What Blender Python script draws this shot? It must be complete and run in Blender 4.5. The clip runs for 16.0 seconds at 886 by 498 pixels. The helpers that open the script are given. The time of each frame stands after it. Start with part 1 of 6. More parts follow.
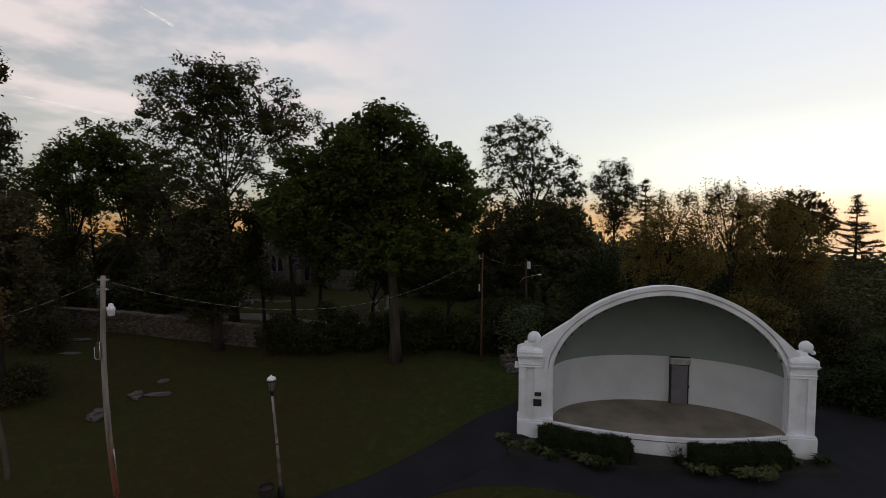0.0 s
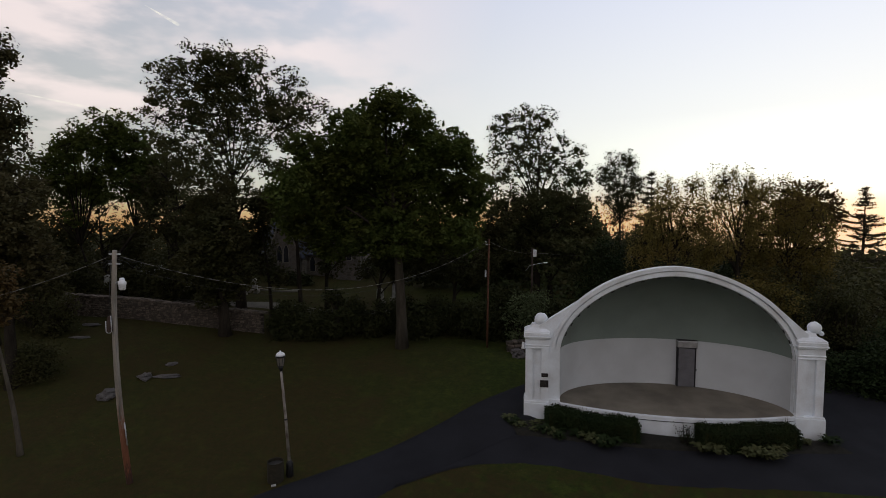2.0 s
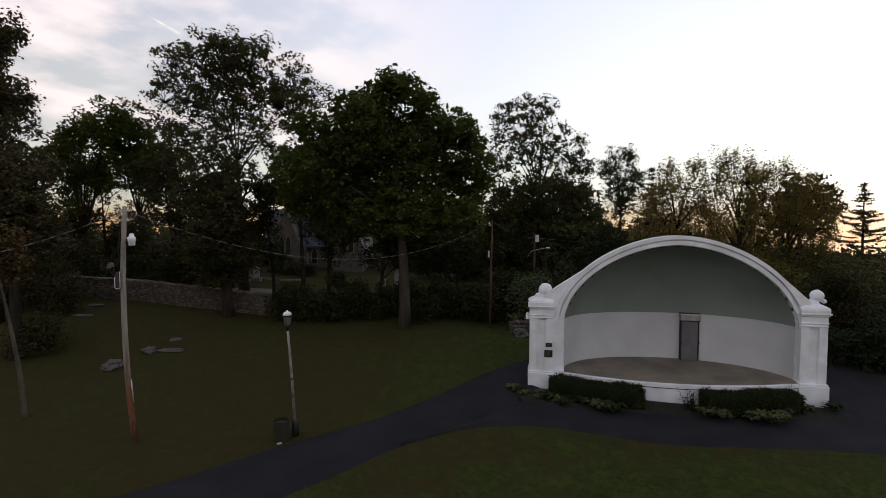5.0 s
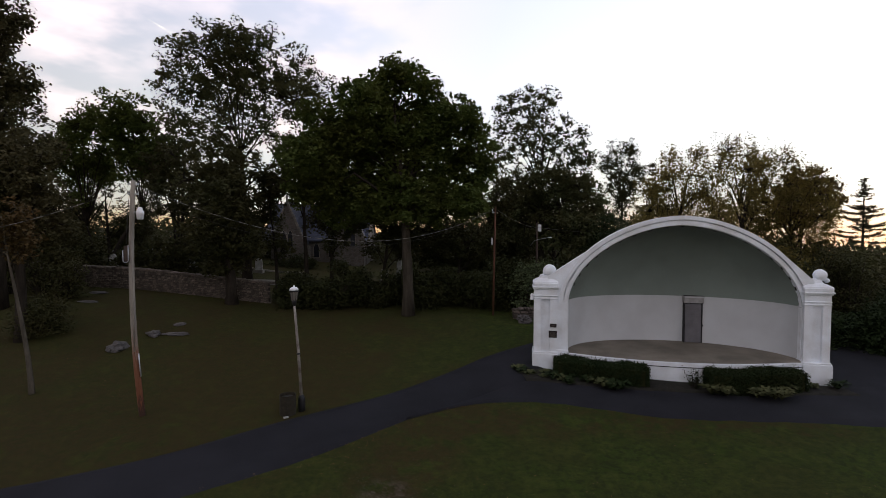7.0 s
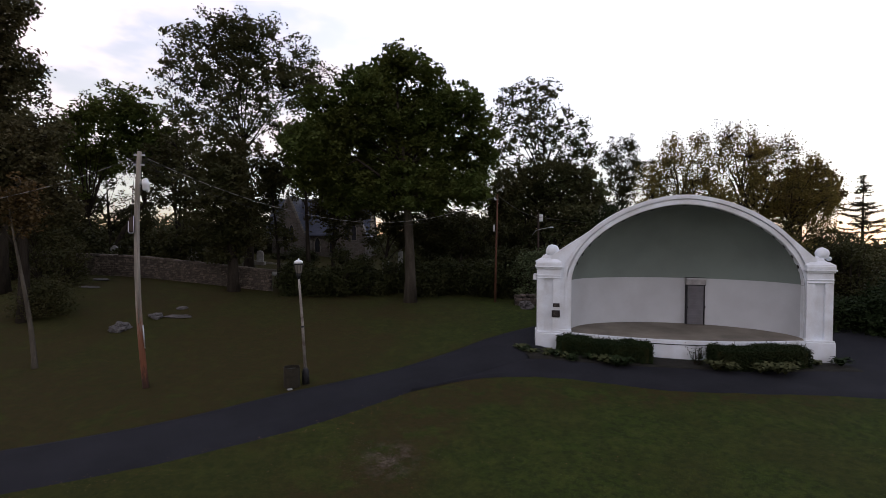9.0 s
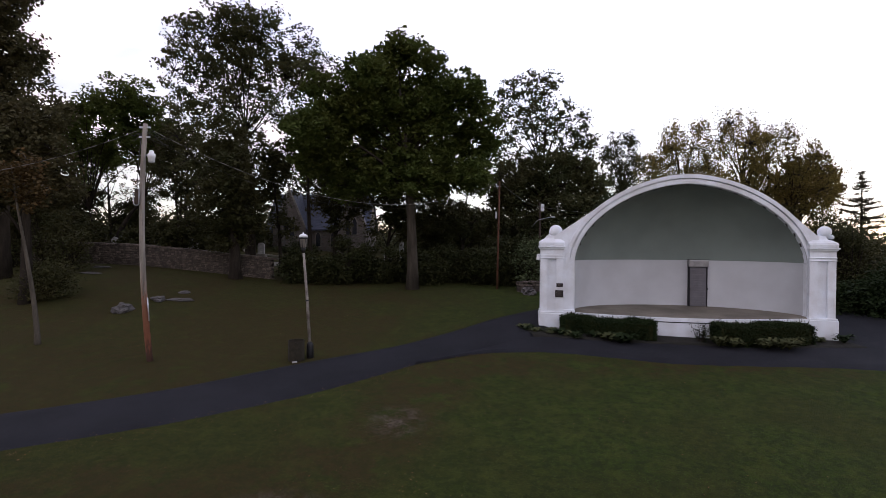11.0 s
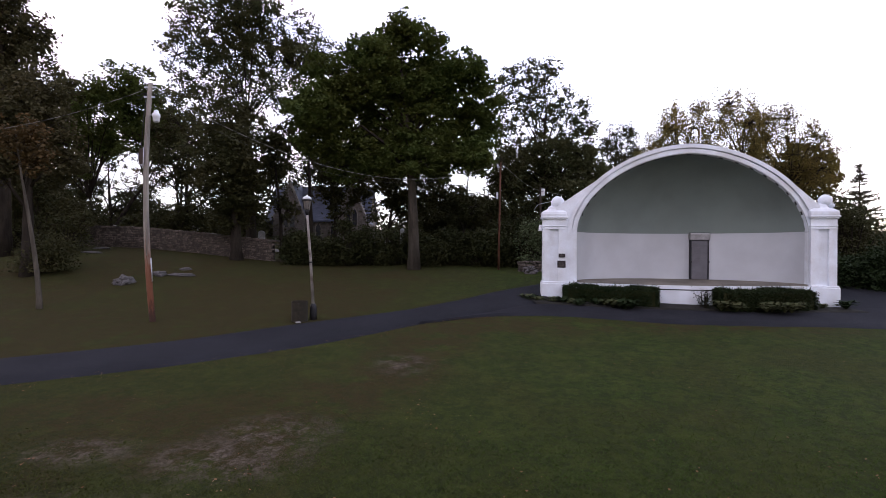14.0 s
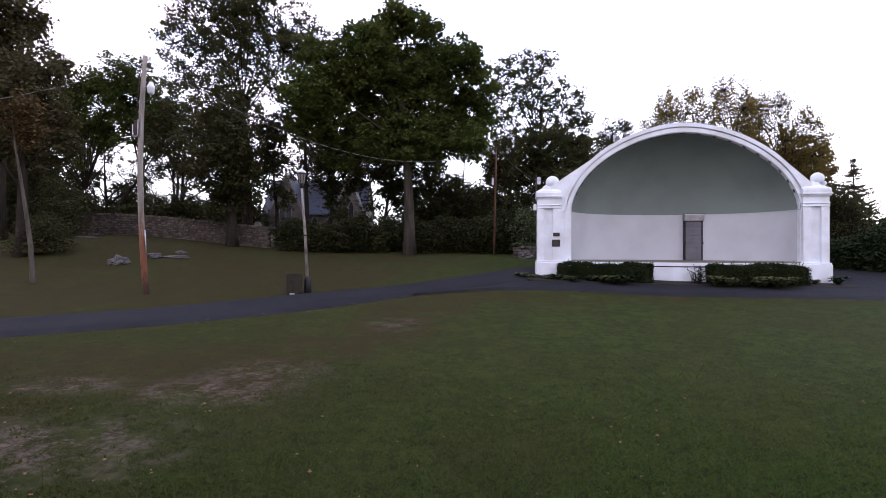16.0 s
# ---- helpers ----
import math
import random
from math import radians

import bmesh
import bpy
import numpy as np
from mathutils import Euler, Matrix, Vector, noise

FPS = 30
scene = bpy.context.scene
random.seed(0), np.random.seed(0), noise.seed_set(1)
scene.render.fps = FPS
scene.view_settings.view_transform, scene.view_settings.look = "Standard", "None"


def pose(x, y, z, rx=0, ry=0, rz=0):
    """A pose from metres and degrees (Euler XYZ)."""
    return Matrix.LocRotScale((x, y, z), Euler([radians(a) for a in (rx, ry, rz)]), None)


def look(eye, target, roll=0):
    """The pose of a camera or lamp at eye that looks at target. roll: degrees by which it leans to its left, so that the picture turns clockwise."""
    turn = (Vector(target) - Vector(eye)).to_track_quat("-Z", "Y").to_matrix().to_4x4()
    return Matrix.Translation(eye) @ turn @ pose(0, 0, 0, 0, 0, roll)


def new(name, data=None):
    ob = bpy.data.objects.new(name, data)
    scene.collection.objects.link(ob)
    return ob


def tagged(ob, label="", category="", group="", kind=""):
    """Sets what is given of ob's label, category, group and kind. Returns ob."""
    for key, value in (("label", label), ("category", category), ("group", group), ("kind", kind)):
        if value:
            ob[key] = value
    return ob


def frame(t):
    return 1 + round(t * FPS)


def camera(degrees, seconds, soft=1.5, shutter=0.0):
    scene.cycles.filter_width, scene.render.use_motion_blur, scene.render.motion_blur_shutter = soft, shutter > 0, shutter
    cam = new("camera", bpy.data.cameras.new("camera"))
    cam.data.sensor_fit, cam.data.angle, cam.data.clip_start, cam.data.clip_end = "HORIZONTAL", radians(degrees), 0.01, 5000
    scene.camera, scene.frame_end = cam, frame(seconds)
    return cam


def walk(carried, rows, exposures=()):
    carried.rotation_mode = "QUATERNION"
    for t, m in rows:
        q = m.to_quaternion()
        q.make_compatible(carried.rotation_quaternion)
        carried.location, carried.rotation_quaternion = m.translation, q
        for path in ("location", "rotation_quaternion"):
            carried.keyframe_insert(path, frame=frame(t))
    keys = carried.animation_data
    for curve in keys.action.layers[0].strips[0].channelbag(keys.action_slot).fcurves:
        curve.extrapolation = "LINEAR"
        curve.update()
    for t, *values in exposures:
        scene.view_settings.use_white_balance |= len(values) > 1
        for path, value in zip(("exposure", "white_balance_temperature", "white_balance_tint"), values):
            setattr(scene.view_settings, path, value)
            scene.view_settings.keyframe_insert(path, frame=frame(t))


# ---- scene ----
# the camera: a drone that sinks slowly in front of a band shell
cam = camera(84.71, 16.0, soft=0.5)
PATH = [
    (0, 0.000, 0.001, 10.476, 0.030, -3.569, -0.243),
    (0.5, 0.015, 0.003, 10.423, 0.238, -4.013, -0.283),
    (1, -0.028, -0.027, 10.202, 0.342, -4.008, -0.239),
    (1.5, -0.105, -0.065, 9.920, 0.462, -3.831, -0.169),
    (2, -0.165, -0.114, 9.620, 0.493, -3.685, -0.150),
    (2.5, -0.203, -0.167, 9.326, 0.503, -3.550, -0.123),
    (3, -0.251, -0.214, 9.022, 0.486, -3.340, -0.051),
    (3.5, -0.286, -0.259, 8.689, 0.481, -3.133, -0.049),
    (4, -0.330, -0.304, 8.327, 0.463, -2.900, 0.016),
    (6.5, -0.647, -0.533, 6.911, 0.341, -2.240, 0.163),
    (7, -0.706, -0.565, 6.609, 0.321, -2.107, 0.154),
    (7.5, -0.762, -0.591, 6.280, 0.266, -1.904, 0.183),
    (8, -0.814, -0.624, 5.911, 0.204, -1.669, 0.248),
    (8.5, -0.845, -0.654, 5.616, 0.216, -1.536, 0.231),
    (9, -0.904, -0.670, 5.318, 0.221, -1.384, 0.276),
    (11.5, -1.163, -0.733, 3.802, 0.033, -0.637, 0.329),
    (12, -1.207, -0.719, 3.519, 0.004, -0.522, 0.340),
    (12.5, -1.360, -0.813, 3.169, -0.168, -0.301, 0.374),
    (13, -1.390, -0.794, 2.880, -0.161, -0.152, 0.385),
    (13.5, -1.342, -0.784, 2.606, -0.073, -0.076, 0.369),
    (14, -1.337, -0.777, 2.311, -0.153, 0.058, 0.349),
    (14.5, -1.311, -0.777, 1.990, -0.408, 0.229, 0.341),
    (15, -1.273, -0.775, 1.669, -0.511, 0.406, 0.351),
    (15.5, -1.204, -0.783, 1.354, -0.458, 0.521, 0.387),
    (16, -1.191, -0.822, 1.100, -0.415, 0.512, 0.351),
]
EXPOSURES = [(0.0, -1.48, 7080, -4), (4.0, -1.17, 7050, -3), (8.0, -0.84, 6800, 1), (12.0, -0.31, 6480, 7), (14.0, -0.08, 6330, 9), (15.0, 0.10, 6240, 10), (16.0, 0.29, 6150, 10)]
walk(cam, [(t, pose(x, y, z, 90 + pitch, 0, yaw) @ pose(0, 0, 0, 0, 0, roll)) for t, x, y, z, yaw, pitch, roll in PATH], EXPOSURES)

# ---------------------------------------------------------------- world and light
SUNSET = Vector((0.70, 0.71, 0.07)).normalized()


def build_world():
    world = bpy.data.worlds.new("dusk_sky")
    scene.world = world
    world.use_nodes = True
    nt = world.node_tree
    nt.nodes.clear()
    N, L = nt.nodes.new, nt.links.new
    out, bg = N("ShaderNodeOutputWorld"), N("ShaderNodeBackground")
    tc, sep = N("ShaderNodeTexCoord"), N("ShaderNodeSeparateXYZ")
    L(tc.outputs["Generated"], sep.inputs[0])
    # colour by height above the horizon
    ramp = N("ShaderNodeValToRGB")
    raise_ = N("ShaderNodeMath")
    raise_.operation = "ADD"
    L(sep.outputs["Z"], raise_.inputs[0])
    raise_.inputs[1].default_value = 0.012
    L(raise_.outputs[0], ramp.inputs[0])
    stops = [(0.0, (0.84, 0.43, 0.19)), (0.034, (0.85, 0.60, 0.40)), (0.050, (0.88, 0.75, 0.66)), (0.068, (0.94, 0.89, 0.88)), (0.10, (0.965, 0.955, 0.985)), (0.19, (0.93, 0.915, 1.045)),
             (0.40, (0.785, 0.795, 1.065)), (1.0, (0.46, 0.53, 0.77))]
    el = ramp.color_ramp.elements
    while len(el) < len(stops):
        el.new(0.5)
    for e, (p, c) in zip(el, stops):
        e.position, e.color = p, (*c, 1)
    # brighter towards the sunset
    dot = N("ShaderNodeVectorMath")
    dot.operation = "DOT_PRODUCT"
    L(tc.outputs["Generated"], dot.inputs[0])
    dot.inputs[1].default_value = SUNSET
    glow = N("ShaderNodeMapRange")
    L(dot.outputs["Value"], glow.inputs["Value"])
    glow.inputs["From Min"].default_value, glow.inputs["From Max"].default_value = -0.6, 1.0
    glow.inputs["To Min"].default_value, glow.inputs["To Max"].default_value = 0.0, 1.0
    pw = N("ShaderNodeMath")
    pw.operation = "POWER"
    L(glow.outputs["Result"], pw.inputs[0])
    pw.inputs[1].default_value = 2.2
    gain = N("ShaderNodeMath")
    gain.operation = "MULTIPLY_ADD"
    L(pw.outputs[0], gain.inputs[0])
    gain.inputs[1].default_value, gain.inputs[2].default_value = SKY_GLOW, SKY_BASE
    lit = N("ShaderNodeVectorMath")
    lit.operation = "SCALE"
    L(ramp.outputs["Color"], lit.inputs[0])
    L(gain.outputs[0], lit.inputs["Scale"])
    # the glare low over the place where the sun went down
    halo, hp, ha, hadd = N("ShaderNodeMapRange"), N("ShaderNodeMath"), N("ShaderNodeVectorMath"), N("ShaderNodeVectorMath")
    L(dot.outputs["Value"], halo.inputs["Value"])
    halo.inputs["From Min"].default_value, halo.inputs["From Max"].default_value = 0.80, 1.0
    hp.operation = "POWER"
    L(halo.outputs["Result"], hp.inputs[0])
    hp.inputs[1].default_value = 1.8
    ha.operation, hadd.operation = "SCALE", "ADD"
    ha.inputs[0].default_value = (1.15, 1.10, 1.12)
    low, hl = N("ShaderNodeMapRange"), N("ShaderNodeMath")
    L(sep.outputs["Z"], low.inputs["Value"])
    low.inputs["From Min"].default_value, low.inputs["From Max"].default_value = 0.185, 0.055
    hl.operation = "MULTIPLY"
    L(hp.outputs[0], hl.inputs[0])
    L(low.outputs["Result"], hl.inputs[1])
    L(hl.outputs[0], ha.inputs["Scale"])
    L(lit.outputs[0], hadd.inputs[0])
    L(ha.outputs[0], hadd.inputs[1])
    # thin pink cloud, high on the side away from the sunset
    flat = N("ShaderNodeVectorMath")
    flat.operation = "DIVIDE"
    lift = N("ShaderNodeMath")
    lift.operation = "ADD"
    L(sep.outputs["Z"], lift.inputs[0])
    lift.inputs[1].default_value = 0.12
    comb = N("ShaderNodeCombineXYZ")
    for s in comb.inputs:
        L(lift.outputs[0], s)
    L(tc.outputs["Generated"], flat.inputs[0])
    L(comb.outputs[0], flat.inputs[1])
    noi = N("ShaderNodeTexNoise")
    L(flat.outputs[0], noi.inputs["Vector"])
    noi.inputs["Scale"].default_value, noi.inputs["Detail"].default_value, noi.inputs["Roughness"].default_value = 1.7, 6.0, 0.55
    cov = N("ShaderNodeMapRange")
    cov.interpolation_type = "SMOOTHSTEP"
    L(noi.outputs["Fac"], cov.inputs["Value"])
    cov.inputs["From Min"].default_value, cov.inputs["From Max"].default_value = 0.38, 0.60
    side = N("ShaderNodeMapRange")
    L(dot.outputs["Value"], side.inputs["Value"])
    side.inputs["From Min"].default_value, side.inputs["From Max"].default_value = 0.75, 0.45
    m1, m2 = N("ShaderNodeMath"), N("ShaderNodeMath")
    m1.operation = m2.operation = "MULTIPLY"
    L(cov.outputs["Result"], m1.inputs[0])
    L(side.outputs["Result"], m1.inputs[1])
    L(m1.outputs[0], m2.inputs[0])
    m2.inputs[1].default_value = 0.66
    mix = N("ShaderNodeMix")
    mix.data_type = "RGBA"
    high, m3 = N("ShaderNodeMapRange"), N("ShaderNodeMath")
    L(sep.outputs["Z"], high.inputs["Value"])
    high.inputs["From Min"].default_value, high.inputs["From Max"].default_value = 0.085, 0.20
    m3.operation = "MULTIPLY"
    L(m2.outputs[0], m3.inputs[0])
    L(high.outputs["Result"], m3.inputs[1])
    L(m3.outputs[0], mix.inputs["Factor"])
    L(hadd.outputs[0], mix.inputs["A"])
    mix.inputs["B"].default_value = (2.85, 2.32, 2.58, 1)
    # the clear sky's own light
    sky = N("ShaderNodeTexSky")
    sky.sky_type = "NISHITA"
    sky.sun_disc = False
    sky.sun_elevation, sky.sun_rotation = radians(1.5), math.atan2(SUNSET.x, SUNSET.y)
    dim = N("ShaderNodeVectorMath")
    dim.operation = "SCALE"
    L(sky.outputs["Color"], dim.inputs[0])
    dim.inputs["Scale"].default_value = 0.02
    add = N("ShaderNodeVectorMath")
    add.operation = "ADD"
    L(mix.outputs["Result"], add.inputs[0])
    L(dim.outputs[0], add.inputs[1])
    L(add.outputs[0], bg.inputs["Color"])
    bg.inputs["Strength"].default_value = SKY_STRENGTH
    L(bg.outputs[0], out.inputs["Surface"])


SKY_STRENGTH, SKY_GLOW, SKY_BASE = 1.0, 1.50, 1.22
build_world()
sun = new("sun", bpy.data.lights.new("sun", "SUN"))
sun.data.energy, sun.data.angle, sun.data.color = 0.5, radians(12), (1.0, 0.72, 0.45)
sun.matrix_world = look(SUNSET * 100 + Vector((0, 0, 6)), (0, 0, 0))


# ---------------------------------------------------------------- materials
def mat(name, base, rough=0.8, metal=0.0, var=0.25, scale=3.0, fine=40.0, bump=0.15, tint=None, detail=5.0, spec=0.3, coord="Object", stretch=None):
    """A plain surface with stains at one scale and grain at another."""
    m = bpy.data.materials.new(name)
    m.use_nodes = True
    nt = m.node_tree
    N, L = nt.nodes.new, nt.links.new
    b = nt.nodes["Principled BSDF"]
    b.inputs["Roughness"].default_value, b.inputs["Metallic"].default_value = rough, metal
    b.inputs["Specular IOR Level"].default_value = spec
    tc = N("ShaderNodeTexCoord")
    src = tc.outputs[coord]
    if stretch:
        mp = N("ShaderNodeMapping")
        mp.inputs["Scale"].default_value = stretch
        L(src, mp.inputs["Vector"])
        src = mp.outputs[0]
    n1, n2 = N("ShaderNodeTexNoise"), N("ShaderNodeTexNoise")
    for n, s in ((n1, scale), (n2, fine)):
        L(src, n.inputs["Vector"])
        n.inputs["Scale"].default_value, n.inputs["Detail"].default_value = s, detail
    mix = N("ShaderNodeMix")
    mix.data_type = "RGBA"
    dark = tint or tuple(c * (1 - var) for c in base)
    light = tuple(min(1, c * (1 + var * 0.5)) for c in base)
    mix.inputs["A"].default_value, mix.inputs["B"].default_value = (*light, 1), (*dark, 1)
    rmp = N("ShaderNodeMapRange")
    rmp.inputs["From Min"].default_value, rmp.inputs["From Max"].default_value = 0.35, 0.68
    L(n1.outputs["Fac"], rmp.inputs["Value"])
    L(rmp.outputs["Result"], mix.inputs["Factor"])
    mul = N("ShaderNodeMix")
    mul.data_type, mul.blend_type = "RGBA", "MULTIPLY"
    mul.inputs["Factor"].default_value = min(1.0, var * 1.6)
    L(mix.outputs["Result"], mul.inputs["A"])
    L(n2.outputs["Color"], mul.inputs["B"])
    g = N("ShaderNodeRGBToBW")
    L(n2.outputs["Color"], g.inputs[0])
    gr = N("ShaderNodeMapRange")
    gr.inputs["From Min"].default_value, gr.inputs["From Max"].default_value = 0.25, 0.7
    gr.inputs["To Min"].default_value, gr.inputs["To Max"].default_value = 0.55, 1.2
    L(g.outputs[0], gr.inputs["Value"])
    L(gr.outputs["Result"], mul.inputs["B"])
    L(mul.outputs["Result"], b.inputs["Base Color"])
    if bump:
        bp = N("ShaderNodeBump")
        bp.inputs["Strength"].default_value, bp.inputs["Distance"].default_value = bump, 0.03
        L(n2.outputs["Fac"], bp.inputs["Height"])
        L(bp.outputs[0], b.inputs["Normal"])
    return m


def leaf_mat(name, a, b_, c, trans=0.25, dry=None):
    """Leaves: colour varies from leaf to leaf and from tree part to tree part, and a little light comes through."""
    m = bpy.data.materials.new(name)
    m.use_nodes = True
    nt = m.node_tree
    N, L = nt.nodes.new, nt.links.new
    nt.nodes.clear()
    out, dif, tr, sh = N("ShaderNodeOutputMaterial"), N("ShaderNodeBsdfPrincipled"), N("ShaderNodeBsdfTranslucent"), N("ShaderNodeMixShader")
    geo, tc, noi = N("ShaderNodeNewGeometry"), N("ShaderNodeTexCoord"), N("ShaderNodeTexNoise")
    L(tc.outputs["Object"], noi.inputs["Vector"])
    noi.inputs["Scale"].default_value, noi.inputs["Detail"].default_value = 0.35, 3.0
    mr = N("ShaderNodeMapRange")
    mr.inputs["From Min"].default_value, mr.inputs["From Max"].default_value = 0.4, 0.65
    L(noi.outputs["Fac"], mr.inputs["Value"])
    r1, r2 = N("ShaderNodeMix"), N("ShaderNodeMix")
    r1.data_type = r2.data_type = "RGBA"
    r1.inputs["A"].default_value, r1.inputs["B"].default_value = (*a, 1), (*b_, 1)
    # tone from spray to spray, a little from leaf to leaf
    spray, sm, mixed = N("ShaderNodeTexNoise"), N("ShaderNodeMapRange"), N("ShaderNodeMix")
    L(tc.outputs["Object"], spray.inputs["Vector"])
    spray.inputs["Scale"].default_value, spray.inputs["Detail"].default_value = 1.5, 2.0
    L(spray.outputs["Fac"], sm.inputs["Value"])
    sm.inputs["From Min"].default_value, sm.inputs["From Max"].default_value = 0.32, 0.66
    mixed.inputs["Factor"].default_value = 0.24
    L(sm.outputs["Result"], mixed.inputs["A"])
    L(geo.outputs["Random Per Island"], mixed.inputs["B"])
    L(mixed.outputs["Result"], r1.inputs["Factor"])
    half = N("ShaderNodeMath")
    half.operation = "MULTIPLY"
    half.inputs[1].default_value = 0.6
    L(mr.outputs["Result"], half.inputs[0])
    L(half.outputs[0], r2.inputs["Factor"])
    L(r1.outputs["Result"], r2.inputs["A"])
    r2.inputs["B"].default_value = (*c, 1)
    tone = r2.outputs["Result"]
    if dry:
        # browned towards the trees on the west side
        sx, wx, r3 = N("ShaderNodeSeparateXYZ"), N("ShaderNodeMapRange"), N("ShaderNodeMix")
        L(tc.outputs["Object"], sx.inputs[0])
        L(sx.outputs["X"], wx.inputs["Value"])
        wx.inputs["From Min"].default_value, wx.inputs["From Max"].default_value, wx.inputs["To Max"].default_value = 3.0, -10.0, 0.75
        r3.data_type = "RGBA"
        L(wx.outputs["Result"], r3.inputs["Factor"])
        L(tone, r3.inputs["A"])
        r3.inputs["B"].default_value = (*dry, 1)
        # darker and browner tufts a stride across
        tuft, tm, r4 = N("ShaderNodeTexNoise"), N("ShaderNodeMapRange"), N("ShaderNodeMix")
        L(tc.outputs["Object"], tuft.inputs["Vector"])
        tuft.inputs["Scale"].default_value, tuft.inputs["Detail"].default_value = 0.75, 5.0
        L(tuft.outputs["Fac"], tm.inputs["Value"])
        tm.inputs["From Min"].default_value, tm.inputs["From Max"].default_value, tm.inputs["To Max"].default_value = 0.5, 0.68, 0.4
        r4.data_type = "RGBA"
        L(tm.outputs["Result"], r4.inputs["Factor"])
        L(r3.outputs["Result"], r4.inputs["A"])
        r4.inputs["B"].default_value = (dry[0] * 0.75, dry[1] * 0.85, dry[2] * 0.9, 1)
        tone = r4.outputs["Result"]
    L(tone, dif.inputs["Base Color"])
    L(tone, tr.inputs["Color"])
    dif.inputs["Roughness"].default_value, dif.inputs["Specular IOR Level"].default_value = 0.75, 0.12
    sh.inputs[0].default_value = trans
    L(dif.outputs[0], sh.inputs[1])
    L(tr.outputs[0], sh.inputs[2])
    L(sh.outputs[0], out.inputs["Surface"])
    return m


def ground_mat():
    """Lawn: green and browned grass, worn bare soil where people walk, all in world metres."""
    m = bpy.data.materials.new("lawn")
    m.use_nodes = True
    nt = m.node_tree
    N, L = nt.nodes.new, nt.links.new
    b = nt.nodes["Principled BSDF"]
    b.inputs["Roughness"].default_value, b.inputs["Specular IOR Level"].default_value = 0.95, 0.05
    tc = N("ShaderNodeTexCoord")

    def nz(scale, detail=6.0, rough=0.6):
        n = N("ShaderNodeTexNoise")
        L(tc.outputs["Object"], n.inputs["Vector"])
        n.inputs["Scale"].default_value, n.inputs["Detail"].default_value, n.inputs["Roughness"].default_value = scale, detail, rough
        return n.outputs["Fac"]

    def rng(v, a, c, lo=0.0, hi=1.0):
        n = N("ShaderNodeMapRange")
        L(v, n.inputs["Value"])
        for k, x in (("From Min", a), ("From Max", c), ("To Min", lo), ("To Max", hi)):
            n.inputs[k].default_value = x
        return n.outputs["Result"]

    def mixc(f, a, c):
        n = N("ShaderNodeMix")
        n.data_type = "RGBA"
        L(f, n.inputs["Factor"])
        for k, x in (("A", a), ("B", c)):
            if isinstance(x, tuple):
                n.inputs[k].default_value = (*x, 1)
            else:
                L(x, n.inputs[k])
        return n.outputs["Result"]

    def op(kind, a, c):
        n = N("ShaderNodeMath")
        n.operation = kind
        for i, x in enumerate((a, c)):
            if isinstance(x, float):
                n.inputs[i].default_value = x
            else:
                L(x, n.inputs[i])
        n.use_clamp = True
        return n.outputs[0]

    green = mixc(rng(nz(0.9), 0.38, 0.62), (0.0305, 0.0480, 0.0090), (0.0385, 0.0570, 0.0112))
    sx = N("ShaderNodeSeparateXYZ")
    L(tc.outputs["Object"], sx.inputs[0])
    dry = op("ADD", rng(nz(0.34, 7.0), 0.44, 0.62, 0.0, 0.42), rng(sx.outputs["X"], 2.5, -8.0, 0.0, 0.50))
    for x, y, rx, ry in BROWNED:
        mp = N("ShaderNodeMapping")
        mp.vector_type = "TEXTURE"
        mp.inputs["Location"].default_value, mp.inputs["Scale"].default_value = (x, y, 0), (rx, ry, 50)
        L(tc.outputs["Object"], mp.inputs["Vector"])
        ln = N("ShaderNodeVectorMath")
        ln.operation = "LENGTH"
        L(mp.outputs[0], ln.inputs[0])
        dry = op("ADD", dry, op("MULTIPLY", rng(ln.outputs["Value"], 1.5, 0.3, 0.0, 0.9), rng(nz(1.1, 7.0, 0.7), 0.40, 0.54)))
    # browner again beyond the path
    dry = op("ADD", dry, op("MULTIPLY", rng(sx.outputs["Y"], 15.0, 21.0, 0.0, 0.25), rng(sx.outputs["X"], 4.0, -3.0)))
    brown = mixc(dry, green, (0.043, 0.030, 0.0125))
    lush = op("SUBTRACT", 1.0, op("MULTIPLY", dry, 0.55))
    brown = mixc(op("MULTIPLY", lush, rng(nz(5.0, 7.0, 0.75), 0.46, 0.56, 0.0, 0.92)), brown, (0.020, 0.0265, 0.0088))
    brown = mixc(op("MULTIPLY", lush, rng(nz(1.6, 8.0, 0.72), 0.50, 0.62, 0.0, 0.6)), brown, (0.058, 0.070, 0.0150))
    blades = mixc(rng(nz(30.0, 8.0, 0.78), 0.46, 0.62), brown, (0.022, 0.0255, 0.0095))
    pale = mixc(rng(nz(70.0, 4.0, 0.7), 0.61, 0.74), blades, (0.080, 0.070, 0.034))
    # worn patches: soft discs in the plan, broken up by noise
    worn = None
    for x, y, rx, ry in WORN:
        mp = N("ShaderNodeMapping")
        mp.vector_type = "TEXTURE"
        mp.inputs["Location"].default_value, mp.inputs["Scale"].default_value = (x, y, 0), (rx, ry, 50)
        L(tc.outputs["Object"], mp.inputs["Vector"])
        ln = N("ShaderNodeVectorMath")
        ln.operation = "LENGTH"
        L(mp.outputs[0], ln.inputs[0])
        d = rng(ln.outputs["Value"], 1.7, 0.4)
        worn = d if worn is None else op("MAXIMUM", worn, d)
    patch = op("MULTIPLY", worn, rng(nz(2.1, 10.0, 0.78), 0.46, 0.56))
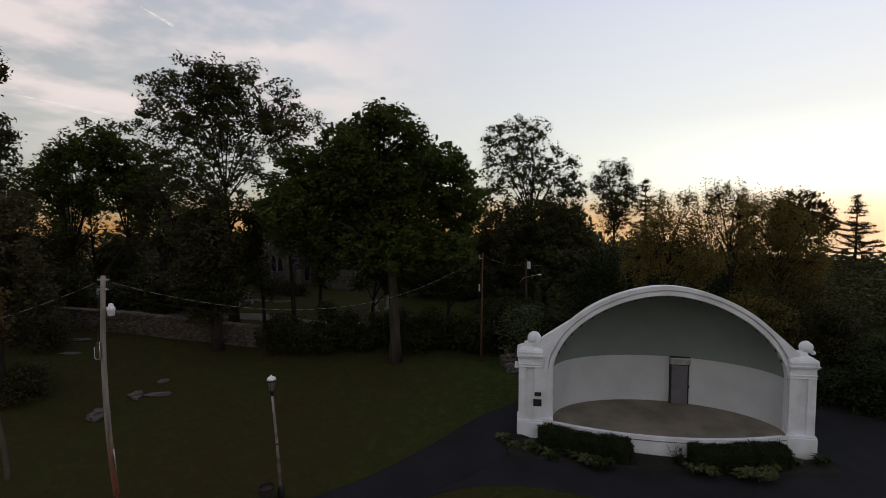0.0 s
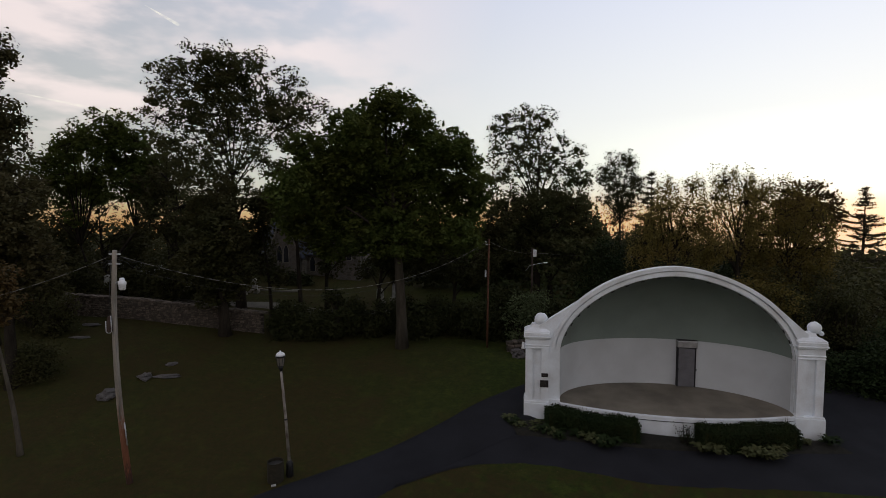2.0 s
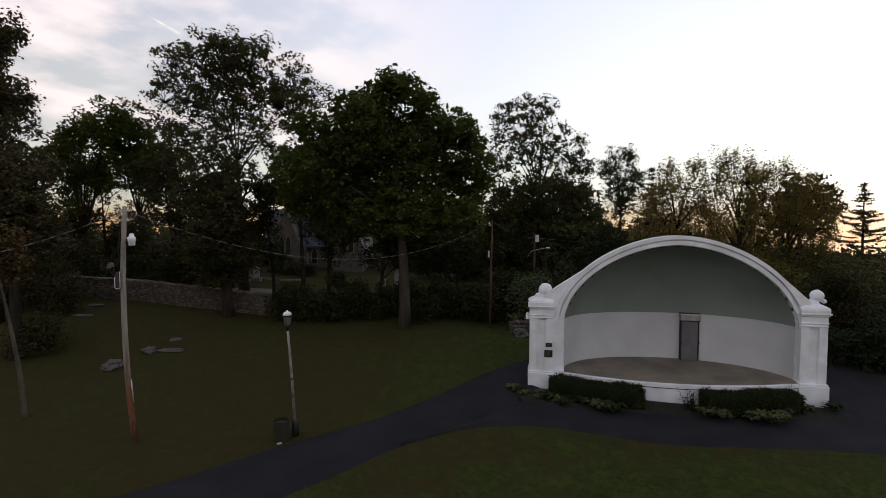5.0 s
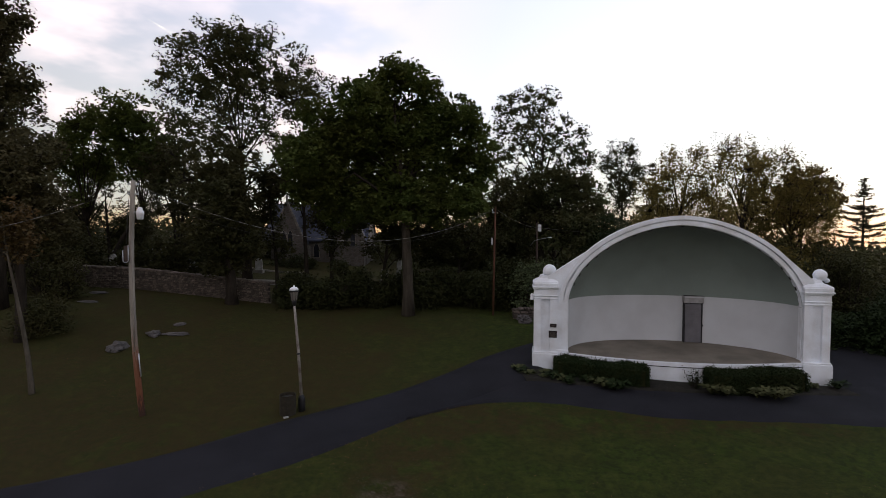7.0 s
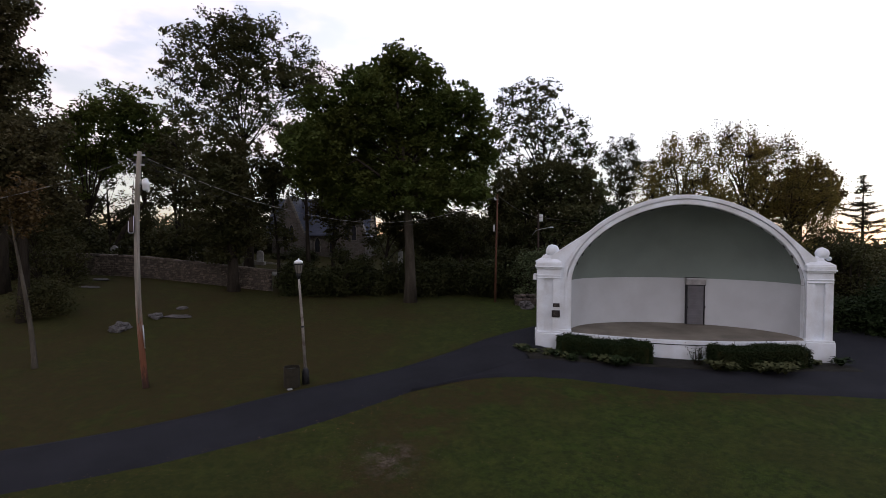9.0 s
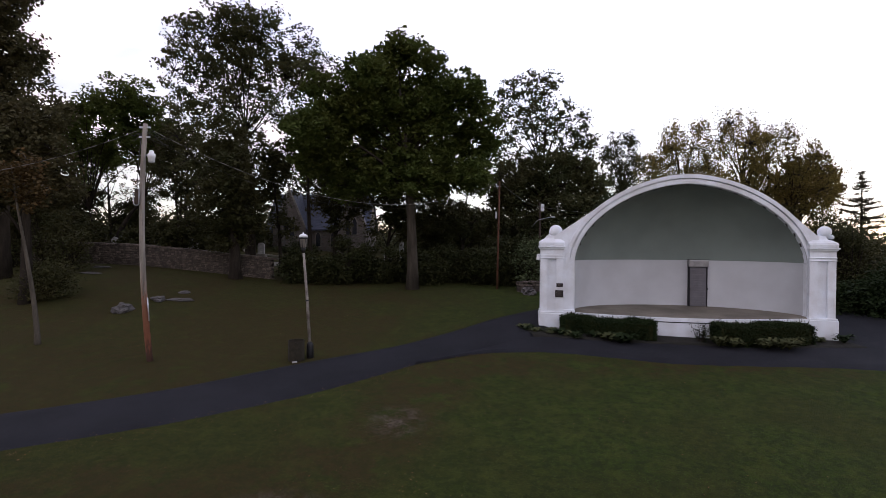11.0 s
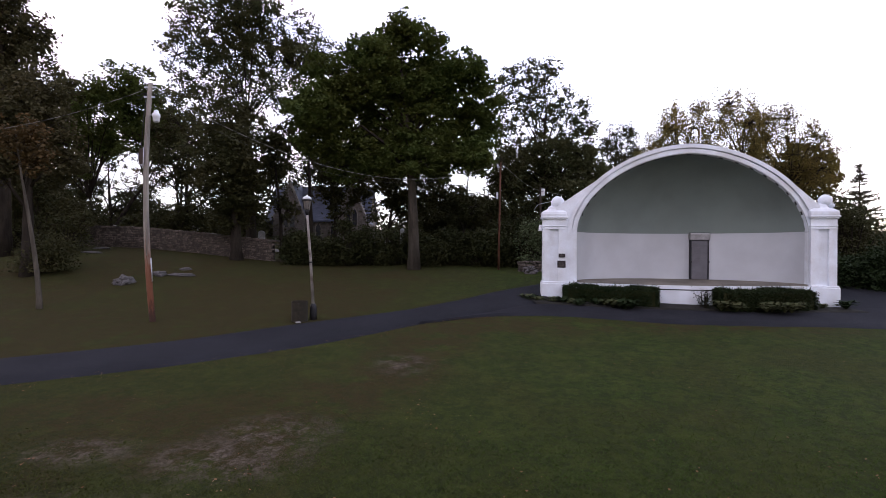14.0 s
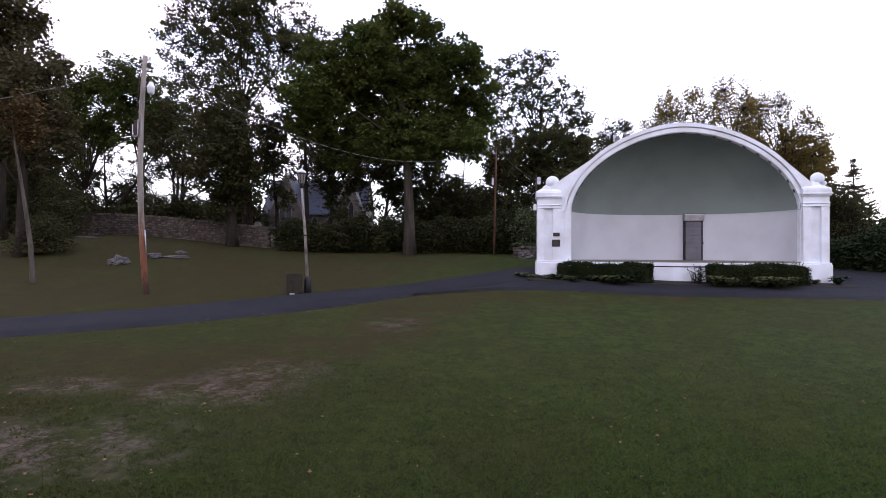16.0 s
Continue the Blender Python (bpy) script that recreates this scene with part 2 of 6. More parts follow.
    soil = mixc(rng(nz(9.0, 9.0, 0.78), 0.42, 0.60), (0.130, 0.104, 0.080), (0.040, 0.032, 0.022))
    col = mixc(patch, pale, soil)
    L(col, b.inputs["Base Color"])
    bp = N("ShaderNodeBump")
    bp.inputs["Strength"].default_value, bp.inputs["Distance"].default_value = 0.8, 0.05
    L(nz(30.0, 8.0, 0.8), bp.inputs["Height"])
    L(bp.outputs[0], b.inputs["Normal"])
    return m


def stone_mat(name, a, c, scale, mortar=(0.10, 0.095, 0.085)):
    """Rubble masonry far off: uneven stones with joints between."""
    m = bpy.data.materials.new(name)
    m.use_nodes = True
    nt = m.node_tree
    N, L = nt.nodes.new, nt.links.new
    b = nt.nodes["Principled BSDF"]
    b.inputs["Roughness"].default_value = 0.92
    tc, mp = N("ShaderNodeTexCoord"), N("ShaderNodeMapping")
    mp.inputs["Scale"].default_value = (1, 1, 1.6)
    L(tc.outputs["Object"], mp.inputs["Vector"])
    vo, ve = N("ShaderNodeTexVoronoi"), N("ShaderNodeTexVoronoi")
    ve.feature = "DISTANCE_TO_EDGE"
    for v in (vo, ve):
        v.inputs["Scale"].default_value = scale
        L(mp.outputs[0], v.inputs["Vector"])
    bw = N("ShaderNodeRGBToBW")
    L(vo.outputs["Color"], bw.inputs[0])
    mx, mj = N("ShaderNodeMix"), N("ShaderNodeMix")
    mx.data_type = mj.data_type = "RGBA"
    L(bw.outputs[0], mx.inputs["Factor"])
    mx.inputs["A"].default_value, mx.inputs["B"].default_value = (*a, 1), (*c, 1)
    st = N("ShaderNodeMapRange")
    st.inputs["From Min"].default_value, st.inputs["From Max"].default_value = 0.02, 0.09
    L(ve.outputs["Distance"], st.inputs["Value"])
    L(st.outputs["Result"], mj.inputs["Factor"])
    mj.inputs["A"].default_value = (*mortar, 1)
    L(mx.outputs["Result"], mj.inputs["B"])
    L(mj.outputs["Result"], b.inputs["Base Color"])
    bp = N("ShaderNodeBump")
    bp.inputs["Strength"].default_value, bp.inputs["Distance"].default_value = 0.7, 0.05
    L(st.outputs["Result"], bp.inputs["Height"])
    L(bp.outputs[0], b.inputs["Normal"])
    return m


# browned stretches of the lawn: x, y, half-widths
BROWNED = [(-2.4, 13.3, 1.5, 1.7), (-0.3, 17.6, 1.9, 1.2), (-1.2, 15.5, 1.5, 1.6), (-3.4, 10.6, 1.3, 1.5), (-5.6, 8.4, 2.2, 1.4), (-8.6, 9.4, 1.6, 1.0), (-8.57, 21.57, 4, 4), (4.5, 17.6, 5.0, 1.3), (10.5, 17.0, 4.0, 0.9), (-13.5, 16.0, 5.0, 2.5)]
# worn places in the lawn: x, y, half-widths
WORN = [(-4.5, 8.3, 0.9, 0.7), (-5.0, 7.4, 1.1, 0.6), (-6.17, 5.2, 1.5, 0.8), (-2.4, 12.8, 0.55, 0.7), (-7.6, 7.6, 0.8, 0.4)]
LAWN = ground_mat()
ASPHALT = mat("asphalt", (0.0170, 0.0175, 0.0212), 0.9, spec=0.1, var=0.2, scale=0.7, fine=60, bump=0.35)
SOIL = mat("bed_soil", (0.0145, 0.0135, 0.0095), 0.95, var=0.5, scale=4, fine=30, bump=0.6)
WHITE = mat("white_paint", (0.70, 0.745, 0.80), 0.6, var=0.12, scale=1.3, fine=22, bump=0.1, tint=(0.60, 0.62, 0.645))
WHITE_ROUGH = mat("white_roughcast", (0.69, 0.735, 0.79), 0.75, var=0.14, scale=0.9, fine=70, bump=0.3, tint=(0.57, 0.59, 0.61))
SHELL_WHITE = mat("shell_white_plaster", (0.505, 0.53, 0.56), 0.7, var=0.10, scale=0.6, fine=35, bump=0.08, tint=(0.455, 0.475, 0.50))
SHELL_GREEN = mat("shell_grey_green_plaster", (0.190, 0.228, 0.214), 0.7, var=0.14, scale=0.5, fine=30, bump=0.08, tint=(0.166, 0.198, 0.187))
STAGE = mat("stage_concrete", (0.185, 0.166, 0.135), 0.8, var=0.3, scale=0.8, fine=30, bump=0.15)
DOOR_GREY = mat("door_grey_paint", (0.150, 0.148, 0.165), 0.5, var=0.15, scale=3, fine=30, bump=0.05)
DOOR_BOX = mat("shutter_box_grey", (0.33, 0.325, 0.33), 0.5, var=0.25, scale=4, fine=25, bump=0.05)
DARK_JOINT = mat("dark_joint", (0.03, 0.03, 0.035), 0.9, var=0.2)
BRONZE = mat("dark_bronze", (0.035, 0.03, 0.032), 0.4, 0.6, var=0.3, scale=12, fine=60)
BRONZE_LINE = mat("bronze_relief", (0.11, 0.095, 0.085), 0.45, 0.5, var=0.2, scale=10, fine=50)
BLACK = mat("black_metal", (0.02, 0.02, 0.022), 0.5, 0.3, var=0.3, scale=10)
POLE_GREY = mat("weathered_pole", (0.27, 0.245, 0.215), 0.85, var=0.35, scale=1.0, fine=14, bump=0.4, stretch=(6, 6, 0.6))
POLE_RED = mat("creosote_red_pole", (0.088, 0.038, 0.021), 0.8, var=0.4, scale=1.5, fine=12, bump=0.4, stretch=(6, 6, 0.8))
POLE_DARK = mat("tarred_butt", (0.05, 0.035, 0.028), 0.85, var=0.4, scale=2, fine=14, bump=0.3)
POLE_WHITE = mat("peeling_white_post", (0.215, 0.20, 0.18), 0.7, var=0.5, scale=2.2, fine=18, bump=0.3, tint=(0.085, 0.065, 0.052))
GALV = mat("galvanised_metal", (0.45, 0.47, 0.50), 0.45, 0.6, var=0.2, scale=6)
LAMP_WHITE = mat("white_enamel", (0.72, 0.74, 0.78), 0.35, var=0.15, scale=8)
CABLE = mat("pale_cable", (0.17, 0.165, 0.155), 0.6, var=0.3, scale=4)
CABLE_DARK = mat("dark_cable", (0.04, 0.04, 0.04), 0.6, var=0.3, scale=4)
ROCK = mat("grey_rock", (0.085, 0.079, 0.076), 0.9, var=0.5, scale=2.2, fine=14, bump=0.8, tint=(0.08, 0.075, 0.075))
WALL_STONE = mat("wall_stone", (0.105, 0.087, 0.072), 0.92, var=0.4, scale=4, fine=16, bump=0.6)
WALL_MORTAR = mat("wall_mortar", (0.06, 0.05, 0.042), 0.95, var=0.3, scale=4, fine=20, bump=0.4)
CHURCH = stone_mat("church_rubble", (0.060, 0.050, 0.042), (0.115, 0.098, 0.082), 2.2)
TRIM = mat("pale_limestone", (0.19, 0.175, 0.15), 0.85, var=0.3, scale=2, fine=14)
SLATE = mat("blue_slate", (0.066, 0.076, 0.110), 0.6, var=0.3, scale=1.5, fine=9, bump=0.4, stretch=(1, 1, 4))
GLASS_DARK = mat("dark_leaded_glass", (0.02, 0.022, 0.028), 0.15, var=0.2, spec=0.6)
MARBLE = mat("pale_marble", (0.34, 0.335, 0.325), 0.7, var=0.3, scale=3, fine=18)
GRAVEL = mat("dull_gravel", (0.10, 0.093, 0.08), 0.95, var=0.25, scale=1.2, fine=25, bump=0.4)
BARK = mat("brown_bark", (0.030, 0.025, 0.020), 0.95, var=0.4, scale=1.4, fine=8, bump=0.9, stretch=(3, 3, 0.7), spec=0.05)
BARK_MAPLE = mat("maple_bark", (0.055, 0.048, 0.038), 0.95, var=0.4, scale=1.2, fine=8, bump=0.9, stretch=(3, 3, 0.6), spec=0.05)
BARK_GREY = mat("grey_bark", (0.085, 0.075, 0.060), 0.95, var=0.4, scale=1.2, fine=8, bump=0.9, stretch=(3, 3, 0.6), spec=0.05)
LEAF_MAPLE = leaf_mat("maple_leaves", (0.042, 0.062, 0.014), (0.074, 0.098, 0.024), (0.084, 0.090, 0.022), 0.36)
LEAF_ASH = leaf_mat("ash_leaves", (0.046, 0.056, 0.024), (0.076, 0.086, 0.036), (0.088, 0.078, 0.034), 0.36)
LEAF_DARK = leaf_mat("dark_leaves", (0.033, 0.036, 0.014), (0.050, 0.052, 0.020), (0.054, 0.046, 0.018), 0.22)
# the trees' shade over the churchyard shrubs is put into this darker leaf colour
LEAF_SHADE = leaf_mat("shaded_green_leaves", (0.020, 0.025, 0.009), (0.036, 0.041, 0.014), (0.034, 0.034, 0.012), 0.14)
LEAF_OAK = leaf_mat("oak_leaves", (0.048, 0.048, 0.022), (0.074, 0.069, 0.032), (0.074, 0.060, 0.028), 0.30)
LEAF_AUTUMN = leaf_mat("turning_leaves", (0.130, 0.115, 0.036), (0.225, 0.188, 0.060), (0.215, 0.152, 0.045), 0.50)
LEAF_RUST = leaf_mat("rusting_leaves", (0.098, 0.088, 0.026), (0.168, 0.138, 0.040), (0.172, 0.118, 0.032), 0.46)
LEAF_BROWN = leaf_mat("rusty_leaves", (0.06, 0.045, 0.02), (0.10, 0.06, 0.022), (0.07, 0.05, 0.02), 0.25)
LEAF_PALE = leaf_mat("pale_shrub_leaves", (0.060, 0.080, 0.036), (0.095, 0.118, 0.058), (0.080, 0.095, 0.045), 0.2)
LEAF_HEDGE = leaf_mat("hedge_leaves", (0.010, 0.019, 0.006), (0.020, 0.032, 0.010), (0.018, 0.025, 0.008), 0.10)
LEAF_HOSTA = leaf_mat("hosta_leaves", (0.048, 0.060, 0.024), (0.100, 0.108, 0.050), (0.080, 0.078, 0.036), 0.25)
LEAF_LILY = leaf_mat("daylily_leaves", (0.050, 0.058, 0.024), (0.105, 0.108, 0.050), (0.084, 0.080, 0.036), 0.2)
LEAF_FALLEN = leaf_mat("fallen_leaves_mix", (0.10, 0.045, 0.020), (0.19, 0.130, 0.065), (0.15, 0.055, 0.028), 0.0)
GRASS_DEAD = leaf_mat("dead_grass", (0.055, 0.042, 0.028), (0.125, 0.100, 0.072), (0.060, 0.046, 0.030), 0.1)
GRASS = leaf_mat("grass_blades", (0.042, 0.070, 0.014), (0.052, 0.082, 0.017), (0.062, 0.075, 0.018), 0.5, (0.054, 0.048, 0.015))
SPRUCE = leaf_mat("spruce_needles", (0.044, 0.040, 0.026), (0.070, 0.064, 0.040), (0.074, 0.058, 0.034), 0.4)
BIN_BROWN = mat("rusted_brown_mesh", (0.026, 0.022, 0.014), 0.85, 0.0, var=0.35, scale=9)


def stained_pole_mat():
    """Grey weathered wood whose foot is stained red, the stain fading out upwards in streaks."""
    m = POLE_GREY.copy()
    m.name = "stained_pole"
    nt = m.node_tree
    N, L = nt.nodes.new, nt.links.new
    b = nt.nodes["Principled BSDF"]
    src = b.inputs["Base Color"].links[0].from_socket
    tc, sp, no, mp = N("ShaderNodeTexCoord"), N("ShaderNodeSeparateXYZ"), N("ShaderNodeTexNoise"), N("ShaderNodeMapping")
    mp.inputs["Scale"].default_value = (8, 8, 0.7)
    L(tc.outputs["Object"], sp.inputs[0])
    L(tc.outputs["Object"], mp.inputs["Vector"])
    L(mp.outputs[0], no.inputs["Vector"])
    ad = N("ShaderNodeMath")
    ad.operation = "MULTIPLY_ADD"
    L(no.outputs["Fac"], ad.inputs[0])
    ad.inputs[1].default_value = 2.4
    L(sp.outputs["Z"], ad.inputs[2])
    rp = N("ShaderNodeValToRGB")
    rg = N("ShaderNodeMapRange")
    rg.inputs["From Min"].default_value, rg.inputs["From Max"].default_value = 1.0, 5.2
    L(ad.outputs[0], rg.inputs["Value"])
    L(rg.outputs["Result"], rp.inputs[0])
    el = rp.color_ramp.elements
    el[0].position, el[0].color = 0.12, (0.040, 0.020, 0.013, 1)
    el[1].position, el[1].color = 0.95, (0.22, 0.18, 0.145, 1)
    for p, c in ((0.22, (0.14, 0.052, 0.026, 1)), (0.6, (0.17, 0.075, 0.042, 1))):
        e = el.new(p)
        e.color = c
    mx, top = N("ShaderNodeMix"), N("ShaderNodeMapRange")
    mx.data_type = "RGBA"
    top.inputs["From Min"].default_value, top.inputs["From Max"].default_value = 3.3, 5.0
    L(ad.outputs[0], top.inputs["Value"])
    L(top.outputs["Result"], mx.inputs["Factor"])
    L(rp.outputs["Color"], mx.inputs["A"])
    L(src, mx.inputs["B"])
    L(mx.outputs["Result"], b.inputs["Base Color"])
    return m


POLE_STAINED = stained_pole_mat()


# ---------------------------------------------------------------- mesh helpers
def mesh_object(name, verts, faces, material, parent=None, label="", smooth=False):
    me = bpy.data.meshes.new(name)
    me.from_pydata([tuple(v) for v in verts], [], faces)
    if smooth:
        me.polygons.foreach_set("use_smooth", [True] * len(me.polygons))
    me.materials.append(material)
    ob = new(name, me)
    if parent:
        ob.parent = parent
    if label:
        tagged(ob, label)
    return ob


def part(name, bm, material, parent, label="", smooth=False):
    """Links a bmesh as one mesh object under a thing or a part."""
    me = bpy.data.meshes.new(name)
    bmesh.ops.recalc_face_normals(bm, faces=bm.faces[:])
    bm.to_mesh(me)
    bm.free()
    if smooth:
        me.polygons.foreach_set("use_smooth", [True] * len(me.polygons))
    me.materials.append(material)
    ob = new(name, me)
    if parent:
        ob.parent = parent
    if label:
        tagged(ob, label)
    return ob


def thing(name, label, category, m=None, group="", kind=""):
    ob = new(name)
    ob.empty_display_size = 0.2
    ob.matrix_world = m or Matrix()
    return tagged(ob, label, category, group, kind)


def box(bm, x0, x1, y0, y1, z0, z1, bevel=0.0):
    vs = [bm.verts.new((x, y, z)) for z in (z0, z1) for y in (y0, y1) for x in (x0, x1)]
    fs = [bm.faces.new([vs[i] for i in q]) for q in ((0, 2, 3, 1), (4, 5, 7, 6), (0, 1, 5, 4), (2, 6, 7, 3), (0, 4, 6, 2), (1, 3, 7, 5))]
    if bevel:
        es = {e for f in fs for e in f.edges}
        bmesh.ops.bevel(bm, geom=list(es), offset=bevel, segments=2, affect="EDGES", profile=0.5)
    return bm


def boxes(*rows, bevel=0.0):
    bm = bmesh.new()
    for r in rows:
        box(bm, *r, bevel=bevel)
    return bm


def lathe(bm, profile, n=24, cx=0.0, cy=0.0):
    """Turned shape from (radius, height) pairs."""
    rings = [[bm.verts.new((cx + r * math.cos(2 * math.pi * i / n), cy + r * math.sin(2 * math.pi * i / n), z)) for i in range(n)] for r, z in profile]
    for a, b in zip(rings, rings[1:]):
        for i in range(n):
            bm.faces.new((a[i], a[(i + 1) % n], b[(i + 1) % n], b[i]))
    bm.faces.new(rings[0][::-1])
    bm.faces.new(rings[-1])
    return bm


def tube_data(points, radii, n, verts, faces):
    """Adds a tapered tube through the points to verts and faces."""
    start = len(verts)
    pts = [Vector(p) for p in points]
    for k, (p, r) in enumerate(zip(pts, radii)):
        d = (pts[min(k + 1, len(pts) - 1)] - pts[max(k - 1, 0)]).normalized()
        u = d.cross(Vector((0.31, 0.95, 0.05))).normalized()
        v = d.cross(u)
        for i in range(n):
            a = 2 * math.pi * i / n
            verts.append(p + (u * math.cos(a) + v * math.sin(a)) * r)
    for k in range(len(pts) - 1):
        for i in range(n):
            a, b = start + k * n + i, start + k * n + (i + 1) % n
            faces.append((a, b, b + n, a + n))
    faces.append(tuple(start + i for i in range(n))[::-1])
    faces.append(tuple(start + (len(pts) - 1) * n + i for i in range(n)))


def tube(name, points, radii, material, parent=None, label="", n=10):
    verts, faces = [], []
    tube_data(points, radii, n, verts, faces)
    return mesh_object(name, verts, faces, material, parent, label, smooth=True)


def quads_object(name, corners, material, parent=None):
    """One mesh from an (n, 4, 3) array of leaf corners."""
    n = len(corners)
    me = bpy.data.meshes.new(name)
    me.vertices.add(4 * n)
    me.vertices.foreach_set("co", np.ascontiguousarray(corners, dtype=np.float32).ravel())
    me.loops.add(4 * n)
    me.loops.foreach_set("vertex_index", np.arange(4 * n, dtype=np.int32))
    me.polygons.add(n)
    me.polygons.foreach_set("loop_start", np.arange(0, 4 * n, 4, dtype=np.int32))
    me.polygons.foreach_set("loop_total", np.full(n, 4, dtype=np.int32))
    me.materials.append(material)
    me.update(calc_edges=True)
    me.validate()
    ob = new(name, me)
    if parent:
        ob.parent = parent
    return ob


def leaf_quads(rng, centres, size, up=0.0, level=0.4):
    """Pointed leaf quads of about that size round the centres, turned at random; up lifts their tips, level lays their faces flat."""
    n = len(centres)
    face = rng.normal(size=(n, 3)) * 0.75
    face[:, 2] = np.abs(face[:, 2]) + level
    face /= np.linalg.norm(face, axis=1)[:, None]
    a = np.cross(face, rng.normal(size=(n, 3)))
    a /= np.linalg.norm(a, axis=1)[:, None]
    b = np.cross(face, a)
    a[:, 2] += up
    s = (size * rng.uniform(0.6, 1.3, n))[:, None]
    return np.stack([centres - a * s * 0.5, centres + b * s * 0.36, centres + a * s * 0.55, centres - b * s * 0.36], 1)


def smooth_step(v):
    v = min(1.0, max(0.0, v))
    return v * v * (3 - 2 * v)


def ground_z(x, y):
    """Height of the lawn: a gentle rise to the back, most to the back left, the hill falling away beyond the trees."""
    z = float(np.interp(y, [0, 5.4, 8.5, 11.4, 14.3, 17.1, 20, 23.5, 27, 31.4, 35.5, 41, 48.7, 56, 74], [-1.52, -1.32, -1.17, -0.98, -0.77, -0.55, -0.33, 0.03, 0.45, 0.94, 1.24, 1.66, 2.22, 2.74, 3.9]))
    z += 1.15 * smooth_step((-x - 8) / 18) * smooth_step((y - 16) / 15)
    z -= 3.0 * smooth_step((x - 26) / 45) * smooth_step((y - 28) / 55)
    z -= 0.07 * max(0.0, math.hypot(x, y) - 85)
    return z


# ---------------------------------------------------------------- ground and paths
def build_ground():
    xs = [-2400, -900, -400, -200, -120, -80] + [-60 + 1.5 * i for i in range(81)] + [75, 95, 130, 200, 400, 900, 2400]
    ys = [-2400, -900, -300, -100, -40, -15] + [-5 + 1.5 * i for i in range(51)] + [85, 105, 130, 200, 400, 900, 2400]
    verts = [(x, y, ground_z(x, y) + (0.05 * noise.noise((x * 0.25, y * 0.25, 3)) if abs(x) < 61 and -6 < y < 71 else 0)) for y in ys for x in xs]
    n = len(xs)
    faces = [(j * n + i, j * n + i + 1, (j + 1) * n + i + 1, (j + 1) * n + i) for j in range(len(ys) - 1) for i in range(n - 1)]
    ob = mesh_object("ground", verts, faces, LAWN, smooth=True)
    return tagged(ob, "wide park lawn of short green and browned grass with worn soil", "lawn", kind="structure")


def ribbon(name, left, right, material, lift, label, category, step=0.5, kind="structure"):
    """A laid strip between two edge lines, a little proud of the ground, with a thin turned-down edge."""
    def resample(line, n):
        pts = [Vector((*p, 0)) for p in line]
        d = [0.0]
        for a, b in zip(pts, pts[1:]):
            d.append(d[-1] + (b - a).length)
        out = []
        for k in range(n):
            s = d[-1] * k / (n - 1)
            i = max(j for j in range(len(pts) - 1) if d[j] <= s + 1e-6)
            f = (s - d[i]) / max(1e-6, d[i + 1] - d[i])
            p0, p1, p2, p3 = pts[max(i - 1, 0)], pts[i], pts[i + 1], pts[min(i + 2, len(pts) - 1)]
            out.append(0.5 * ((2 * p1) + (p2 - p0) * f + (2 * p0 - 5 * p1 + 4 * p2 - p3) * f * f + (3 * p1 - p0 - 3 * p2 + p3) * f ** 3))
        return out
    n, across = 70, 8
    a, b = resample(left, n), resample(right, n)
    verts, faces = [], []
    for i in range(n):
        for j in range(across + 1):
            f = j / across
            p = a[i].lerp(b[i], f)
            edge = j in (0, across)
            wob = 0.11 * noise.noise((p.x * 1.3, p.y * 1.3, 7)) if edge else 0
            z = max(ground_z(p.x, p.y), ground_z(p.x + 0.4, p.y), ground_z(p.x, p.y + 0.4)) + (lift if not edge else -0.06) + 0.03
            verts.append((p.x + wob, p.y + wob, z))
    w = across + 1
    for i in range(n - 1):
        for j in range(across):
            k = i * w + j
            faces.append((k, k + 1, k + w + 1, k + w))
    ob = mesh_object(name, verts, faces, material, smooth=True)
    return tagged(ob, label, category, kind=kind)


build_ground()
ribbon("path", [(-23.65, 8.58), (-18.64, 10.85), (-13.55, 13.1), (-9.88, 15.04), (-6.61, 17.52), (-2.99, 19.99), (-0.47, 22.33), (1.46, 24.35), (4.14, 26.39), (7.76, 28.7), (12.54, 30.61)],
       [(-21.9, 5.99), (-16.82, 8.48), (-11.65, 10.94), (-8.47, 12.52), (-5.07, 14.84), (-1.92, 17.71), (0.53, 19.43), (2.48, 20.59), (4.59, 23.38), (7.82, 26.86), (12.63, 28.79)],
       ASPHALT, 0.045, "dark blue-grey asphalt footpath across the lawn", "path")
ribbon("path_shell_front", [(-1.43, 18.0), (0.53, 19.34), (2.9, 21.3), (6.06, 20.9), (9.57, 20.4), (13.11, 20.0), (15.29, 20.4), (18.08, 21.31), (24.1, 23.06), (33.97, 27.4)],
       [(-2.21, 17.52), (0.73, 18.98), (4.0, 18.92), (7.92, 17.71), (12.18, 17.44), (15.27, 17.09), (19.43, 16.62), (26.77, 16.69), (39.44, 18.16)],
       ASPHALT, 0.040, "dark asphalt walk curving past the band shell", "path")
ribbon("path_shell_side", [(15.52, 18.14), (16.69, 20.8), (18.07, 24.43), (19.04, 27.78)], [(27.69, 18.07), (23.73, 22.49), (21.73, 25.64), (22.02, 28.25)],
       ASPHALT, 0.036, "dark asphalt apron beside the band shell", "path")
ribbon("planting_bed", [(2.65, 22.69), (4.51, 22.47), (8.0, 21.57), (12.02, 21.13), (16.49, 20.7)], [(2.97, 21.06), (4.55, 20.64), (8.05, 19.95), (12.09, 19.6), (16.76, 19.59)],
       SOIL, 0.075, "narrow bed of dark soil before the stage", "soil")

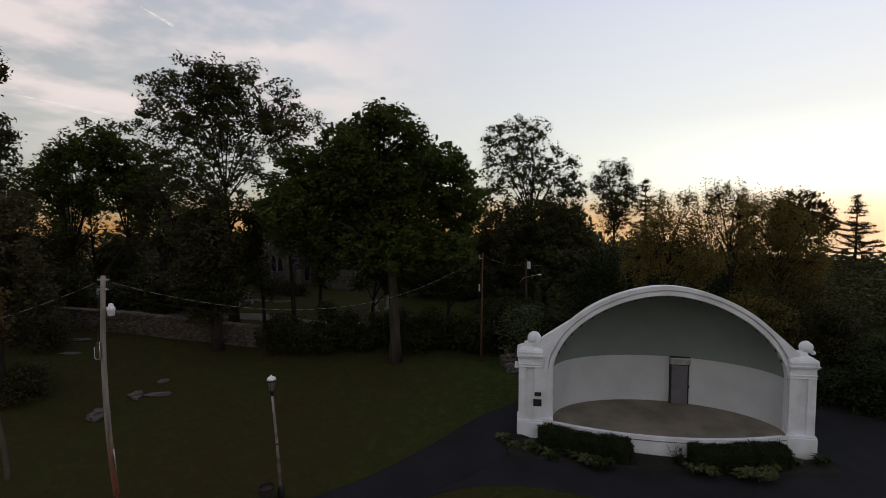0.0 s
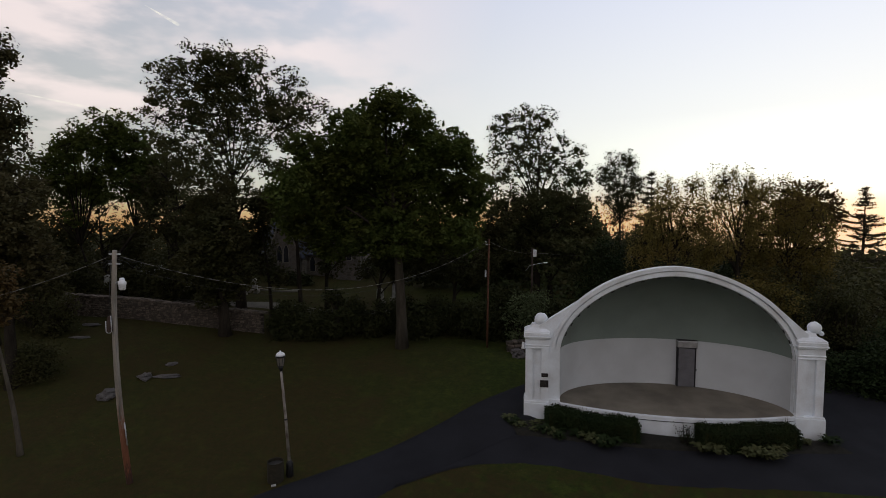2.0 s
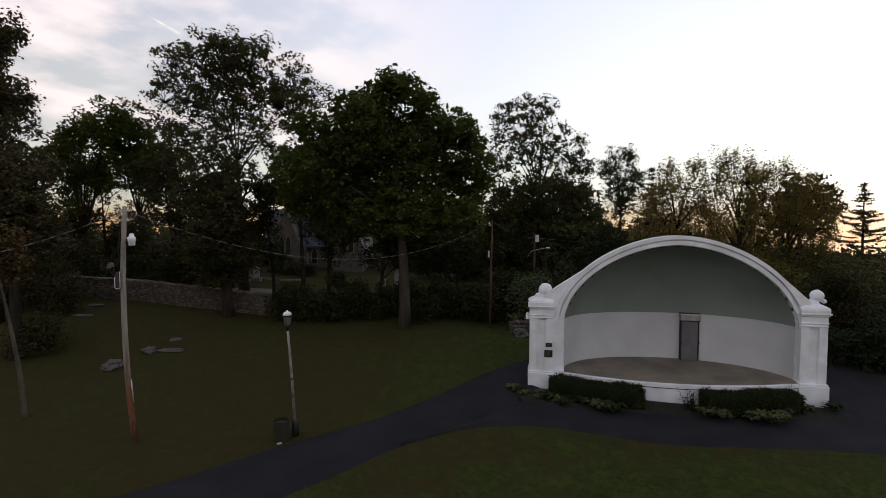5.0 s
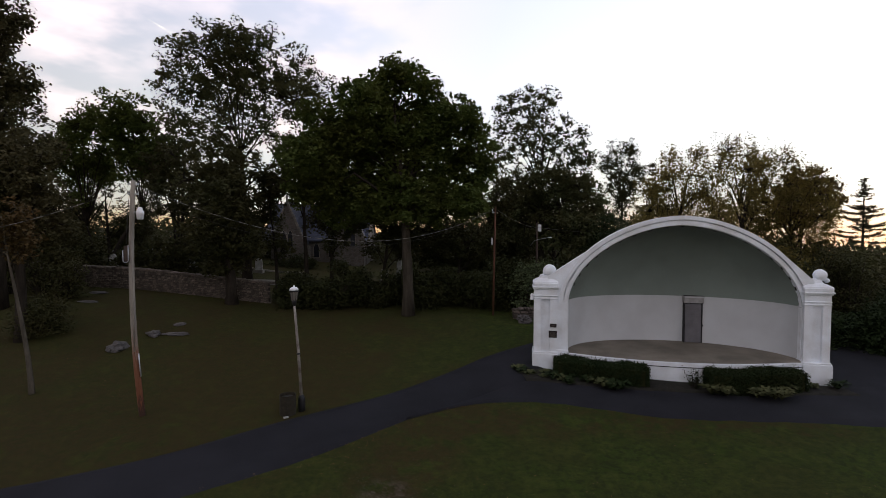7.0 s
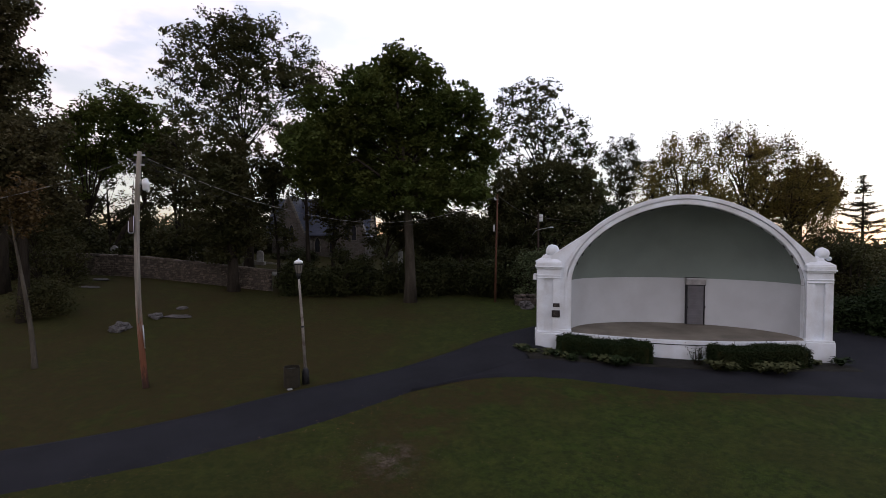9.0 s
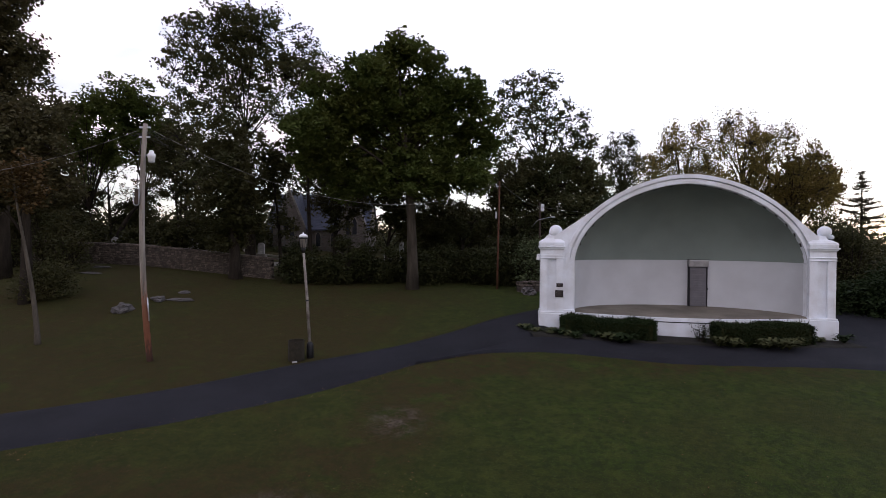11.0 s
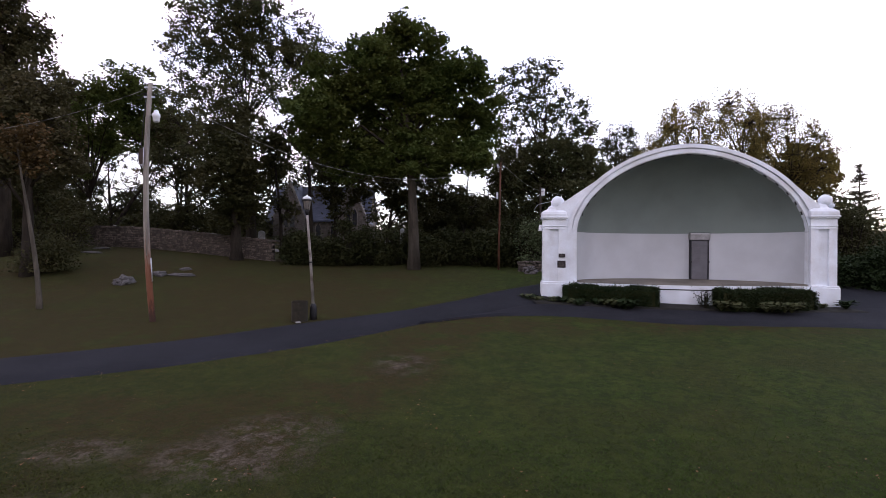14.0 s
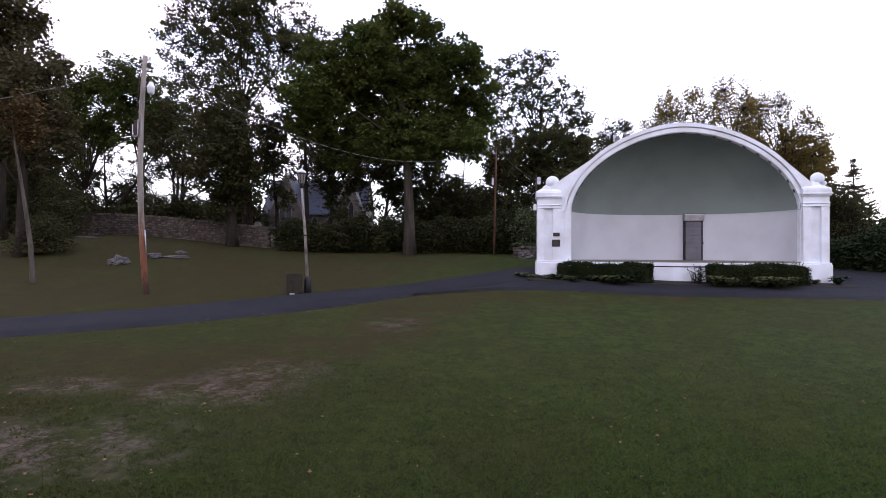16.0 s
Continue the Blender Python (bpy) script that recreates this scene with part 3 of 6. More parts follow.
# ---------------------------------------------------------------- band shell
SHELL_M = pose(9.97, 21.86, 0, 0, 0, -9.03)
A, B, Z0, Z1, RISE, CX, FRONT = 5.11, 3.28, 0.82, 3.22, 3.71, 0.27, 0.23
FOOT = -0.36  # ground at the shell's foot
LEFT_PIER, RIGHT_PIER = -5.92, 5.96


def bow_y(x):
    """The bowed line of the stage front, in the shell's own plan."""
    return FRONT - 0.12 - 0.98 * (1 - min(1.0, abs((x - CX) / A)) ** 2)


def swell(c):
    """Height of the arch over its springing for a share c of its half width: fuller than a triangle, flatter in the haunch than an ellipse."""
    return max(0.0, 1 - abs(c) ** 1.8) ** 0.55


def arch(u, grow=0.0):
    """A point of the arch's front edge, u from 0 (left foot) to 1 (right foot), grown outwards."""
    t = math.pi * (1 - u)
    return CX + (A + grow) * math.cos(t), Z1 + (RISE + grow) * swell(math.cos(t))


def build_shell():
    shell = thing("band_shell", "white arched band shell with grey-green dome and raised stage", "band shell", SHELL_M)
    n, k = 48, 14

    def plan(t, grow=0.0):
        return CX + (A + grow) * math.cos(t), FRONT + (B + grow) * math.sin(t)

    # curved lower wall with thickness
    verts, faces = [], []
    for grow in (0.0, 0.3):
        for z in (Z0 - 0.9, Z0, Z1 - 0.02):
            verts += [(*plan(math.pi * (1 - i / n), grow), z) for i in range(n + 1)]
    w = n + 1
    for s in (0, 3):
        for r in range(2):
            for i in range(n):
                q = ((s + r) * w + i, (s + r) * w + i + 1, (s + r + 1) * w + i + 1, (s + r + 1) * w + i)
                faces.append(q)
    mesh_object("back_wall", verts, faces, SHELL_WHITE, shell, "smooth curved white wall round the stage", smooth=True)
    # dome, inner and outer skins
    verts, faces = [], []
    for grow in (0.0, 0.32):
        for j in range(k + 1):
            f = math.pi / 2 * j / k
            for i in range(n + 1):
                t = math.pi * (1 - i / n)
                x, y = CX + (A + grow) * math.cos(t) * math.cos(f), FRONT + (B + grow) * math.sin(t) * math.cos(f)
                verts.append((x, y, Z1 + (RISE + grow) * swell(math.cos(f))))
    for s in (0, (k + 1) * w):
        for j in range(k):
            for i in range(n):
                a = s + j * w + i
                faces.append((a, a + 1, a + w + 1, a + w))
    mesh_object("dome", verts, faces, SHELL_GREEN, shell, "grey-green plaster half dome", smooth=True)
    # thin picture line between the two colours
    verts, faces = [], []
    for r, z in ((0.0, Z1 - 0.03), (-0.025, Z1 - 0.03), (-0.025, Z1 + 0.01), (0.0, Z1 + 0.01)):
        verts += [(*plan(math.pi * (1 - i / n), r), z) for i in range(n + 1)]
    for r in range(3):
        faces += [(r * w + i, r * w + i + 1, (r + 1) * w + i + 1, (r + 1) * w + i) for i in range(n)]
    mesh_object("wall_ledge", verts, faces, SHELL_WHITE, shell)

    # stepped arch mouldings: inner edge, outer edge, front and back depth
    def ring(name, g0, g1, y0, y1, foot, label=""):
        m, verts, faces = 64, [], []
        rows = []
        for i in range(m + 1):
            p0, p1 = arch(i / m, g0), arch(i / m, g1)
            rows.append((p0, p1))
        left = [((CX - A - g0, foot), (CX - A - g1, foot))]
        right = [((CX + A + g0, foot), (CX + A + g1, foot))]
        for p0, p1 in left + rows + right:
            verts += [(p0[0], y0, p0[1]), (p1[0], y0, p1[1]), (p1[0], y1, p1[1]), (p0[0], y1, p0[1])]
        for i in range(len(rows) + 1):
            for j in range(4):
                faces.append((i * 4 + j, i * 4 + (j + 1) % 4, i * 4 + 4 + (j + 1) % 4, i * 4 + 4 + j))
        mesh_object(name, verts, faces, WHITE, shell, label)
    ring("inner_arch", -0.02, 0.20, FRONT + 0.03, FRONT + 0.42, Z0)
    ring("arch_groove", 0.202, 0.245, FRONT + 0.12, FRONT + 0.4, Z1 - 0.02)
    ring("outer_arch", 0.247, 0.43, FRONT - 0.02, FRONT + 0.46, Z1 - 0.04)
    # spandrels: the straight shoulders from the arch down to the piers
    for s, c in ((-1, LEFT_PIER), (1, RIGHT_PIER)):
        bm = bmesh.new()
        inner = []
        for i in range(11):
            k = math.cos(math.radians(40) * i / 10)
            inner.append((CX + s * (A + 0.435) * k, Z1 + (RISE + 0.435) * swell(k)))
        px = c - s * 0.10
        poly = inner + [(px, 4.42), (px, Z1)]
        f0 = [bm.verts.new((x, FRONT + 0.03, z)) for x, z in poly]
        f1 = [bm.verts.new((x, FRONT + 0.42, z)) for x, z in poly]
        bm.faces.new(f0)
        bm.faces.new(f1[::-1])
        for i in range(len(poly)):
            j = (i + 1) % len(poly)
            bm.faces.new((f0[i], f0[j], f1[j], f1[i]))
        bmesh.ops.triangulate(bm, faces=bm.faces[:])
        part("spandrel", bm, WHITE, shell)

    # piers with plinth, panelled shaft, cap, pedestal and ball
    for s, c, w0 in ((-1, LEFT_PIER, 0.54), (1, RIGHT_PIER, 0.54)):
        bx = boxes((c - w0 - 0.07, c + w0 + 0.07, FRONT - 0.24, FRONT + 0.92, FOOT + 0.10, 0.70), (c - w0 - 0.10, c + w0 + 0.10, FRONT - 0.28, FRONT + 0.96, FOOT - 0.35, FOOT + 0.11), bevel=0.03)
        plinth = part("plinth", bx, WHITE_ROUGH, shell, "rough white plinth stained at its foot")
        part("plinth_moulding", boxes((c - w0 - 0.05, c + w0 + 0.05, FRONT - 0.20, FRONT + 0.90, 0.70, 0.78), bevel=0.025), WHITE, plinth)
        y0 = FRONT - 0.10
        bm = bmesh.new()
        box(bm, c - w0, c + w0, y0 + 0.13, FRONT + 0.80, 0.76, 3.86)
        for r in ((c - w0, c - 0.21, y0, y0 + 0.128, 0.78, 3.35), (c + 0.21, c + w0, y0, y0 + 0.128, 0.78, 3.35), (c - w0, c + w0, y0, y0 + 0.128, 3.352, 3.86)):
            box(bm, *r)
        part("pier_shaft", bm, WHITE, shell, "white pier with a tall sunk panel")
        part("shaft_band", boxes((c - w0 - 0.025, c + w0 + 0.025, y0 - 0.03, FRONT + 0.83, 3.34, 3.385), bevel=0.012), WHITE, shell)
        bm = boxes((c - w0 - 0.03, c + w0 + 0.03, y0 - 0.04, FRONT + 0.86, 3.46, 3.52), (c - w0 - 0.05, c + w0 + 0.05, y0 - 0.07, FRONT + 0.88, 3.80, 3.87),
                   (c - w0 - 0.09, c + w0 + 0.09, y0 - 0.13, FRONT + 0.93, 3.872, 3.95), (c - w0 - 0.05, c + w0 + 0.05, y0 - 0.09, FRONT + 0.89, 3.952, 4.11), bevel=0.022)
        cap = part("pier_cap", bm, WHITE, shell, "stepped white cap, weathered on top")
        bm = bmesh.new()
        q = [(w0 + 0.07, 4.11), (w0 + 0.06, 4.16), (w0 - 0.02, 4.21), (w0 - 0.10, 4.27), (w0 - 0.22, 4.32), (0.27, 4.40), (0.24, 4.47)]
        rings = []
        for r, z in q:
            rings.append([bm.verts.new((c + sx * r, FRONT + 0.38 + sy * r * 0.85, z)) for sx, sy in ((-1, -1), (1, -1), (1, 1), (-1, 1))])
        for a, b in zip(rings, rings[1:]):
            for i in range(4):
                bm.faces.new((a[i], a[(i + 1) % 4], b[(i + 1) % 4], b[i]))
        bm.faces.new(rings[0][::-1])
        bm.faces.new(rings[-1])
        part("pedestal", bm, WHITE, cap)
        # scrolled ears hugging the ball
        bx, R = (c + 0.20, 0.325) if s < 0 else (c + 0.30, 0.275)
        for e in (-1, 1):
            bm = bmesh.new()
            bmesh.ops.create_uvsphere(bm, u_segments=14, v_segments=8, radius=0.13)
            bm.transform(Matrix.Translation((bx + e * (R - 0.02), FRONT + 0.34, 4.43)) @ Matrix.Diagonal((0.7, 1.4, 0.8, 1)))
            part("scroll", bm, WHITE_ROUGH, cap, smooth=True)
        bm = bmesh.new()
        prof = [(R * math.sin(t), 4.665 - R * math.cos(t)) for t in [0.5 + i * (math.pi - 0.51) / 13 for i in range(14)]]
        lathe(bm, prof, 28, bx, FRONT + 0.38)
        for v in bm.verts:
            v.co += Vector((1, 1, 1)) * 0.025 * noise.noise(v.co * 4.5)
        part("ball_finial", bm, WHITE_ROUGH, cap, "round white ball, scuffed", smooth=True)
        # smooth jamb between pier and opening
        j0, j1 = sorted((CX + s * (A + 0.20), c - s * (w0 - 0.02)))
        part("jamb", boxes((j0, j1, FRONT + 0.02, FRONT + 0.5, FOOT, 3.9)), WHITE, shell)
        part("jamb_plinth", boxes((min(j0, CX + s * (A - 0.03)), max(j1, CX + s * (A - 0.03)), FRONT - 0.06, FRONT + 0.52, FOOT - 0.2, 0.86), bevel=0.015), WHITE, shell)

    # small floodlight on the outer side of the left pier
    lamp = new("floodlight")
    lamp.parent = shell
    tagged(lamp, "small white floodlight on a bent dark arm")
    c = LEFT_PIER - 0.55
    tube("arm", [(c, FRONT + 0.3, 3.80), (c - 0.16, FRONT + 0.2, 3.86), (c - 0.34, FRONT + 0.1, 3.68)], [0.018, 0.018, 0.014], BLACK, lamp, "", 8)
    bm = bmesh.new()
    lathe(bm, [(0.05, 0.30), (0.075, 0.26), (0.085, 0.06), (0.11, 0.0)], 14)
    bm.transform(Matrix.Translation((c - 0.10, FRONT + 0.1, 3.26)))
    part("lamp_body", bm, LAMP_WHITE, lamp, smooth=True)

    # stage: bowed floor, lip and front wall
    def bow(u):
        t = (u - 0.5) * 2
        return CX + (A - 0.02) * t, bow_y(CX + A * t)
    m = 40
    verts = [(*bow(i / m), Z0 - 0.10) for i in range(m + 1)] + [(*plan(math.pi * (1 - i / m), -0.003), Z0 + 0.0) for i in range(m + 1)]
    faces = [(i, i + 1, m + 2 + i, m + 1 + i) for i in range(m)]
    verts += [(x, y, z - 0.2) for x, y, z in verts]
    o = 2 * (m + 1)
    faces += [tuple(o + v for v in f[::-1]) for f in list(faces)]
    mesh_object("stage_floor", verts, faces, STAGE, shell, "worn brownish concrete stage floor")

    def front_band(name, d0, d1, z0, z1, material, label=""):
        verts, faces = [], []
        for i in range(m + 1):
            x, y = bow(i / m)
            verts += [(x, y + d0, z0), (x, y + d1, z0), (x, y + d1, z1), (x, y + d0, z1)]
        for i in range(m):
            for j in range(4):
                faces.append((i * 4 + j, i * 4 + (j + 1) % 4, i * 4 + 4 + (j + 1) % 4, i * 4 + 4 + j))
        faces += [(0, 1, 2, 3), tuple(4 * m + j for j in (3, 2, 1, 0))]
        mesh_object(name, verts, faces, material, shell, label)
    front_band("stage_lip", -0.08, 0.12, 0.585, 0.745, WHITE, "rounded white stage lip")
    front_band("lip_joint", -0.02, 0.10, 0.535, 0.583, DARK_JOINT)
    front_band("stage_wall", -0.05, 0.10, FOOT - 0.3, 0.533, WHITE_ROUGH, "white stage front, dirty at the ground")

    # door in the back wall
    dx0, dx1 = 1.38, 2.17
    t = math.acos((1.79 - CX) / A)
    yd = FRONT + B * math.sin(t) - 0.16
    door = part("door", boxes((dx0, dx1, yd, yd + 0.12, Z0, 2.89), bevel=0.01), DOOR_GREY, shell, "closed grey roller shutter door of narrow slats")
    for i in range(16):
        z = Z0 + 0.02 + i * 0.128
        part("slat", boxes((dx0 + 0.03, dx1 - 0.03, yd - 0.025, yd - 0.001, z, z + 0.118), bevel=0.01), DOOR_GREY, door)
    for x in (dx0 - 0.05, dx1 + 0.012):
        part("door_jamb", boxes((x, x + 0.038, yd - 0.03, yd + 0.3, Z0, 2.90)), DARK_JOINT, door)
    for x in (dx0 - 0.06, dx1 + 0.02):
        part("hinge", boxes((x, x + 0.06, yd - 0.055, yd - 0.032, Z0 + 0.86, Z0 + 0.97)), BLACK, door)
    part("shutter_box", boxes((dx0 - 0.08, dx1 + 0.09, yd - 0.10, yd + 0.3, 2.895, 3.26), bevel=0.03), DOOR_BOX, shell, "pale grey shutter box over the door")
    part("box_top", boxes((dx0 - 0.075, dx1 + 0.085, yd - 0.095, yd + 0.3, 3.262, 3.275)), DARK_JOINT, shell, "dirty top of the shutter box")
    # solid dark strip that draws the shadow line below the shutter box
    part("box_shadow_strip", boxes((dx0 - 0.06, dx1 + 0.07, yd - 0.085, yd + 0.2, 2.862, 2.893)), DARK_JOINT, shell)
    part("box_mark", boxes((dx0 - 0.06, dx1 + 0.07, yd - 0.108, yd - 0.102, 3.19, 3.235)), SHELL_WHITE, shell)
    # two bronze plaques on the left pier
    c = LEFT_PIER
    y0 = FRONT - 0.10
    for z0, z1, x0, x1 in ((1.965, 2.145, c + 0.22, c + 0.53), (1.465, 1.805, c + 0.16, c + 0.55)):
        pl = part("plaque", boxes((x0, x1, y0 - 0.045, y0 - 0.004, z0, z1), bevel=0.008), BRONZE, shell, "small dark bronze plaque")
        rows = 2 if z1 - z0 < 0.3 else 5
        for r in range(rows):
            z = z1 - 0.06 - r * (z1 - z0 - 0.09) / rows
            part("text_bar", boxes((x0 + 0.06, x1 - 0.06 - 0.04 * (r % 2), y0 - 0.052, y0 - 0.046, z - 0.022, z)), BRONZE_LINE, pl)
    # small stage lights under the arch
    for i in range(19):
        u = 0.09 + 0.82 * i / 18
        x, z = arch(u, -0.075)
        bm = boxes((-0.085, 0.085, -0.04, 0.04, -0.02, 0.02), bevel=0.01)
        bm.transform(Matrix.Translation((x, FRONT + 0.045, z)) @ Matrix.Rotation(-(math.pi * (1 - u) - math.pi / 2), 4, "Y"))
        part("stage_light", bm, BLACK, shell)
    return shell


build_shell()


# ---------------------------------------------------------------- hedges and bed plants
def build_hedge(name, u0, u1, depth, height, seed, label):
    """A clipped hedge along the stage front, in the shell's own plan: u along x, set before the bowed wall."""
    rng = np.random.default_rng(seed)
    h = thing(name, label, "hedge", SHELL_M @ Matrix.Translation((0, 0, FOOT)))
    n = 17000
    u = rng.uniform(u0, u1, n)
    side = rng.integers(0, 3, n)
    front = np.array([bow_y(x) - 0.13 for x in u])
    edge = np.minimum(1, np.minimum(u - u0, u1 - u) / 0.35)
    d = np.where(side == 0, 1.0, rng.uniform(0, 1, n)) * depth * (0.72 + 0.28 * edge)
    z = np.where(side == 1, 1.0, rng.uniform(0.02, 1, n)) * height * (0.86 + 0.14 * np.sqrt(edge))
    ends = side == 2
    u = np.where(ends, np.where(rng.random(n) < 0.5, u0, u1), u)
    front = np.array([bow_y(x) - 0.13 for x in u])
    p = np.stack([u, front - d, z], 1) + rng.normal(0, 0.045, (n, 3))
    p[:, 2] += 0.05 * np.sin(u * 2.3) + 0.03 * np.sin(u * 7.1)
    quads_object("foliage", leaf_quads(rng, p, 0.07, 0.25), LEAF_HEDGE, h)
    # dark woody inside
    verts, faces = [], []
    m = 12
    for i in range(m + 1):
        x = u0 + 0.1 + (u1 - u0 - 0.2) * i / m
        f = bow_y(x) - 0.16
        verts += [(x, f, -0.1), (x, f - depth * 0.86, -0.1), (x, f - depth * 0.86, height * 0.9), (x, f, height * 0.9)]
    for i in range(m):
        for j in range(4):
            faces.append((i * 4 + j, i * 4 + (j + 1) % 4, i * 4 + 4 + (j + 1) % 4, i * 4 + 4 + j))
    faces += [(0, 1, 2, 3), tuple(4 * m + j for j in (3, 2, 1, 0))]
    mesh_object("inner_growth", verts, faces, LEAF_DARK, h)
    # a few long shoots above the clipped top
    for _ in range(26):
        v, f = [], []
        x = rng.uniform(u0 + 0.1, u1 - 0.1)
        y = bow_y(x) - 0.13 - depth * rng.uniform(0.1, 0.9)
        q = Vector((x, y, height))
        tube_data([q, q + Vector((rng.normal(0, 0.05), rng.normal(0, 0.05), rng.uniform(0.1, 0.3)))], [0.012, 0.004], 4, v, f)
        mesh_object("shoot", v, f, LEAF_HEDGE, h)
    return h


build_hedge("hedge", -5.45, -1.62, 1.0, 0.98, 11, "long clipped dark green hedge below the stage lip")
build_hedge("hedge", 0.92, 4.98, 1.0, 0.98, 12, "clipped dark green hedge with straggling shoots by the pier")


def build_hosta(seed, size):
    """A low clump of broad arching leaves."""
    rng = np.random.default_rng(seed)
    v, f = [], []
    for i in range(44):
        a, r = rng.uniform(0, 2 * math.pi), size * rng.uniform(0.55, 1.1)
        d, side = Vector((math.cos(a), math.sin(a), 0)), Vector((-math.sin(a), math.cos(a), 0))
        h, w = size * rng.uniform(0.45, 0.95), size * rng.uniform(0.11, 0.18)
        s = len(v)
        for k, (t, ww) in enumerate(((0.05, 0.15), (0.35, 0.8), (0.65, 1.0), (0.88, 0.55), (1.0, 0.05))):
            c = d * (r * t) + Vector((0, 0, h * math.sin(min(1, t * 1.25) * 2.1)))
            v += [c - side * w * ww, c + Vector((0, 0, -0.02 * size)), c + side * w * ww]
        for k in range(4):
            b = s + 3 * k
            f += [(b, b + 1, b + 4, b + 3), (b + 1, b + 2, b + 5, b + 4)]
    return v, f


rng = np.random.default_rng(5)
hosta_meshes = []
for k in range(4):
    v, f = build_hosta(40 + k, 0.40)
    me = bpy.data.meshes.new("hosta")
    me.from_pydata(v, [], f)
    me.polygons.foreach_set("use_smooth", [True] * len(me.polygons))
    me.materials.append((LEAF_HOSTA, LEAF_HEDGE, LEAF_LILY, LEAF_LILY)[k])
    hosta_meshes.append(me)
HOSTAS = [(-6.75, -0.35), (-6.35, -0.75), (-5.9, -0.95), (-5.4, -1.1), (-4.9, -1.35), (-4.35, -1.55), (-3.8, -1.75), (-3.1, -2.0), (-6.6, -0.9), (-2.3, -2.15), (-6.2, -0.5), (-5.6, -1.35), (-5.0, -1.6), (-4.6, -1.75), (-4.0, -2.0), (-3.4, -2.2), (-5.9, -1.3), (-6.9, -0.7), (-2.8, -2.2),
          (1.3, -2.15), (1.8, -2.2), (2.3, -2.1), (2.75, -2.0), (3.2, -1.9), (3.6, -1.75), (4.1, -1.55), (2.5, -2.35), (3.3, -2.2), (5.7, -0.55), (6.1, -0.5)]
for i, (x, y) in enumerate(HOSTAS):
    lily = 1.0 < x < 4.5
    ob = new("leafy_clump" if lily else "hosta", hosta_meshes[2 + i % 2 if lily else i % 2])
    s = 0.75 + 0.5 * rng.random()
    p = SHELL_M @ Vector((x + 0.35 * rng.normal(), y + 0.12 * rng.normal(), 0))
    ob.matrix_world = pose(p.x, p.y, FOOT + 0.14, 0, 0, 360 * rng.random()) @ Matrix.Diagonal((s, s, s, 1))
    tagged(ob, "pale yellow-green leafy clump before the hedge" if lily else "grey-green hosta clump in the bed" if i % 2 == 0 else "dark green hosta clump in the bed", "plant", "bed plants before the stage")


def build_spray():
    """A loose bush of thin bare stems at the hedge's end."""
    rng = np.random.default_rng(77)
    p = SHELL_M @ Vector((0.35, -1.45, FOOT))
    t = thing("loose_shrub", "thin straggling shrub with sparse small leaves", "shrub", Matrix.Translation(p))
    v, f, tips = [], [], []
    for i in range(34):
        a, r, h = rng.uniform(0, 6.28), rng.uniform(0.1, 0.45), rng.uniform(0.45, 1.05)
        q = Vector((0.05 * math.cos(a), 0.05 * math.sin(a), -0.05))
        e = Vector((r * math.cos(a), r * math.sin(a), h))
        tube_data([q, q.lerp(e, 0.5) + Vector((0, 0, 0.08)), e], [0.012, 0.008, 0.003], 4, v, f)
        tips += [q.lerp(e, s) for s in (0.5, 0.65, 0.8, 0.9, 1.0) for _ in range(2)]
    tagged(mesh_object("branchwork", v, f, BARK, t), kind="stuff")
    c = np.array(tips) + rng.normal(0, 0.05, (len(tips), 3))
    quads_object("foliage", leaf_quads(rng, c, 0.07), LEAF_HEDGE, t)


build_spray()


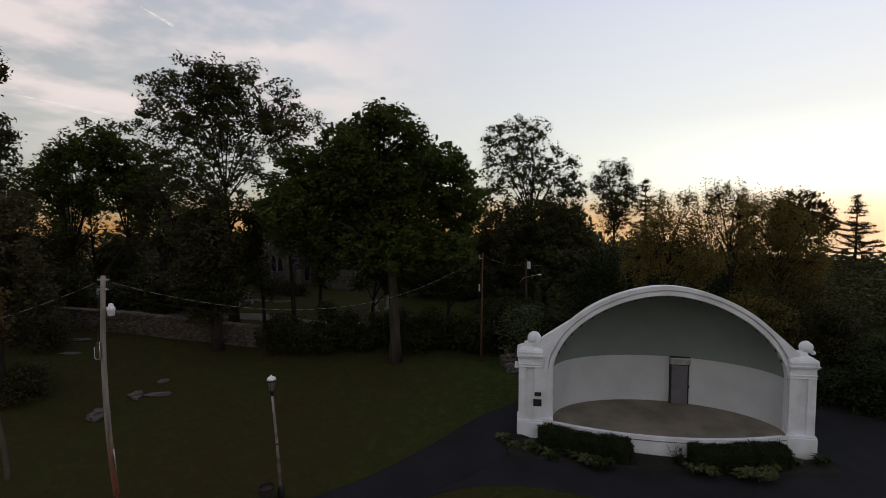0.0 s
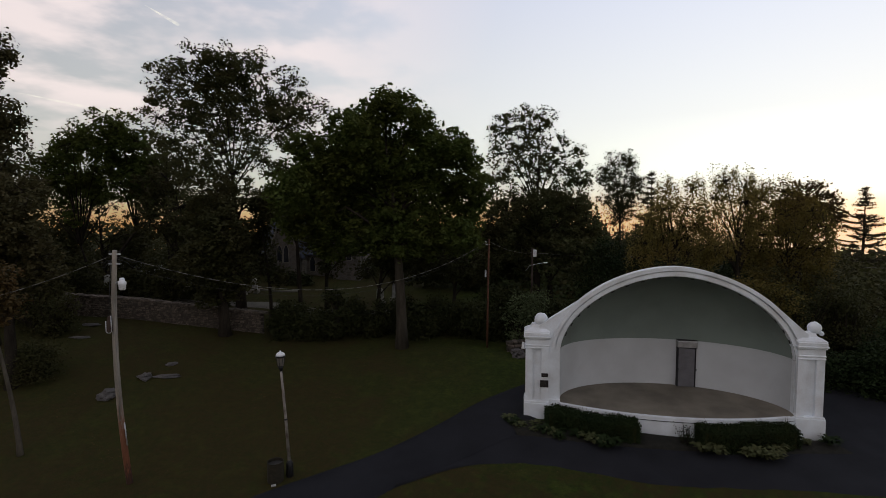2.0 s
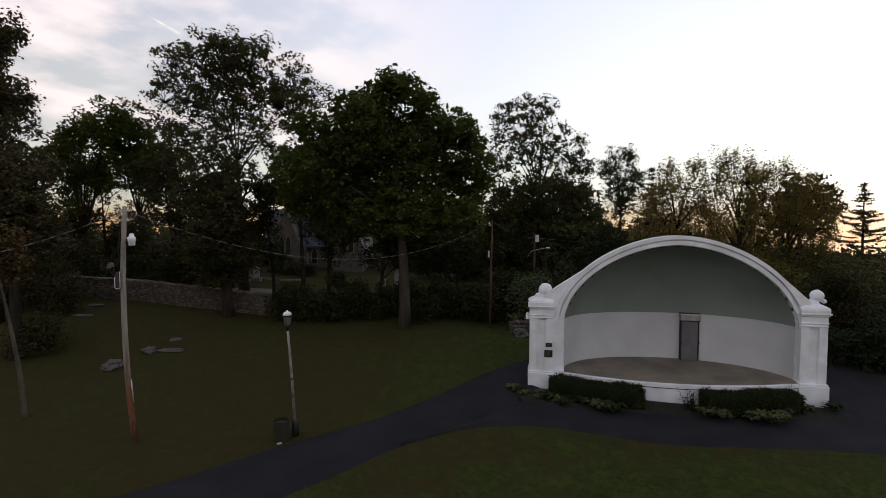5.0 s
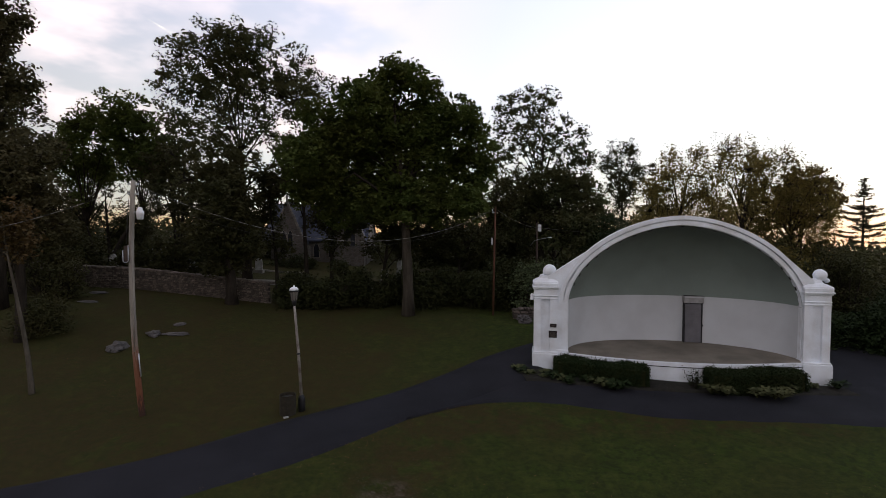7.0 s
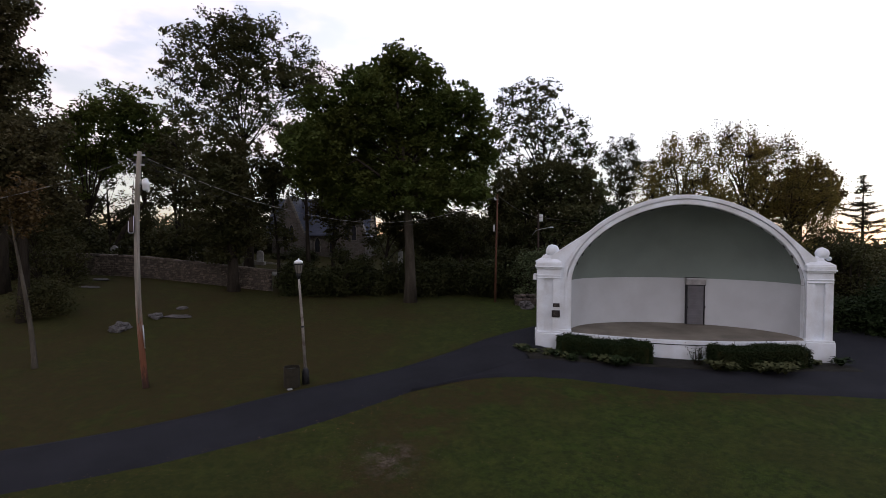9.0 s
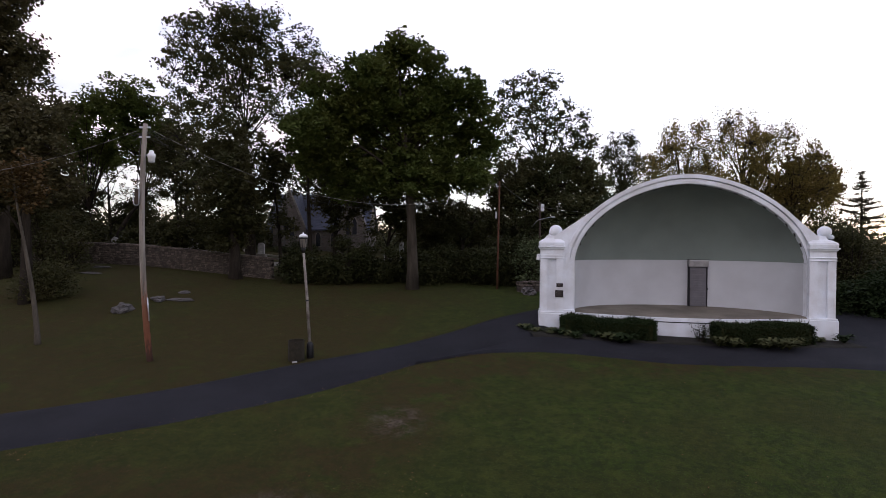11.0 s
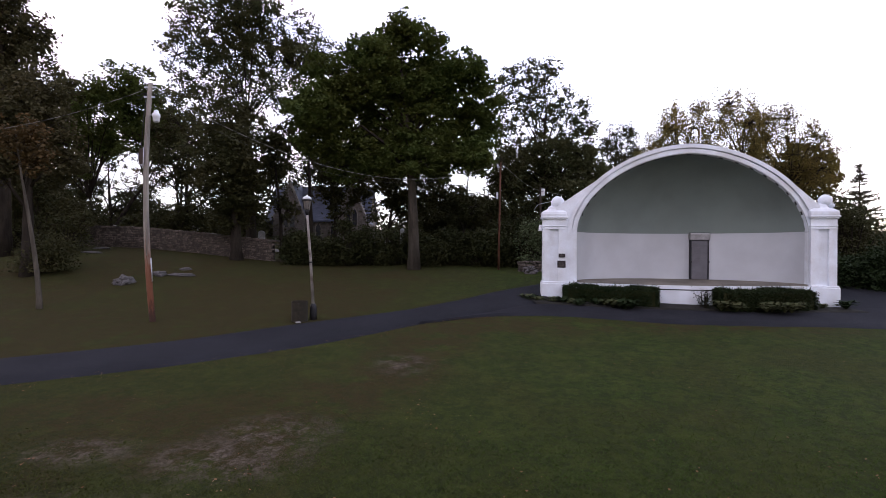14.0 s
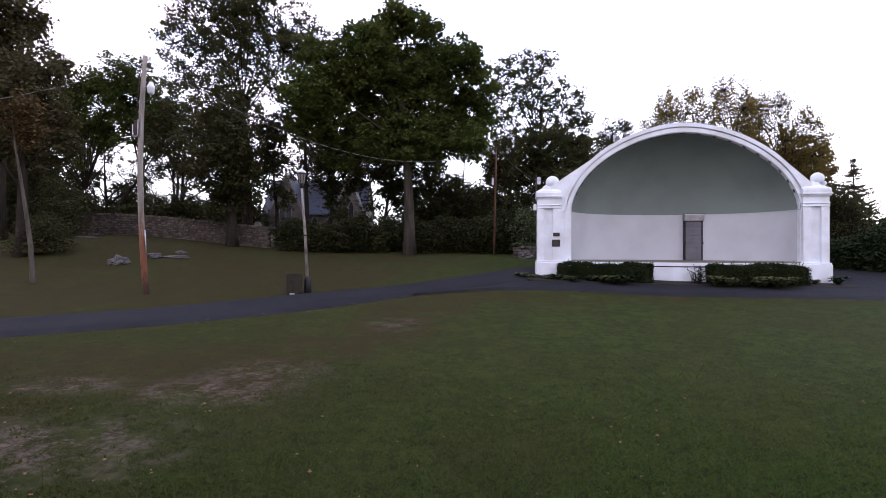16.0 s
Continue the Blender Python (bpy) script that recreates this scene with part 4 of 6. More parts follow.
# ---------------------------------------------------------------- poles, lamps, wires, bin
def build_utility_pole():
    """Weathered pole with a reddened foot, a yard light and a meter box."""
    p = thing("utility_pole", "weathered grey wooden utility pole, reddened at its foot", "utility pole", Matrix.Translation((-12.37, 17.83, ground_z(-12.37, 17.83))))
    top = Vector((0.07, -0.35, 8.95))
    at = lambda s: top * s + Vector((-0.85 * s * (1 - s), 0, 0))
    steps = [i / 24 for i in range(25)]
    tube("shaft", [(0, 0, -0.4)] + [at(s) for s in steps], [0.115] + [0.112 - 0.032 * s for s in steps], POLE_STAINED, p, "round timber shaft, grey above and red-stained below", 14)
    # pale conduit guard on the foot
    tube("conduit", [at(0.17) + Vector((0.16, -0.06, 0)), at(0.27) + Vector((0.155, -0.06, 0))], [0.022, 0.022], GALV, p, "", 8)
    tube("conduit", [at(0.28) + Vector((0.05, -0.14, 0)), at(0.80) + Vector((0.05, -0.12, 0))], [0.016, 0.016], POLE_GREY, p, "", 6)
    c = at(0.70)
    mb = part("meter_box", boxes((c.x - 0.19, c.x - 0.03, c.y - 0.15, c.y + 0.05, c.z - 0.33, c.z + 0.25), bevel=0.02), POLE_DARK, p, "dark meter box in a pale conduit loop")
    x0, x1, y, z0, z1 = c.x - 0.21, c.x - 0.01, c.y - 0.17, c.z - 0.36, c.z + 0.28
    tube("conduit_loop", [(x1, y, z1), (x1, y, z0 + 0.05), (x1 - 0.05, y, z0), (x0 + 0.05, y, z0), (x0, y, z0 + 0.05), (x0, y, z1 - 0.2)], [0.016] * 6, GALV, mb, "", 6)
    part("box_lid", boxes((c.x - 0.18, c.x - 0.04, c.y - 0.165, c.y - 0.152, c.z - 0.30, c.z + 0.10), bevel=0.004), POLE_DARK, mb)
    c = at(0.86)
    tube("lamp_arm", [c, c + Vector((0.16, -0.05, 0.10)), c + Vector((0.34, -0.08, 0.12))], [0.022, 0.022, 0.022], GALV, p, "", 8)
    bm = bmesh.new()
    lathe(bm, [(0.05, 0.30), (0.10, 0.28), (0.11, 0.16), (0.17, 0.12), (0.175, -0.02), (0.15, -0.05), (0.145, -0.24), (0.10, -0.28)], 20)
    bm.transform(Matrix.Translation(c + Vector((0.36, -0.09, 0.02))) @ Matrix.Scale(0.78, 4))
    part("yard_light", bm, LAMP_WHITE, p, "white enamel yard light with a ribbed lens", smooth=True)
    # slack service loops and a down-lead round the pole's head
    for k, (dx, dy, dz) in enumerate(((0.55, 0.5, -0.25), (0.6, 0.5, -0.5), (-0.5, -0.05, -0.2), (-0.45, -0.05, -0.4))):
        a, b = at(0.97) + Vector((0.1 if dx > 0 else -0.1, 0, -0.05 * k)), at(0.975) + Vector((dx, dy, dz))
        tube("service_loop", [a, a.lerp(b, 0.35) + Vector((0, 0, 0.03)), a.lerp(b, 0.7) + Vector((0, 0, -0.06)), b], [0.012] * 4, CABLE_DARK, p, "", 5)
    tube("down_lead", [at(0.96) + Vector((-0.11, -0.02, 0)), at(0.85) + Vector((-0.15, -0.03, 0)), at(0.73) + Vector((-0.17, -0.05, 0))], [0.012] * 3, CABLE_DARK, p, "", 5)
    for z in (0.985, 0.945):
        c = at(z)
        part("bracket", boxes((c.x - 0.20, c.x + 0.20, c.y - 0.03, c.y + 0.03, c.z - 0.03, c.z + 0.03)), GALV, p)
        for s in (-1, 1):
            bm = bmesh.new()
            lathe(bm, [(0.015, -0.02), (0.03, 0.0), (0.02, 0.03), (0.03, 0.05), (0.012, 0.08)], 10, c.x + s * 0.18, c.y)
            bm.transform(Matrix.Translation((0, 0, c.z + 0.03)))
            part("insulator", bm, BLACK, p)
    return p


def build_far_pole():
    p = thing("utility_pole", "slender red-brown wooden pole at the lawn's edge", "utility pole", Matrix.Translation((2.48, 31.8, ground_z(2.48, 31.8))))
    tube("pole", [(0, 0, -0.4), (0.04, 0, 3.4), (0.10, 0, 7.25)], [0.075, 0.07, 0.058], POLE_RED, p, "", 12)
    part("junction_box", boxes((-0.17, -0.07, -0.16, 0.02, 4.75, 5.2), bevel=0.01), GALV, p, "small grey junction box")
    part("bracket", boxes((-0.12, 0.16, -0.03, 0.03, 6.85, 6.92)), GALV, p)
    bm = bmesh.new()
    lathe(bm, [(0.03, 6.95), (0.06, 6.98), (0.04, 7.03), (0.03, 7.08)], 10, -0.10, 0.0)
    part("insulator", bm, LAMP_WHITE, p)


def build_street_lamp():
    p = thing("street_lamp", "thin dark post with a white box and a curved lamp arm", "street lamp", Matrix.Translation((6.42, 37.48, ground_z(6.42, 37.48))))
    tube("post", [(0, 0, -0.4), (0, 0, 5.9)], [0.10, 0.07], POLE_DARK, p, "", 10)
    part("white_box", boxes((0.06, 0.32, -0.14, 0.02, 5.2, 5.75), bevel=0.03), LAMP_WHITE, p, "white metal box on the post")
    tube("lamp_arm", [(-0.5, 0, 4.1), (-0.2, -0.05, 4.5), (0.4, -0.1, 4.65), (1.0, -0.15, 4.75)], [0.018, 0.018, 0.018, 0.018], GALV, p, "", 8)
    part("lamp_head", boxes((0.85, 1.15, -0.23, -0.09, 4.70, 4.79), bevel=0.03), LAMP_WHITE, p)


def build_lamp_post():
    """Park lantern on a peeling white post that leans a little."""
    p = thing("lamp_post", "peeling white park lamp post with a dark lantern", "lamp post", Matrix.Translation((-6.40, 18.28, ground_z(-6.40, 18.28))))
    tube("base", [(0.05, 0, -0.3), (0.05, 0, 0.5), (0.04, 0, 0.62)], [0.15, 0.13, 0.085], BLACK, p, "dark iron base sleeve", 12)
    tube("post", [(0.04, 0, 0.5), (-0.10, 0.1, 2.35), (-0.28, 0.22, 4.18)], [0.062, 0.055, 0.045], POLE_WHITE, p, "", 12)
    tube("band", [(-0.09, 0.09, 2.2), (-0.095, 0.095, 2.26)], [0.074, 0.074], BLACK, p, "", 12)
    tube("collar", [(-0.27, 0.22, 4.10), (-0.29, 0.23, 4.22), (-0.29, 0.23, 4.31)], [0.055, 0.08, 0.10], BLACK, p, "", 12)
    o = Vector((-0.29, 0.23, 4.31))
    small = Matrix.Translation(o) @ Matrix.Scale(0.76, 4)
    lantern = new("lantern")
    lantern.parent = p
    bm = bmesh.new()
    lathe(bm, [(0.15, 0.02), (0.17, 0.1), (0.215, 0.46)], 8)
    bm.transform(small)
    part("lens", bm, mat("clouded_lens", (0.15, 0.135, 0.12), 0.4, var=0.3, scale=6), lantern, "clouded glass lens")
    for i in range(8):
        a = math.pi / 4 * i
        tube("cage_bar", [small @ Vector((0.16 * math.cos(a), 0.16 * math.sin(a), 0)), small @ Vector((0.225 * math.cos(a), 0.225 * math.sin(a), 0.47))], [0.01, 0.01], BLACK, lantern, "", 5)
    bm = bmesh.new()
    lathe(bm, [(0.25, 0.46), (0.255, 0.53), (0.235, 0.535)], 20)
    bm.transform(small)
    part("rim", bm, BLACK, lantern)
    bm = bmesh.new()
    lathe(bm, [(0.235, 0.54), (0.21, 0.64), (0.13, 0.70), (0.05, 0.72), (0.04, 0.78), (0.02, 0.80)], 20)
    bm.transform(small)
    part("cap", bm, LAMP_WHITE, lantern, "pale metal cap", smooth=True)
    # wire litter bin at its foot
    b = thing("litter_bin", "dark wire-mesh litter bin beside the lamp post", "bin", Matrix.Translation((-6.80, 17.98, ground_z(-6.8, 17.98))))
    r, h, n = 0.30, 0.76, 46
    for z in (0.02, 0.36, h):
        verts, faces = [], []
        tube_data([(r * math.cos(6.2832 * i / 20), r * math.sin(6.2832 * i / 20), z) for i in range(21)], [0.014] * 21, 5, verts, faces)
        mesh_object("hoop", verts, faces, BIN_BROWN, b)
    for i in range(n):
        a = 6.2832 * i / n
        bm = boxes((-0.019, 0.019, -0.004, 0.004, 0.0, h))
        bm.transform(Matrix.Translation((r * math.cos(a), r * math.sin(a), 0)) @ Matrix.Rotation(a + math.pi / 2, 4, "Z"))
        part("slat", bm, BIN_BROWN, b)
    bm = bmesh.new()
    lathe(bm, [(r - 0.03, 0.02), (r - 0.02, h - 0.10)], 18)
    part("liner", bm, mat("bin_liner", (0.03, 0.03, 0.028), 0.5, var=0.3, scale=9), b, "dark bin liner")
    lt = part("paper_scrap", boxes((-0.09, 0.09, -0.05, 0.06, 0.0, 0.05), bevel=0.015), MARBLE, None)
    lt.matrix_world = pose(-6.75, 17.6, ground_z(-6.75, 17.6) + 0.01, 0, 0, 25)
    tagged(lt, "crumpled pale paper scrap on the grass", "litter")


def build_cable(p0, p1, sag, r, material, label, marks=0):
    p0, p1 = Vector(p0), Vector(p1)
    pts = [p0.lerp(p1, i / 28) - Vector((0, 0, sag * 4 * (i / 28) * (1 - i / 28))) for i in range(29)]
    c = thing("cable", label, "cable")
    tube("strand", pts, [r] * 29, material, c, "", 6)
    if marks:
        for k in range(marks):
            s = (k + 0.5) / marks
            a, b = (p0.lerp(p1, q) - Vector((0, 0, sag * 4 * q * (1 - q))) for q in (s - 0.32 / marks, s + 0.32 / marks))
            tube("lashing", [a, b], [r * 1.5] * 2, CABLE, c, "", 6)


build_utility_pole()
build_far_pole()
build_street_lamp()
build_lamp_post()
TOP = Vector((-12.30, 17.48, 8.15))
build_cable(TOP + Vector((0.18, 0, 0.1)), (2.45, 31.32, 8.1), 2.1, 0.009, CABLE_DARK, "sagging overhead service cable with pale lashings", 34)
build_cable(TOP + Vector((-0.18, 0, 0.1)), (-26.45, 15.87, 6.49), 1.15, 0.008, CABLE_DARK, "overhead cable running off past the trees", 20)
build_cable(TOP + Vector((0.18, 0, -0.26)), (2.45, 31.33, 8.06), 2.15, 0.0045, CABLE_DARK, "thin lower overhead wire")
build_cable((2.63, 31.38, 8.05), (6.37, 37.18, 6.91), 0.25, 0.009, CABLE_DARK, "short overhead cable to the street lamp", 8)
build_cable((30.24, 36.82, 3.09), (54.82, 39.64, 2.72), 0.5, 0.010, CABLE, "pale wire low beyond the apron shrubs")
build_cable((31.68, 37.11, 5.76), (56.56, 41.32, 5.76), 0.4, 0.010, CABLE, "pale wire running out of the thicket")
build_cable((6.37, 37.18, 6.91), (35.01, 48.19, 7.55), 0.9, 0.009, CABLE_DARK, "overhead cable vanishing among the trees", 12)


# ---------------------------------------------------------------- rocks
def build_rock(x, y, sx, sy, sz, seed, label, sink=0.25):
    bm = bmesh.new()
    bmesh.ops.create_icosphere(bm, subdivisions=4, radius=1)
    for v in bm.verts:
        n = noise.noise(Vector(v.co) * 1.3 + Vector((seed, 0, 0))) * 0.45 + noise.noise(Vector(v.co) * 3.7 + Vector((seed, 5, 0))) * 0.22 - abs(noise.noise(Vector(v.co) * 6.5 + Vector((seed, 9, 2)))) * 0.3
        v.co *= 1 + n
        v.co = Vector((v.co.x * sx * 0.85, v.co.y * sy * 0.85, max(v.co.z, -0.5) * sz))
    ob = part("rock", bm, ROCK, None)
    ob.location = (x, y, ground_z(x, y) + sz * sink)
    ob.rotation_euler = (0, 0, seed)
    return tagged(ob, label, "rock", "rock outcrops in the lawn")


build_rock(-17.61, 24.21, 0.6, 0.42, 0.34, 1.3, "rugged pale grey boulder in the grass")
build_rock(-16.95, 26.21, 0.55, 0.4, 0.22, 2.1, "low weathered rock ledge in the grass")
build_rock(-15.82, 26.5, 0.95, 0.28, 0.12, 0.2, "long flat rock outcrop in the grass")
build_rock(-25.04, 33.16, 0.9, 0.35, 0.10, 3.0, "flat rock slab near the stone wall")
build_rock(-23.83, 30.62, 0.8, 0.22, 0.09, 0.1, "flat pale rock slab on the slope")
build_rock(-16.4, 27.93, 0.4, 0.25, 0.12, 4.0, "small flat rock in the grass")
build_rock(4.33, 30.47, 0.7, 0.5, 0.35, 5.0, "squat block of field stone by the path")


# ---------------------------------------------------------------- stone boundary wall
def build_wall(name, line, height, thick, seed, label):
    """Rubble wall: a mortar core with uneven stones laid in courses on its near face, and coping stones."""
    rng = random.Random(seed)
    w = thing(name, label, "stone wall", kind="structure")
    pts = [Vector((*p, 0)) for p in line]
    cv, cf, sv, sf = [], [], [], []
    for a, b in zip(pts, pts[1:]):
        d = (b - a).normalized()
        nrm = Vector((d.y, -d.x, 0))
        L = (b - a).length
        s = 0.0
        while s < L - 0.01:
            e = min(L, s + 1.0)
            g0, g1 = (ground_z(*(a + d * q).to_2d()) for q in (s, e))
            k = len(cv)
            for q, g in ((s, g0), (e, g1)):
                c = a + d * q
                for o, z in ((thick / 2, g - 0.3), (-thick / 2, g - 0.3), (-thick / 2, g + height), (thick / 2, g + height)):
                    cv.append(c + nrm * o + Vector((0, 0, z)))
            for j in range(4):
                cf.append((k + j, k + (j + 1) % 4, k + 4 + (j + 1) % 4, k + 4 + j))
            cf += [(k, k + 1, k + 2, k + 3), (k + 4, k + 7, k + 6, k + 5)]
            s = e
        z = -0.05
        while z < height + 0.1:
            h = rng.uniform(0.07, 0.2)
            top = z + h > height
            s = rng.uniform(-0.1, 0)
            while s < L:
                ln = rng.uniform(0.10, 0.40) * (1.5 if top else 1)
                q = a + d * (s + ln / 2)
                base = ground_z(q.x, q.y) + z
                k, out = len(sv), rng.uniform(0.02, 0.07) + (0.04 if top else 0)
                back = thick / 2 - 0.03 if not top else -thick / 2 - 0.04
                j = lambda: rng.uniform(-0.03, 0.03)
                for o, ins in ((back, 0.0), (thick / 2 + out, 0.025)):
                    for ss, zz in ((s + 0.012 + ins, 0.012 + ins), (s + ln - 0.012 - ins, 0.012 + ins), (s + ln - 0.012 - ins, h - 0.012 - ins), (s + 0.012 + ins, h - 0.012 - ins)):
                        c = a + d * (ss + j())
                        sv.append(c + nrm * o + Vector((0, 0, base + zz + j())))
                if rng.random() < 0.07 and not top:
                    del sv[k:]
                    s += ln
                    continue
                sf += [(k + 4, k + 5, k + 6, k + 7), (k, k + 4, k + 7, k + 3), (k + 1, k + 2, k + 6, k + 5), (k, k + 1, k + 5, k + 4), (k + 3, k + 7, k + 6, k + 2)]
                s += ln
            z += h
    mesh_object("core", cv, cf, WALL_MORTAR, w)
    st = mesh_object("stones", sv, sf, stone_island_mat(), w, "uneven brown-grey field stones")
    tagged(st, kind="stuff")
    return w


def stone_island_mat():
    m = WALL_STONE.copy()
    nt = m.node_tree
    b = nt.nodes["Principled BSDF"]
    src = b.inputs["Base Color"].links[0].from_socket
    geo, mx, rg = nt.nodes.new("ShaderNodeNewGeometry"), nt.nodes.new("ShaderNodeMix"), nt.nodes.new("ShaderNodeMapRange")
    mx.data_type, mx.blend_type = "RGBA", "MULTIPLY"
    mx.inputs["Factor"].default_value = 1.0
    rg.inputs["To Min"].default_value, rg.inputs["To Max"].default_value = 0.6, 1.35
    nt.links.new(geo.outputs["Random Per Island"], rg.inputs["Value"])
    nt.links.new(src, mx.inputs["A"])
    nt.links.new(rg.outputs["Result"], mx.inputs["B"])
    nt.links.new(mx.outputs["Result"], b.inputs["Base Color"])
    return m


build_wall("wall_park", [(-41.42, 40.51), (-33.53, 37.62), (-26.91, 35.62), (-19.98, 34.67), (-13.46, 34.33)], 1.43, 0.45, 3, "long rubble-stone park boundary wall with uneven coping")
build_wall("wall_stub", [(3.75, 31.2), (5.2, 31.4)], 0.42, 0.4, 4, "low crumbling field-stone wall by the path")


# ---------------------------------------------------------------- church behind the wall
def build_church():
    c = thing("stone_church", "old rubble-stone church with blue slate roof and pointed gables", "church", Matrix.Translation((-15.8, 55.0, 3.3)) @ Matrix.Scale(0.955, 4))

    def gable(name, x, w, eave, apex, y, depth):
        h = new(name)
        h.parent = c
        tagged(h, "stone gable with pale stepped coping")
        v = [(x - w, y, -1.7), (x + w, y, -1.7), (x + w, y, eave), (x, y, apex), (x - w, y, eave)]
        v += [(a, b + depth, z) for a, b, z in v]
        mesh_object("wall", v, [(0, 1, 2, 3, 4), (9, 8, 7, 6, 5), (0, 5, 6, 1), (1, 6, 7, 2), (4, 9, 5, 0)], CHURCH, h)
        rise = apex - eave
        for s in (-1, 1):
            rv = [(x, y + 0.3, apex + 0.02), (x + s * (w + 0.25), y + 0.3, eave - rise * 0.25 / w), (x + s * (w + 0.25), y + depth, eave - rise * 0.25 / w), (x, y + depth, apex + 0.02)]
            rv += [(a, b, z + 0.14) for a, b, z in rv]
            mesh_object("roof_slope", rv, [(0, 1, 2, 3), (4, 7, 6, 5), (0, 4, 5, 1), (1, 5, 6, 2), (2, 6, 7, 3), (3, 7, 4, 0)], SLATE, h)
            n = 15
            for i in range(n):
                f = (i + 0.5) / n
                px, pz = x + s * w * f, apex - rise * f
                part("coping_stone", boxes((px - 0.10, px + 0.10, y - 0.10, y + 0.32, pz - 0.05, pz + 0.20), bevel=0.02), TRIM, h)
        part("finial", boxes((x - 0.10, x + 0.10, y - 0.05, y + 0.2, apex + 0.1, apex + 0.75), bevel=0.03), TRIM, h)
        for ox in (-0.32, 0.32):
            lancet(h, x + ox * 1.2, y, eave - 0.9, 0.27, 2.0)
        return h

    def lancet(parent, x, y, z, w, h):
        win = new("window")
        win.parent = parent
        pts = [(-w, 0), (w, 0), (w, h * 0.7), (w * 0.55, h * 0.9), (0, h), (-w * 0.55, h * 0.9), (-w, h * 0.7)]
        mesh_object("pane", [(x + a, y - 0.02, z + b) for a, b in pts], [tuple(range(7))], GLASS_DARK, win)
        verts, faces = [], []
        for a, b in pts:
            verts += [(x + a, y - 0.05, z + b), (x + a * 1.22, y - 0.05, z + b * 1.04 - 0.04), (x + a * 1.22, y, z + b * 1.04 - 0.04), (x + a, y, z + b)]
        for i in range(7):
            for j in range(4):
                n = (i + 1) % 7
                faces.append((i * 4 + j, i * 4 + (j + 1) % 4, n * 4 + (j + 1) % 4, n * 4 + j))
        mesh_object("window_frame", verts, faces, TRIM, win)

    # nave, its ridge running along the front
    v = [(-5.9, 0, -1.7), (6.3, 0, -1.7), (6.3, 0, 2.5), (-5.9, 0, 2.5), (-5.9, 7, -1.7), (6.3, 7, -1.7), (6.3, 7, 2.5), (-5.9, 7, 2.5), (6.3, 3.5, 6.6), (-5.9, 3.5, 6.6)]
    mesh_object("nave_wall", v, [(0, 1, 2, 3), (5, 4, 7, 6), (1, 5, 6, 8, 2), (4, 0, 3, 9, 7)], CHURCH, c)
    for s in (0, 1):
        y0, y1 = (-0.3, 3.5) if s == 0 else (7.3, 3.5)
        rv = [(-6.0, y0, 2.2), (6.5, y0, 2.2), (6.5, y1, 6.7), (-6.0, y1, 6.7)]
        rv += [(a, b, z + 0.16) for a, b, z in rv]
        mesh_object("nave_roof", rv, [(0, 1, 2, 3), (4, 7, 6, 5), (0, 4, 5, 1), (1, 5, 6, 2), (2, 6, 7, 3), (3, 7, 4, 0)], SLATE, c, "blue-grey slate roof slope")
    for x in (0.3, 2.1, 3.9):
        lancet(c, x, 0, 0.3, 0.30, 1.7)
    gable("gable", -2.7, 1.9, 2.4, 6.8, -1.6, 5.0)
    gable("gable", 4.5, 1.7, 2.6, 6.7, -1.2, 4.6)
    part("chimney", boxes((1.2, 1.7, 3.2, 3.8, 6.0, 7.5), (1.1, 1.8, 3.1, 3.9, 7.502, 7.7), bevel=0.03), TRIM, c)
    part("buttress", boxes((-0.35, 0.05, -2.2, -1.61, -1.7, 1.7), bevel=0.04), CHURCH, c)
    part("buttress", boxes((-3.5, -3.15, -2.2, -1.61, -1.7, 1.7), bevel=0.04), CHURCH, c)
    part("buttress", boxes((2.8, 3.2, -0.8, -0.01, -1.7, 1.7), bevel=0.04), CHURCH, c)


build_church()


def build_gravestone(x, y, kind, label):
    g = ground_z(x, y)
    t = thing("gravestone", label, "gravestone", Matrix.Translation((x, y, g)), "old gravestones behind the wall")
    part("base", boxes((-0.45, 0.45, -0.3, 0.3, -0.2, 0.25), bevel=0.03), TRIM, t)
    if kind == 0:
        bm = bmesh.new()
        pts = [(-0.32, 0.25)] + [(-0.32 * math.cos(a), 1.05 + 0.28 * math.sin(a)) for a in [math.pi * i / 8 for i in range(9)]] + [(0.32, 0.25)]
        f0 = [bm.verts.new((x, -0.07, z)) for x, z in pts]
        f1 = [bm.verts.new((x, 0.07, z)) for x, z in pts]
        bm.faces.new(f0)
        bm.faces.new(f1[::-1])
        for i in range(len(pts)):
            bm.faces.new((f0[i], f0[(i + 1) % len(pts)], f1[(i + 1) % len(pts)], f1[i]))
        part("slab", bm, MARBLE, t)
    else:
        bm = bmesh.new()
        rings = [[bm.verts.new((sx * r, sy * r, z)) for sx, sy in ((-1, -1), (1, -1), (1, 1), (-1, 1))] for r, z in ((0.26, 0.25), (0.17, 2.2), (0.02, 2.5))]
        for a, b in zip(rings, rings[1:]):
            for i in range(4):
                bm.faces.new((a[i], a[(i + 1) % 4], b[(i + 1) % 4], b[i]))
        part("obelisk", bm, MARBLE, t)


